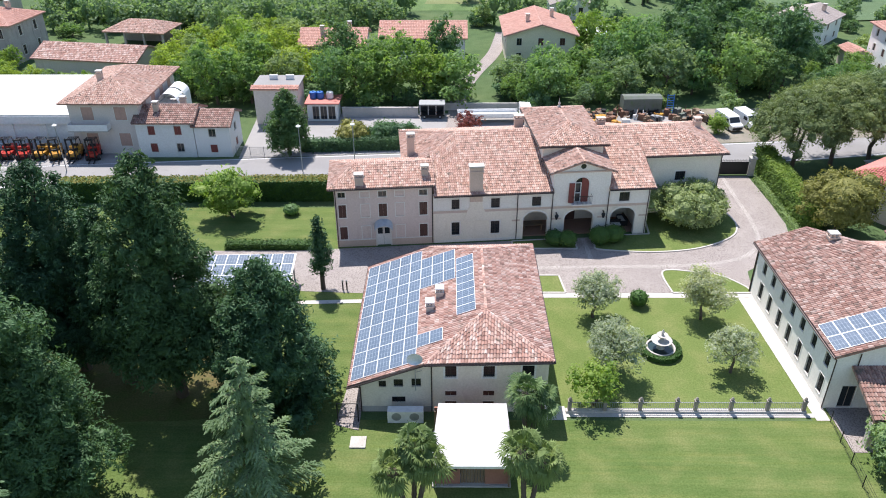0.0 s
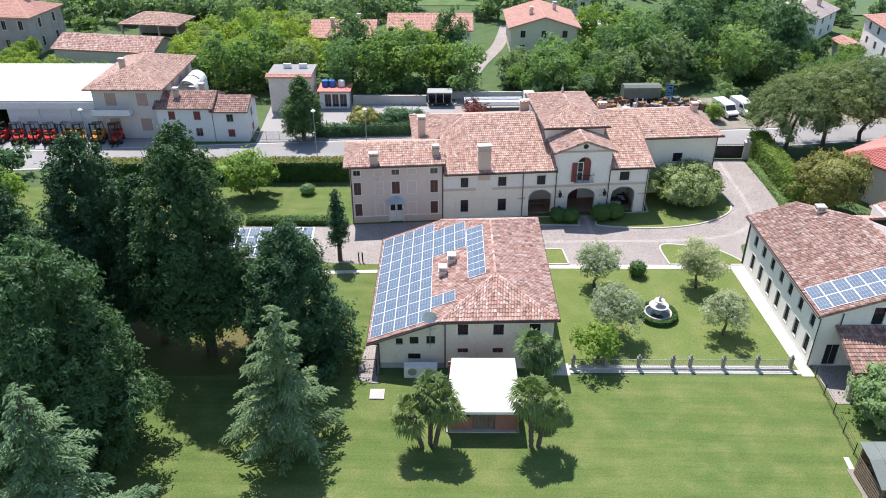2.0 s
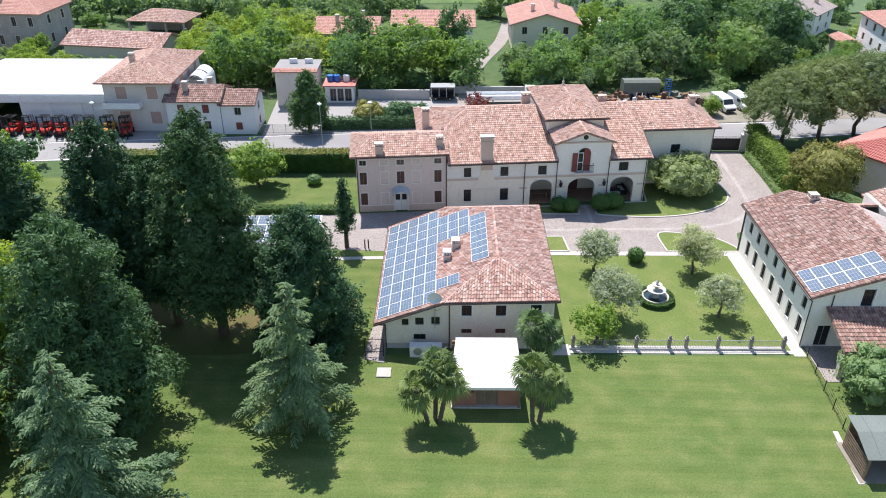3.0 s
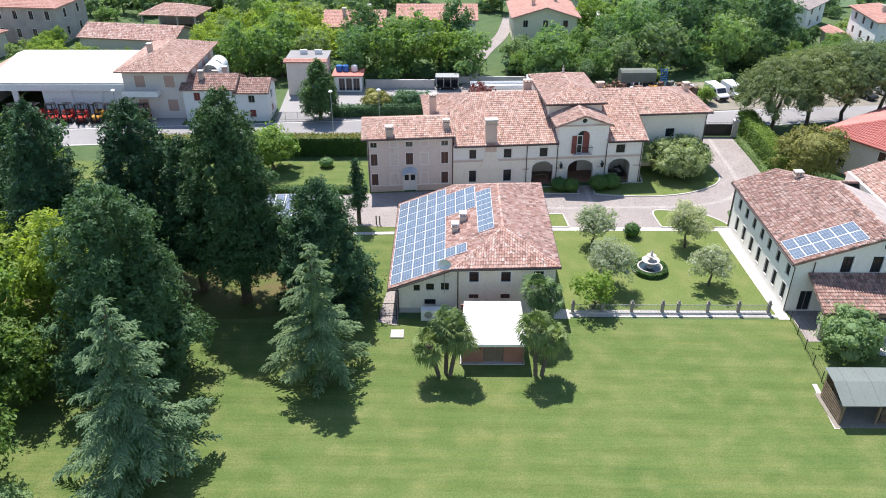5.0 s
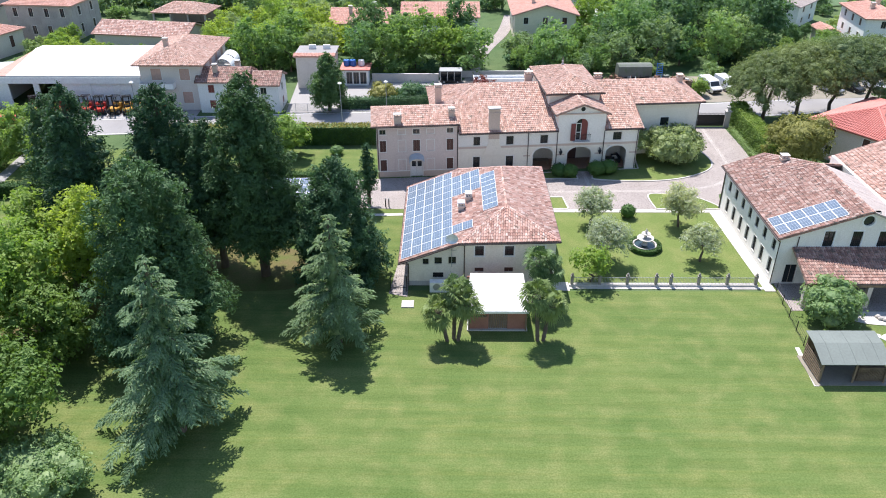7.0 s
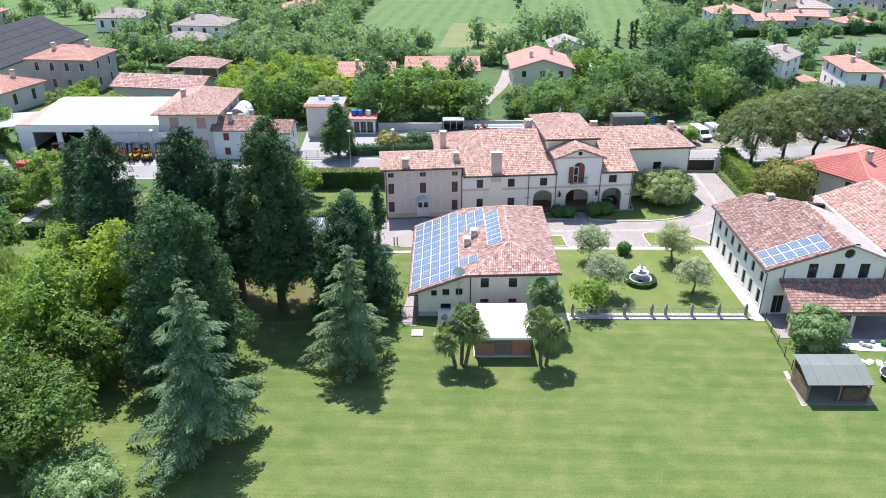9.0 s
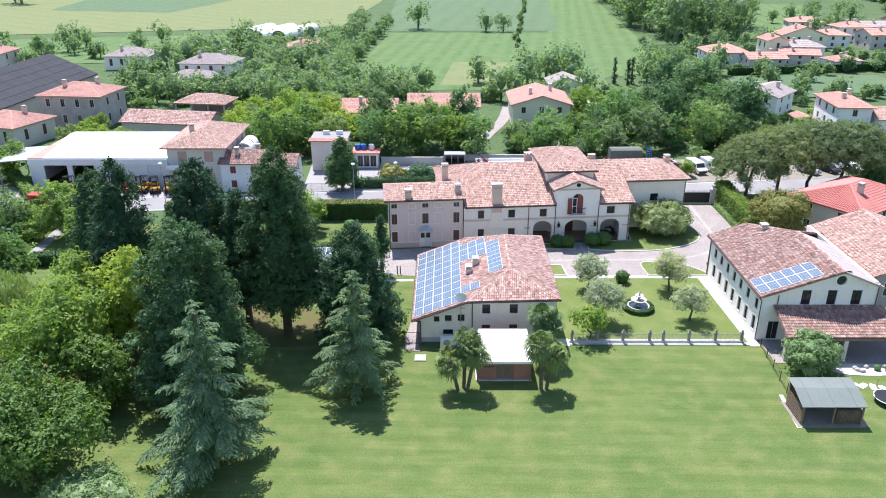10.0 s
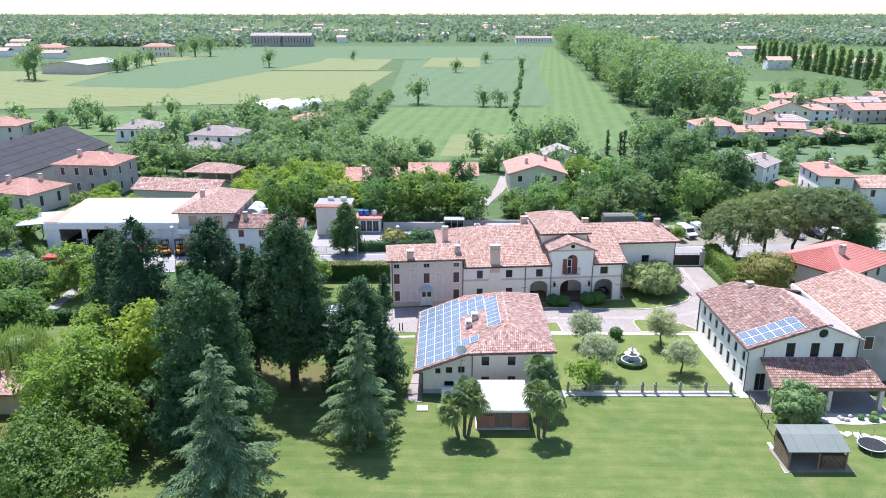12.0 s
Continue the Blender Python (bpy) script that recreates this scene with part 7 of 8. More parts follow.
def van(x, y, rot, paint=None, label="white delivery van parked on the verge", group="parked vans"):
    t = thing("delivery_van", pose(x, y, 0.05, 0, 0, rot), label, "van", group)
    prof = [(-2.4, 0.35), (2.45, 0.35), (2.5, 0.9), (2.35, 1.05), (1.7, 1.2), (1.1, 1.95), (0.8, 2.05), (-2.35, 2.1), (-2.45, 1.9)]
    g = Geo()
    g.slab([(-0.95, -px, pz) for px, pz in prof], (1.9, 0, 0))
    part("body", g, paint or PAINT_WHITE, t)
    g = Geo()
    g.slab([(-0.82, -1.66, 1.26), (0.82, -1.66, 1.26), (0.78, -1.16, 1.9), (-0.78, -1.16, 1.9)], (0, -0.03, 0.02))
    part("windscreen", g, GLASS, t)
    for sx in (-0.96, 0.95):
        g = Geo()
        g.box(sx, -1.35, 1.25, sx + 0.012, -0.4, 1.75)
        part("side_window", g, GLASS, t)
    g = Geo()
    g.box(-0.8, -2.52, 0.4, 0.8, -2.46, 0.75)
    part("grille", g, RUBBER, t)
    for sx in (-0.75, 0.55):
        g = Geo()
        g.box(sx, -2.5, 0.8, sx + 0.22, -2.4, 0.98)
        part("headlight", g, ALU, t)
    for sx in (-0.88, 0.88):
        for yy in (-1.55, 1.55):
            wheel(t, sx, yy, 0.33, 0.33, 0.22)


van(34.0, 42.2, 14)
van(37.0, 42.9, 14)
van(-77.6, 23.6, 88, PAINT_RED, "red delivery van parked before the machinery hall", "")


def build_truck():
    t = thing("flatbed_truck", pose(-0.6, 44.6, 0.05, 0, 0, 2), "white flatbed truck standing in the yard", "truck")
    g = Geo()
    g.box(-6, -1.15, 0.95, 3.2, 1.15, 1.1)
    bed = part("bed", g, PAINT_WHITE, t)
    for y0, y1 in ((-1.2, -1.15), (1.15, 1.2)):
        g = Geo()
        g.box(-6, y0, 1.1, 3.2, y1, 1.6)
        part("side_board", g, PAINT_WHITE, bed)
    g = Geo()
    g.box(-6.05, -1.2, 1.1, -6.0, 1.2, 1.6)
    part("tail_board", g, PAINT_WHITE, bed)
    g = Geo()
    g.slab([(3.4, -1.1, 0.6), (5.4, -1.1, 0.6), (5.5, -1.1, 1.6), (5.0, -1.1, 2.6), (3.4, -1.1, 2.7)], (0, 2.2, 0))
    cab = part("cab", g, PAINT_WHITE, t)
    g = Geo()
    g.box(4.0, -1.12, 1.65, 4.95, -1.105, 2.35)
    part("side_window", g, GLASS, cab)
    g = Geo()
    g.box(-6, -0.5, 0.65, 4.5, 0.5, 0.95)
    part("chassis", g, IRON, t)
    for x in (-4.2, -3.1, 4.3):
        for y in (-0.95, 0.95):
            wheel(t, x, y, 0.48, 0.48, 0.3, "y")


build_truck()


def build_yard():
    t = thing("box_building", pose(-34.0, 46.2, 0), "pinkish two-storey flat-roofed building in the yard", "building")
    hs = [(1.2, 1.9, 3.6, 4.8)]
    wall(t, FACADE, "x", -3, -3.2, 3.2, 0, 5.6, -1, hs)
    window(t, "x", -3, -1, hs[0], "glass", TRIM, 0.05)
    wall(t, FACADE, "x", 3, -3.2, 3.2, 0, 5.6, 1)
    wall(t, FACADE, "y", -3.2, -2.65, 2.65, 0, 5.6, -1)
    wall(t, FACADE, "y", 3.2, -2.65, 2.65, 0, 5.6, 1)
    g = Geo()
    roof_face(g, [(-3.6, -3.4, 5.65), (3.6, -3.4, 5.65), (3.6, -2.2, 5.95), (-3.6, -2.2, 5.95)])
    part("eaves", g, TILE_ORANGE, t, "tiled edge along the flat roof")
    g = Geo()
    g.box(-3.5, -2.2, 5.6, 3.5, 3.3, 5.8)
    part("roof", g, ASPHALT, t)
    for x in (-0.9, 1.6):
        g = Geo()
        g.box(x - 0.6, 1.0, 5.8, x + 0.6, 1.5, 6.5)
        part("roof_unit", g, WHITEMETAL, t, "white cooling unit on the flat roof")
    t = thing("glazed_kiosk", pose(-27.3, 46.5, 0), "low red-roofed kiosk with white glazed front", "kiosk")
    hs = [(-1.6, -0.6, 0.3, 2.4), (-0.4, 0.6, 0.3, 2.4), (0.8, 1.9, 0.3, 2.4)]
    wall(t, WHITE, "x", -1.8, -2.4, 2.2, 0, 2.8, -1, hs, 0.2)
    for q in hs:
        window(t, "x", -1.8, -1, q, "glass", WHITE, 0.06)
    wall(t, WHITE, "y", 2.2, -1.6, 1.8, 0, 2.8, 1, thick=0.2)
    wall(t, WHITE, "y", -2.4, -1.6, 1.8, 0, 2.8, -1, thick=0.2)
    g = Geo()
    g.box(-2.7, -2.2, 2.8, 2.6, 2.2, 2.98)
    part("roof", g, RED_SHEET, t)
    for i, (x, m) in enumerate(((-1.7, PAINT_BLUE), (-0.6, PAINT_BLUE), (0.9, PAINT_WHITE))):
        g = Geo()
        g.lathe([(0.5, 0), (0.55, 0.1), (0.55, 0.9), (0.5, 1.0), (0.15, 1.02), (0.15, 1.1)], 12)
        single("storage_tank", g, m, "plastic storage tank on the kiosk roof", "tank", "tanks on the kiosk", m=pose(-27.3 + x, 46.9, 2.98))
    g = Geo()
    g.box(-24.6, 46.5, 0.0, -12.8, 46.8, 1.5)
    g.box(-24.65, 46.45, 1.5, -12.75, 46.85, 1.58)
    single("yard_wall", g, CONCRETE, "low grey concrete yard wall", "wall", kind="structure")
    g = Geo()
    g.box(-12.8, 49.5, 0.0, 8.0, 49.8, 1.2)
    single("yard_wall_back", g, CONCRETE, "low concrete wall behind the truck", "wall", kind="structure")
    t = thing("market_trailer", pose(-10.6, 46.6, 0.05), "dark glazed trailer standing by the wall", "trailer")
    g = Geo()
    g.box(-1.9, -1.0, 0.4, 1.9, 1.0, 0.6)
    part("floor", g, IRON, t)
    for x in (-1.85, -0.6, 0.6, 1.85):
        g = Geo()
        g.box(x - 0.05, -1.0, 0.6, x + 0.05, -0.92, 2.2)
        part("post", g, GREY, t)
    g = Geo()
    g.box(-1.85, 0.9, 0.6, 1.85, 0.98, 2.2)
    part("pane", g, GLASS, t)
    g = Geo()
    g.box(-2.0, -1.1, 2.2, 2.0, 1.1, 2.35)
    part("roof", g, GREY, t)
    for x in (-1.2, 1.2):
        wheel(t, x, -0.9, 0.3, 0.3, 0.2, "y")
    # scrap and machines behind the villa
    rng = random.Random(4)
    mats = [RUST, IRON, WOOD, GREY, RUST, IRON, TARP, RUST, PAINT_WHITE, IRON, WOOD, RUST, PAINT_YELLOW]
    for i in range(84):
        x, y = 8 + 24 * rng.random(), 42.6 + 5.0 * rng.random()
        m = mats[i % len(mats)]
        g = Geo()
        for k in range(3):
            w, d, hh = rng.uniform(0.3, 1.2), rng.uniform(0.3, 0.9), rng.uniform(0.3, 1.1)
            ox, oy = rng.uniform(-0.4, 0.4), rng.uniform(-0.3, 0.3)
            g.box(ox - w / 2, oy - d / 2, 0, ox + w / 2, oy + d / 2, hh)
        g.tube((rng.uniform(-0.6, 0), 0, 0.4), (rng.uniform(0, 0.8), 0.2, rng.uniform(0.9, 1.7)), 0.05, n=6)
        single("scrap_machine", g, m, "old machine part lying in the scrap yard", "scrap", "scrap in the yard", m=pose(x, y, 0.05, 0, 0, rng.uniform(0, 180)))
    t = thing("covered_trailer", pose(22.0, 48.0, 0.05, 0, 0, 2), "grey tarpaulin-covered trailer in the scrap yard", "trailer")
    g = Geo()
    g.slab([(-3, -1.2, 0.9), (-3, 1.2, 0.9), (-3, 1.15, 2.7), (-3, 0.6, 3.0), (-3, -0.6, 3.0), (-3, -1.15, 2.7)], (6, 0, 0))
    part("tarpaulin", g, TARP, t)
    g = Geo()
    g.box(-3, -1.1, 0.6, 3, 1.1, 0.9)
    part("chassis", g, IRON, t)
    for x in (-1.5, 1.5):
        wheel(t, x, -1.0, 0.4, 0.4, 0.25, "y")
    t = thing("blue_ladder", pose(26.0, 47.2, 0.05), "blue ladder rack leaning in the scrap yard", "ladder")
    g = Geo()
    for x in (0, 1.0):
        g.tube((x, 0, 0), (x, 0.6, 3.2), 0.06, n=6)
    for i in range(8):
        g.tube((0, 0.07 + i * 0.07, 0.35 + i * 0.38), (1.0, 0.07 + i * 0.07, 0.35 + i * 0.38), 0.05, n=6)
    part("frame", g, PAINT_BLUE, t)
    # fence and gates
    t = thing("yard_fence", pose(0, 0, 0), "grey mesh yard gate beside the white house", "gate")
    for i in range(4):
        g = Geo()
        g.box(-37.4 + i * 1.9, 31.0, 0.1, -37.34 + i * 1.9, 31.06, 1.5)
        part("post", g, GREY, t)
    g = Geo()
    for z in (0.2, 1.4):
        g.box(-37.4, 31.01, z, -31.7, 31.05, z + 0.05)
    for i in range(56):
        g.box(-37.35 + i * 0.1, 31.02, 0.2, -37.33 + i * 0.1, 31.04, 1.42)
    part("panel", g, GREY, t)
    t = thing("drive_gate", pose(0, 0, 0), "dark sliding iron gate at the drive entrance", "gate")
    g = Geo()
    g.box(25.9, 24.9, 0.1, 31.0, 24.97, 1.9)
    part("sheet", g, IRON, t)
    g = Geo()
    for i in range(26):
        g.tube((26.0 + i * 0.2, 24.93, 1.9), (26.0 + i * 0.2, 24.93, 2.25), 0.015, n=4)
    g.box(25.9, 24.91, 2.08, 31.0, 24.95, 2.12)
    part("spikes", g, IRON, t)
    for x in (25.5, 31.4):
        t = thing("gate_pillar", pose(x, 24.9, 0), "stone gate pillar with urn finial", "pillar", "gate pillars")
        g = Geo()
        g.box(-0.35, -0.35, 0, 0.35, 0.35, 2.4)
        g.box(-0.45, -0.45, 2.4, 0.45, 0.45, 2.55)
        part("shaft", g, STONE, t)
        g = Geo()
        g.lathe([(0.12, 2.55), (0.1, 2.75), (0.28, 3.0), (0.3, 3.15), (0.1, 3.3), (0.05, 3.5)], 12)
        part("urn", g, STONE, t)
    for x, y in ((-59.0, 26.2), (-27.4, 25.9), (-20.5, 26.6), (44.0, 36.9), (77.0, 36.0)):
        t = thing("street_lamp", pose(x, y, 0), "grey steel street lamp beside the road", "street lamp", "street lamps")
        g = Geo()
        g.tube((0, 0, 0), (0, 0, 6.2), 0.07, 0.05, n=8)
        part("pole", g, GREY, t)
        g = Geo()
        g.lathe([(0.1, 6.2), (0.3, 6.35), (0.32, 6.45), (0.1, 6.6)], 10)
        part("head", g, WHITEMETAL, t)


build_yard()



def car(x, y, rot, mat, colour):
    t = thing("parked_car", pose(x, y, 0.05, 0, 0, rot), colour + " car parked near the pines", "car", "parked cars")
    prof = [(-2.1, 0.3), (2.1, 0.3), (2.15, 0.65), (1.9, 0.82), (1.05, 0.92), (0.45, 1.4), (-1.1, 1.45), (-1.8, 0.98), (-2.15, 0.9)]
    g = Geo()
    g.slab([(-0.86, -a, b) for a, b in prof], (1.72, 0, 0))
    part("body", g, mat, t)
    g = Geo()
    g.slab([(-0.72, -1.02, 0.96), (0.72, -1.02, 0.96), (0.66, -0.5, 1.36), (-0.66, -0.5, 1.36)], (0, -0.03, 0.02))
    part("windscreen", g, GLASS, t)
    g = Geo()
    g.slab([(-0.7, 1.72, 1.02), (0.7, 1.72, 1.02), (0.64, 1.16, 1.4), (-0.64, 1.16, 1.4)], (0, 0.03, 0.02))
    part("rear_window", g, GLASS, t)
    for sx in (-0.87, 0.86):
        g = Geo()
        g.box(sx, -0.4, 1.0, sx + 0.01, 1.0, 1.34)
        part("side_window", g, GLASS, t)
    for sx in (-0.78, 0.78):
        for yy in (-1.35, 1.35):
            wheel(t, sx, yy, 0.3, 0.3, 0.2)


for x, y, rot, m, c in ((54.5, 41.5, 30, GREY, "grey"), (58.5, 42.3, 25, IRON, "black"), (63.0, 43.0, 28, PAINT_WHITE, "white"), (56.0, 21.5, 70, IRON, "black"), (60.5, 23.0, 75, GREY, "grey")):
    car(x, y, rot, m, c)
t = thing("parking_canopy", pose(50.0, 22.5, 0, 0, 0, 8), "pale grey flat canopy behind the garden tree", "canopy")
g = Geo()
g.box(-4.5, -2.2, 2.4, 4.5, 2.2, 2.5)
part("roof", g, GREY, t)
for x in (-4.2, 4.2):
    for y in (-2.0, 2.0):
        g = Geo()
        g.box(x - 0.06, y - 0.06, 0, x + 0.06, y + 0.06, 2.4)
        part("post", g, GREY, t)

# portico furniture
def bench(x, y, rot):
    t = thing("garden_sofa", VILLA @ pose(x, y, 0.12, 0, 0, rot), "dark wicker sofa with white cushions in the portico", "sofa", "portico sofas")
    g = Geo()
    g.box(-0.9, -0.4, 0, 0.9, 0.4, 0.35)
    part("base", g, IRON, t)
    g = Geo()
    g.box(-0.9, 0.25, 0.35, 0.9, 0.42, 0.8)
    part("backrest", g, IRON, t)
    for sx in (-0.9, 0.78):
        g = Geo()
        g.box(sx, -0.4, 0.35, sx + 0.12, 0.25, 0.6)
        part("armrest", g, IRON, t)
    g = Geo()
    g.box(-0.76, -0.38, 0.35, 0.76, 0.22, 0.48)
    part("cushion", g, WHITE, t)


bench(31.3, 1.6, 0)
bench(32.6, 2.6, -90)
t = thing("portico_table", VILLA @ pose(22.0, 2.0, 0.12), "long dark table in the portico", "table")
g = Geo()
g.box(-1.1, -0.5, 0.7, 1.1, 0.5, 0.76)
part("tabletop", g, WOOD, t)
for x in (-1.0, 0.92):
    for y in (-0.42, 0.34):
        g = Geo()
        g.box(x, y, 0, x + 0.08, y + 0.08, 0.7)
        part("leg", g, WOOD, t)

# neighbours east of the drive
house("red_roof_house", 48.8, 14.6, 15.0, 11.0, 4.9, BEIGE, RED_SHEET, "house with bright red sheet roof behind the farmhouse", floors=2, over=0.5, chims=1, sides="SW", rot=34)
house("farm_annex", 41.0, -9.5, 13.0, 15.0, 6.2, OLD_WALL, TILE_OLD, "old stone farm wing with tiled roof", roof="gable_y", floors=2, over=0.4, chims=0, sides="S", row=0.4)
house("garden_hut", -61.6, -22.6, 5.6, 5.0, 2.5, BEIGE, TILE_RED, "small garden hut with tiled roof under the willow", floors=1, chims=0, sides="", over=0.4)
house("yellow_house", 9.0, 81.5, 12.6, 14.0, 5.4, YELLOW, TILE_ORANGE, "pale yellow gabled house with orange tiled roof", roof="gable_y", over=0.7, chims=2, sides="SW", slope=0.3)
house("twin_house", -29.0, 74.5, 11.5, 10.0, 4.9, WHITE, TILE_ORANGE, "white house with reddish tiled roof among trees", roof="gable_x", over=0.5, chims=2, sides="S")
house("twin_house", -12.8, 78.5, 15.5, 10.0, 5.2, WHITE, TILE_ORANGE, "white house with faded tiled roof among trees", roof="gable_x", over=0.5, chims=0, sides="SE")
house("small_house", 19.5, 112.0, 9.0, 8.0, 3.6, WHITE, TILE_GREY, "small house with brownish roof", roof="gable_y", floors=1, chims=0)
house("white_shed", 22.0, 89.0, 10.0, 6.0, 2.6, WHITE, ROOF_WHITE, "low shed with white sheet roof", roof="gable_x", floors=1, chims=0, slope=0.15)
house("gabled_house", 65.8, 93.0, 10.0, 11.0, 4.6, WHITE, TILE_GREY, "white gabled house with grey-pink roof", roof="gable_y", chims=2, sides="SE", rot=-42, slope=0.3)
house("tall_house", 71.9, 67.2, 6.6, 13.0, 7.8, WHITE, TILE_ORANGE, "tall white three-storey house with hipped orange roof", floors=3, chims=2, sides="SWE", rot=-5)
house("white_annex", 80.5, 63.2, 9.6, 8.6, 5.8, WHITE, TILE_OLD, "white annex with weathered tiled roof", roof="gable_x", chims=0, sides="S")
house("red_shed", 66.4, 73.0, 3.0, 5.0, 3.0, BEIGE, TILE_ORANGE, "small shed with orange tiled roof", roof="gable_y", floors=1, chims=0, sides="S")
house("old_house", -96.0, 81.0, 14.5, 11.0, 7.2, OLD_WALL, TILE_ORANGE, "stained old two-storey house with orange hipped roof", chims=2, sides="SE", style="glass", rot=-6)
house("left_house", -104.5, 64.5, 13.0, 11.0, 4.4, BEIGE, TILE_ORANGE, "low house with orange hipped roof", floors=1, chims=2, sides="SE", rot=-18)
house("long_shed", -71.8, 70.2, 19.5, 8.8, 3.4, BEIGE, TILE_RED, "long low shed with red tiled roof", roof="gable_x", floors=1, chims=0, sides="", rot=-9)
t = thing("open_barn", pose(-69.8, 88.0, 0, 0, 0, -8), "old open-sided hay barn with brownish tiled roof on posts", "barn")
g = Geo()
A, B, C, D = (-6.5, -4.2, 3.6), (6.5, -4.2, 3.6), (6.5, 4.2, 3.6), (-6.5, 4.2, 3.6)
R0, R1 = (-2.3, 0, 5.3), (2.3, 0, 5.3)
roof_face(g, [A, B, R1, R0], row=0.5, pitch=0.3), roof_face(g, [C, D, R0, R1], row=0.5, pitch=0.3), roof_face(g, [D, A, R0], row=0.5, pitch=0.3), roof_face(g, [B, C, R1], row=0.5, pitch=0.3)
part("roof", g, TILE_OLD, t)
for x in (-6.0, -2.0, 2.0, 6.0):
    for y in (-3.8, 3.8):
        g = Geo()
        g.box(x - 0.18, y - 0.18, 0, x + 0.18, y + 0.18, 3.65)
        part("post", g, OLD_WALL, t)
g = Geo()
g.box(-5.8, 3.4, 0, 5.8, 3.7, 2.6)
part("back_wall", g, OLD_WALL, t)
house("grey_house", -80.5, 131.0, 15.0, 11.0, 6.0, WHITE, TILE_GREY, "white house with grey tiled hipped roof", chims=2, rot=-6)
house("grey_annex", -83.0, 122.0, 13.0, 8.0, 3.4, BEIGE, TILE_GREY, "low annex with grey tiled roof", floors=1, chims=0, rot=-6)
house("grey_house", -113.5, 156.0, 14.0, 11.0, 4.2, WHITE, TILE_GREY, "single-storey house with grey tiled roof", floors=1, chims=1)
house("far_orange_house", -60.0, 174.0, 13.0, 10.0, 4.4, BEIGE, TILE_ORANGE, "house with orange roof at the field edge", chims=2, rot=12)
house("dark_barn", -121.5, 92.0, 24.0, 48.0, 5.0, BEIGE, TILE_DARK, "large barn with dark sheet roof", roof="gable_y", floors=1, chims=0, sides="", slope=0.42, rot=-4, row=3.0, category="barn")
house("far_left_house", -156.0, 150.0, 13.0, 11.0, 6.0, BEIGE, TILE_ORANGE, "beige house with orange roof", chims=2)
rng = random.Random(12)
for i, (x, y, w, d, e) in enumerate([(78, 160, 13, 11, 4.6), (88, 152, 12, 8, 3.6), (97, 168, 7, 8, 7.0), (106, 168, 14, 9, 5.0), (103, 161, 12, 7, 3.4), (118, 195, 16, 9, 5.2), (131, 200, 12, 9, 4.6), (150, 198, 16, 10, 5.0), (164, 190, 14, 10, 5.2), (146, 216, 12, 9, 5.5), (160, 222, 14, 9, 5.0), (176, 214, 15, 10, 5.4), (138, 238, 14, 9, 5.0), (182, 240, 16, 10, 5.2), (196, 196, 14, 11, 5.6), (112, 150, 9, 7, 3.2), (205, 228, 13, 9, 5.0)]):
    house("village_house", x, y, w, d, e, (WHITE, BEIGE, YELLOW)[i % 3], TILE_ORANGE if i % 7 != 3 else TILE_GREY, "village house with orange tiled roof" if i % 7 != 3 else "village house with grey tiled roof", rot=rng.uniform(-12, 12), roof=("hip", "gable_x", "gable_y")[i % 3], chims=1 + i % 2, sides="SW", row=1.2)
for i, (x, y, w, d) in enumerate([(-216, 806, 36, 22), (-182, 806, 34, 22)]):
    house("far_warehouse", x, y, w, d, 12.0, OLD_WALL, TILE_GREY, "large grey factory hall far across the fields", roof="gable_x", floors=1, chims=0, sides="S", row=6.0, slope=0.25, category="warehouse")
house("far_hall", -262.0, 440.0, 34.0, 46.0, 6.0, BEIGE, CONCRETE, "long grey farm hall across the wheat field", roof="gable_y", floors=1, chims=0, sides="", slope=0.12, rot=-8, row=6.0, category="hall")
house("far_farmhouse", -381.0, 632.0, 30.0, 14.0, 7.0, YELLOW, TILE_ORANGE, "far farmhouse with orange roof", floors=2, chims=0, sides="S", row=3.0)
house("far_farmhouse", -272.0, 610.0, 26.0, 14.0, 9.0, YELLOW, TILE_ORANGE, "far yellowish farmhouse with orange roof", floors=2, chims=0, sides="S", row=3.0)
house("far_warehouse", 100.0, 900.0, 46, 14, 6.0, WHITE, TILE_ORANGE, "long low white farm hall far across the fields", roof="gable_x", floors=1, chims=0, sides="S", row=6.0, slope=0.25, category="warehouse")
for i in range(3):
    g = Geo()
    arc = [math.pi * k / 12 for k in range(13)]
    g.ring([(-3.44 * math.cos(q), 2.94 * math.sin(q)) for q in arc], [(-3.5 * math.cos(q), 3 * math.sin(q)) for q in arc], -14, 14)
    single("polytunnel", g, ROOF_WHITE, "white polytunnel greenhouse beside the fields", "greenhouse", "polytunnels", m=pose(-94 + i * 9, 238, 0, 0, 0, -20))


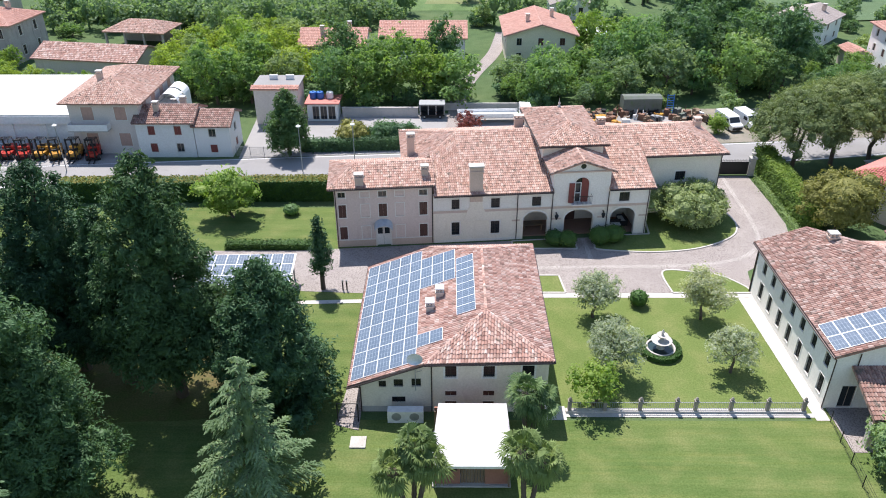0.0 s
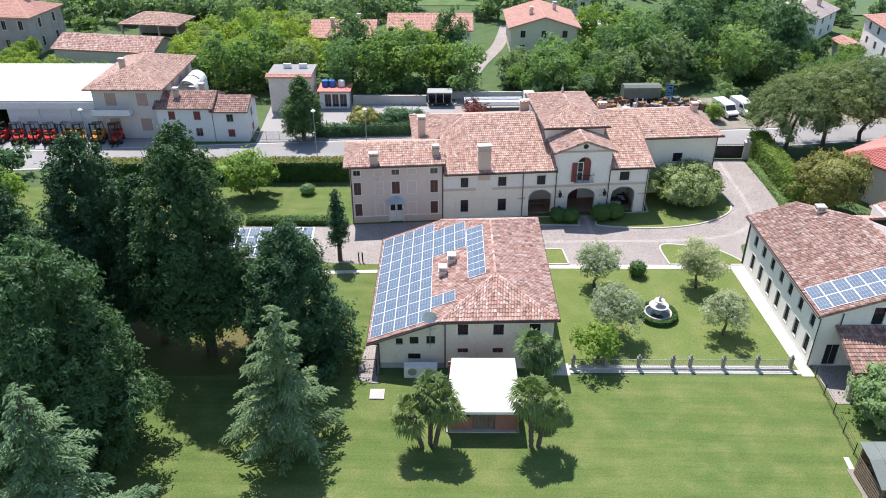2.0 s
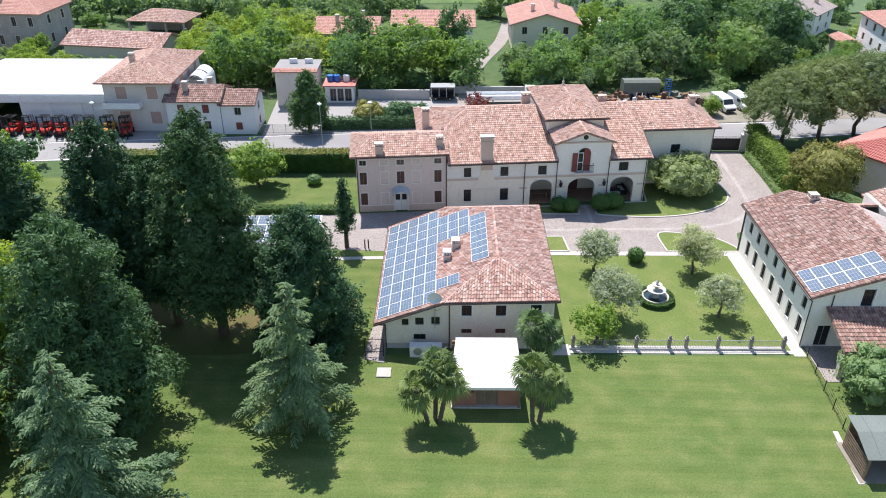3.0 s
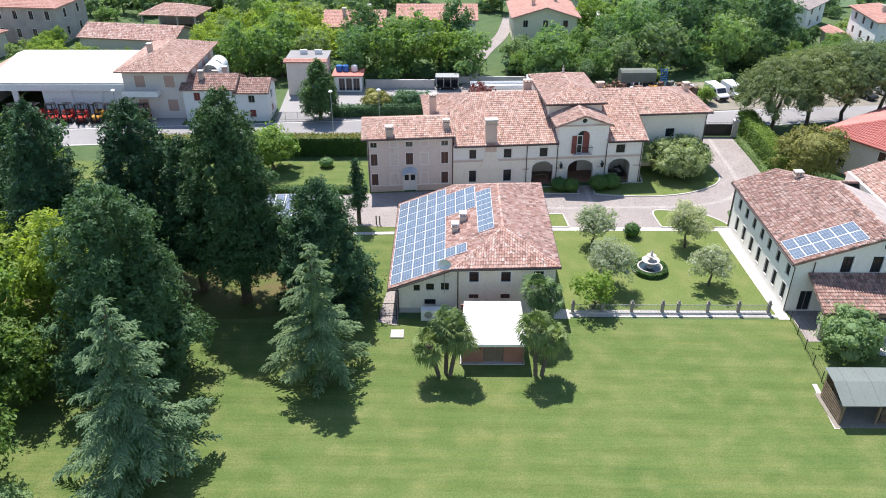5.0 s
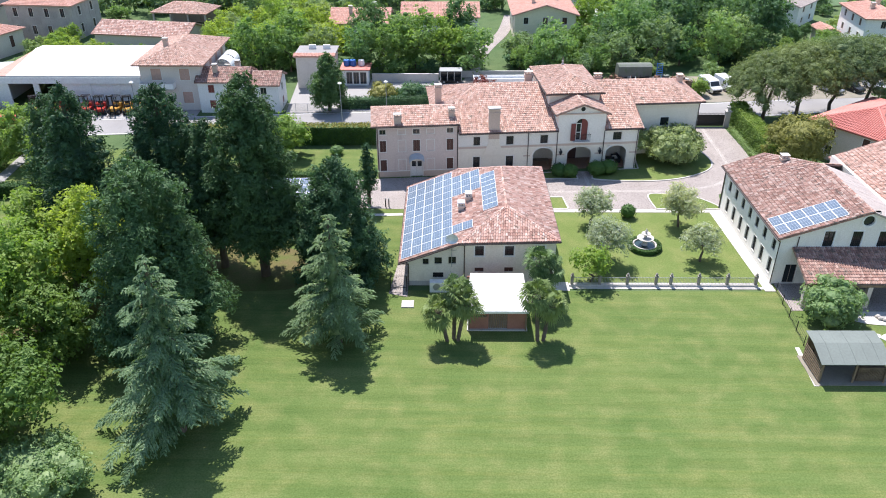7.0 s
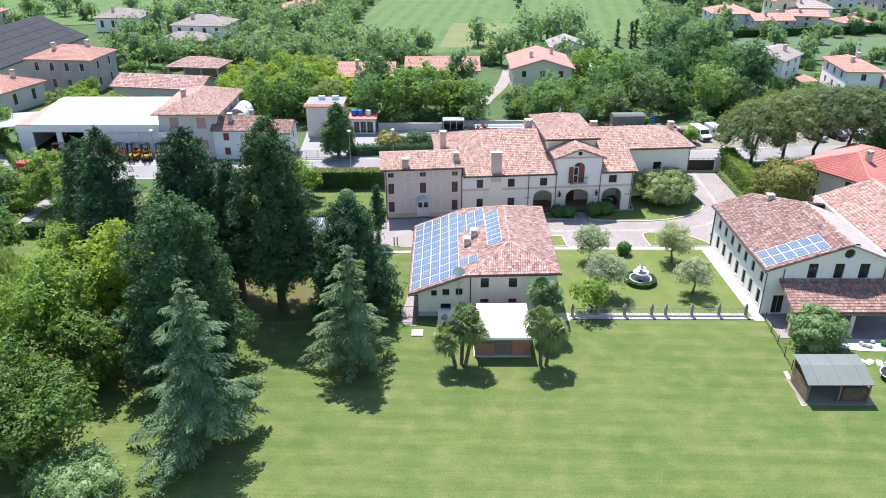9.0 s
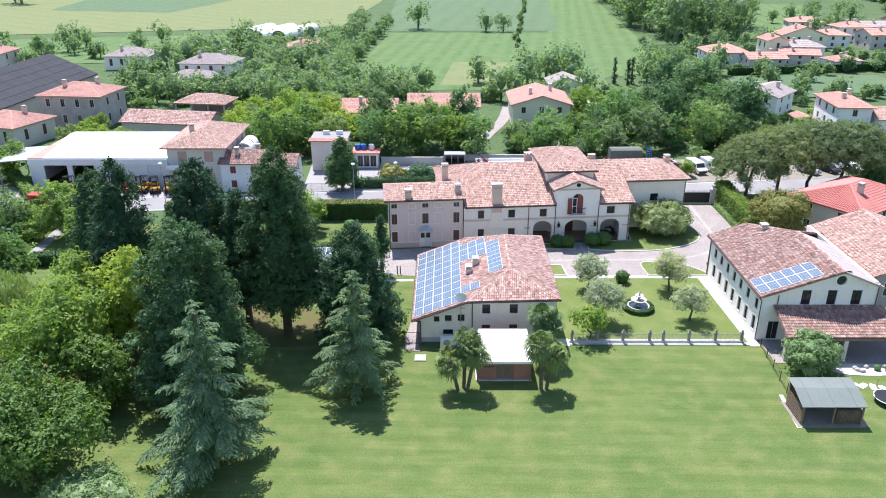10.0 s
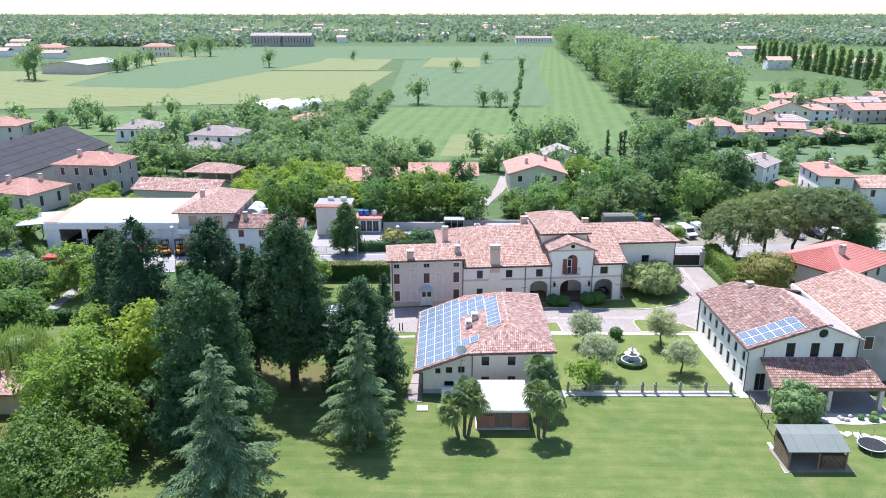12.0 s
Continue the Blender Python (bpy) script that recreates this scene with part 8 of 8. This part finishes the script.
# ---- trees of the countryside ----
def far_proto(kind, seed, x, y):
    if kind == "round":
        return round_tree("countryside_tree", x, y, 10.0, 4.6, (LEAF, LIGHTLEAF, MIDLEAF, FARLEAF, PALEBUSH)[seed % 5], 200 + seed, "leafy broad tree in the countryside", group="countryside trees", leaf=0.24, per=42, trunk=0.03, clump=34)
    if kind == "deep":
        return round_tree("countryside_tree", x, y, 13.0, 4.6, DEEPLEAF if seed % 2 else MIDLEAF, 220 + seed, "tall dark green broadleaf tree among gardens", group="countryside trees", leaf=0.22, per=46, trunk=0.02, clump=46)
    if kind == "bush":
        return round_tree("countryside_shrub", x, y, 3.4, 2.6, (LEAF, DEEPLEAF, PALEBUSH)[seed % 3], 225 + seed, "bushy garden shrub among the houses", "shrub", group="countryside shrubs", leaf=0.2, per=50, trunk=0.0, clump=22)
    return tall_tree("poplar_tree", x, y, 18.0, 2.6, FARLEAF, 230 + seed, "tall slim poplar in a row", n=2000, leaf=0.6, low=0.04, power=0.3, group="row of poplars")


protos = [far_proto("round", i, *p) for i, p in enumerate([(-22.0, 52.0), (-12.0, 54.0), (8.0, 52.5), (28.0, 56.0), (42.0, 60.0)])]
protos += [far_proto("deep", i, *p) for i, p in enumerate([(24.0, 62.0), (33.0, 64.0)])]
bushes = [far_proto("bush", i, *p) for i, p in enumerate([(-20.0, 49.0), (6.0, 48.6), (36.5, 49.0)])]
taken = [(-22.0, 52.0, 3), (-12.0, 54.0, 3), (8.0, 52.5, 3), (28.0, 56.0, 3), (42.0, 60.0, 3), (24.0, 62.0, 4), (33.0, 64.0, 4)]
blocks = [(-72.5, 42, 13, 12), (-54.5, 40, 7.5, 10), (-45, 34, 9, 5), (-34, 46, 5, 5), (9.0, 81.5, 8, 9), (-29, 74.5, 6.5, 6), (-12.8, 78.5, 8.5, 6.5), (19.5, 112, 6, 6), (22, 89, 6, 4), (65, 94, 9, 9), (71.9, 67.2, 6, 9), (81, 63, 7, 7), (48.8, 14.6, 11, 11), (41, -9.5, 8, 9), (-96, 81, 9, 8), (-104.5, 64.5, 9, 8), (-71.8, 70.2, 12, 7), (-69.8, 87, 9, 7), (-80.5, 129, 9, 11), (-113.5, 156, 9, 8), (-60, 174, 8, 7), (-121.5, 92, 13, 26), (97, 162, 24, 14), (150, 205, 36, 18), (-1.0, 80.0, 1.6, 14), (37.5, 120.0, 7, 24), (60, 84, 8, 5)]
rng = random.Random(21)


FAR = []


def plant(x, y, k, scale, tall=1.0):
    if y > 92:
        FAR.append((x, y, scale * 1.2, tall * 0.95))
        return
    if k > 4:
        scale *= 0.77
    copy_thing(protos[k], pose(x, y, 0, 0, 0, rng.uniform(0, 360)) @ Matrix.Diagonal((scale, scale, scale * tall, 1)))


def grove(x0, x1, y0, y1, n, lo, hi, kinds, gap=0.62):
    made, tries = 0, 0
    while made < n and tries < n * 12:
        tries += 1
        x, y = rng.uniform(x0, x1), rng.uniform(y0, y1)
        h = rng.uniform(lo, hi)
        r = 0.46 * h
        if any(abs(x - bx) < bw + r * 0.4 and abs(y - by) < bd + r * 0.4 for bx, by, bw, bd in blocks):
            continue
        if any((x - a) ** 2 + (y - b) ** 2 < ((r + c) * gap) ** 2 for a, b, c in taken):
            continue
        taken.append((x, y, r))
        plant(x, y, rng.choice(kinds), h / 10, rng.uniform(0.85, 1.15))
        made += 1


grove(-30, -6.5, 50, 62, 26, 10, 13, [5, 6, 2, 6, 0])
grove(1.5, 18, 50.5, 66, 22, 4.5, 6.5, [0, 0, 2, 3])
grove(18, 46, 52, 60, 22, 8, 12, [6, 5, 2, 3, 6])
grove(19, 34, 60, 84, 18, 7, 10.5, [6, 1, 6, 5, 0])
grove(36, 54, 60, 88, 22, 10, 14, [6, 1, 6, 5, 6])
grove(54, 66, 60, 84, 12, 3.5, 5.5, [5, 0, 6])
grove(50, 72, 50, 62, 16, 3.5, 6, [0, 1, 2, 3])
grove(-46, -30, 50, 62, 16, 7, 11, [0, 1, 1, 3, 5])
grove(-56, -30, 62, 110, 44, 5, 9, [0, 1, 1, 3, 4])
grove(-92, -58, 96, 116, 16, 5, 8, [0, 2, 3])
grove(-92, -80, 56, 72, 10, 3.5, 5.5, [1, 4, 1])
grove(-84, -60, 53, 62, 18, 2.8, 4.2, [1, 4, 1])
grove(-60, -44, 54, 70, 12, 5, 8, [1, 4, 0])
grove(-100, -42, 98, 190, 64, 5, 10, [0, 1, 3, 4, 2])
grove(-40, -18, 98, 116, 10, 5, 8, [0, 1, 3])
grove(-12, 24, 100, 122, 5, 5, 8, [0, 3])
grove(10, 26, 124, 140, 8, 6, 10, [2, 0, 3])
grove(46, 62, 100, 150, 12, 5, 9, [0, 1, 3, 2])
grove(80, 130, 84, 155, 20, 3.5, 6.5, [0, 1, 3])
grove(70, 230, 140, 330, 70, 5, 9, [0, 3, 2, 1])
grove(62, 120, 46, 62, 18, 2.5, 4.0, [0, 1, 3])
for x, y, h in ((-92, 33, 7.0), (-97, 30, 7.0), (-91, 39, 7.5), (-99, 37, 6.5)):
    taken.append((x, y, 2.5))
    plant(x, y, 2 if x < -95 else 0, h / 10)
grove(-150, -90, 34, 54, 24, 4, 6.5, [0, 1, 3])
grove(-130, -76, -18, 20, 34, 5, 8, [0, 1, 3])
grove(-130, -80, -60, -20, 16, 7, 11, [1, 0])
grove(-210, -110, 150, 200, 24, 5, 9, [0, 3, 2])
grove(62, 120, -40, 14, 18, 5, 8, [0, 1, 3])
for i in range(20):
    f = i / 19
    plant(-45 + 6 * f + rng.uniform(-1.5, 1.5), 130 + 146 * f, rng.choice([0, 3, 1]), rng.uniform(0.35, 0.6))
    if i % 2:
        plant(-54 + 4 * f + rng.uniform(-3, 3), 150 + 110 * f, rng.choice([0, 3]), rng.uniform(0.6, 0.95))
for i in range(64):
    f = i / 63
    s = 1.9 + rng.uniform(-0.3, 0.5)
    plant(68 + 52 * f + rng.uniform(-3, 9), 205 + 580 * f, rng.choice([3, 0, 3, 2]), s, 1.1)
    if i < 46:
        plant(84 + 48 * f + rng.uniform(-4, 14), 215 + 560 * f, rng.choice([3, 2]), s)
        plant(98 + 50 * f + rng.uniform(-5, 18), 220 + 560 * f, 3, s * 0.85)
for x, y, s in ((-142.9, 478, 1.3), (-24.7, 253, 1.2), (4.6, 243, 0.85), (12.1, 243, 0.8), (-5, 430, 0.9), (42, 455, 1.0), (20, 520, 0.9), (-90, 560, 0.8), (-3.0, 128.0, 0.75), (9.0, 121.0, 0.8), (-262, 372, 2.0), (-270, 380, 1.5), (-238, 606, 1.8), (-226, 612, 1.9), (-250, 604, 1.2), (-236, 430, 1.1), (-240, 455, 1.2), (-238, 470, 1.1), (-236, 445, 1.1), (-242, 485, 1.2), (-238, 500, 1.1)):
    plant(x, y, 2, s)
for i in range(26):
    f = i / 25
    plant(13.5 + 29 * f + rng.uniform(-0.8, 0.8), 198 + 254 * f, 4, rng.uniform(0.12, 0.26))
for i in range(300):
    x, y = (rng.uniform(-104, -46) if i % 2 else rng.uniform(58, 132)), rng.uniform(94, 195)
    if not any(abs(x - bx) < bw + 1.2 and abs(y - by) < bd + 1.2 for bx, by, bw, bd in blocks) and not (64 < x < 122 and 108 < y < 138):
        plant(x, y, 3, rng.uniform(0.22, 0.42))
made = 0
while made < 150:
    x, y = rng.uniform(-92, 78), rng.uniform(50, 122)
    if any(abs(x - bx) < bw + 1.4 and abs(y - by) < bd + 1.4 for bx, by, bw, bd in blocks) or (abs(x) < 34 and y > 106) or abs(x - 0.19 * y + 15.5) < 4:
        continue
    k = rng.uniform(0.6, 1.3)
    copy_thing(bushes[made % 3], pose(x, y, 0, 0, 0, rng.uniform(0, 360)) @ Matrix.Diagonal((k, k, k * rng.uniform(0.7, 1.1), 1)))
    made += 1
for i in range(22):
    x, y = rng.uniform(-92, -66), rng.uniform(-14, 19)
    if abs(x + 69.5) < 2.6:
        continue
    k = rng.uniform(0.9, 1.7)
    copy_thing(bushes[i % 3], pose(x, y, 0, 0, 0, rng.uniform(0, 360)) @ Matrix.Diagonal((k, k, k * rng.uniform(0.8, 1.2), 1)))
pop = far_proto("poplar", 0, 244.0, 542.0)
for i in range(1, 26):
    f = i / 17
    copy_thing(pop, pose(244 - 1.5 * f + rng.uniform(-1, 1), 542 - 194 * f, 0, 0, 0, rng.uniform(0, 360)) @ Matrix.Scale(rng.uniform(0.9, 1.1), 4))
for i, (x, y) in enumerate(((36.0, 127.0), (39.2, 124.0), (41.0, 126.5))):
    tall_tree("cypress", x, y, 7.5, 0.9, DARKLEAF, 300 + i, "slim dark cypress beside the field", n=700, leaf=0.22, low=0.03, power=0.35, group="cypresses by the field")
hedge("garden_hedge", [(74, 141), (128, 150)], 2.0, 2.2, BOXLEAF, 310, "long clipped hedge behind the houses", dens=8, leaf=0.3)
hedge("field_hedge", [(-95, 44), (-78, 22)], 1.6, 1.6, HEDGELEAF, 311, "hedge beside the hall yard", dens=16, leaf=0.2)

# trees beyond the houses, joined
nr = np.random.default_rng(44)
C, N, S, cores = [], [], [], []
for x, y, s, tall in FAR:
    for i in range(13):
        d = sphere_dirs(nr, 1)[0]
        lr = nr.uniform(1.2, 2.1) * s
        c = np.array((x + d[0] * 2.7 * s, y + d[1] * 2.7 * s, (5.6 + d[2] * 3.0) * s * tall))
        m = int(42 * max(1.0, s))
        e = sphere_dirs(nr, m)
        C.append(c + e * lr * (1 + nr.normal(0, 0.2, (m, 1))))
        N.append(e)
        S.append(np.full((m, 1), 0.26 + 0.1 * s))
    cores.append(((x, y, 5.2 * s * tall), (1.3 * s, 1.3 * s, 2.2 * s * tall)))
    cores.append(((x, y, 1.2 * s), (0.35 * s, 0.35 * s, 2.4 * s)))
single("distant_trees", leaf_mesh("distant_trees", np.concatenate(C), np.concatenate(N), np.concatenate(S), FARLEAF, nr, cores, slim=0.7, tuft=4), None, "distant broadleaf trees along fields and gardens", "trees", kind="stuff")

# far woods and villages, uncountable
nr = np.random.default_rng(40)
n = 12000
dist = 800 + 3800 * nr.uniform(0, 1, n) ** 1.8
xx = nr.uniform(-0.75, 0.75, n) * (dist + 100)
row = np.sin(xx * 0.006 + dist * 0.004) + np.sin(dist * 0.028 + xx * 0.004) + nr.uniform(-0.8, 0.9, n)
keep = (row > -0.1) & ~((np.abs(xx + 60) < 190) & (dist < 900))
size = nr.uniform(0.6, 1.3, n) * np.where(dist > 1800, 1.5, 1.0)
xx, dist, size = xx[keep], dist[keep], size[keep]
d = sphere_dirs(nr, len(xx) * 10).reshape(len(xx), 10, 3)
C = np.stack([xx, dist, size * 5.5], 1)[:, None] + d * (size[:, None] * np.array((6.0, 6.0, 4.8)))[:, None]
C, N = C.reshape(-1, 3), d.reshape(-1, 3)
# No air haze is rendered; the woods' bluish base colour carries it.
single("far_woods", leaf_mesh("far_woods", C, N, 3.0, FARWOOD, nr, slim=0.75, jitter=0.4), None, "distant woods and tree rows on the plain, bluish haze painted into the green", "woodland", kind="stuff")
n = 5200
side = nr.uniform(0, 1, n) < 0.5
xx = np.where(side, nr.uniform(-700, -150, n), nr.uniform(200, 800, n))
dist = nr.uniform(210, 800, n)
keep = (np.sin(xx * 0.03 + dist * 0.013) + np.sin(dist * 0.045) + nr.uniform(-0.6, 0.6, n)) > 0.75
keep &= ~((xx < 0) & (xx > -430) & (dist < 640)) & (np.abs(xx) < 0.72 * dist + 60)
xx, dist = xx[keep], dist[keep]
C = np.concatenate([np.stack([xx + nr.normal(0, 2.2, len(xx)), dist + nr.normal(0, 2.2, len(xx)), nr.uniform(0.8, 7.5, len(xx))], 1) for _ in range(9)])
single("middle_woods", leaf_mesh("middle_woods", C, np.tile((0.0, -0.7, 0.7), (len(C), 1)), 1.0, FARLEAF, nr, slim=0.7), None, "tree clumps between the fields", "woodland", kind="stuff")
g, gr = Geo(), Geo()
rr = random.Random(9)
for i in range(170):
    d = 420 + 2600 * rr.random() ** 1.5
    x = rr.uniform(-0.7, 0.7) * d
    if -320 < x < 190 and d < 860:
        continue
    w, l, h = rr.uniform(9, 22), rr.uniform(8, 14), rr.uniform(4, 7)
    g.box(x - w / 2, d, 0, x + w / 2, d + l, h)
    gr.slab([(x - w / 2 - 0.5, d - 0.5, h), (x + w / 2 + 0.5, d - 0.5, h), (x + w / 2 + 0.5, d + l / 2, h + 2.4), (x - w / 2 - 0.5, d + l / 2, h + 2.4)], (0, 0, 0.2))
    gr.slab([(x - w / 2 - 0.5, d + l + 0.5, h), (x + w / 2 + 0.5, d + l + 0.5, h), (x + w / 2 + 0.5, d + l / 2, h + 2.4), (x - w / 2 - 0.5, d + l / 2, h + 2.4)], (0, 0, 0.2))
t = thing("far_villages", pose(0, 0, 0), "scattered far houses with pale walls and orange roofs", "village", kind="stuff")
part("walls", g, WHITE, t)
part("roofs", gr, TILE_ORANGE, t)
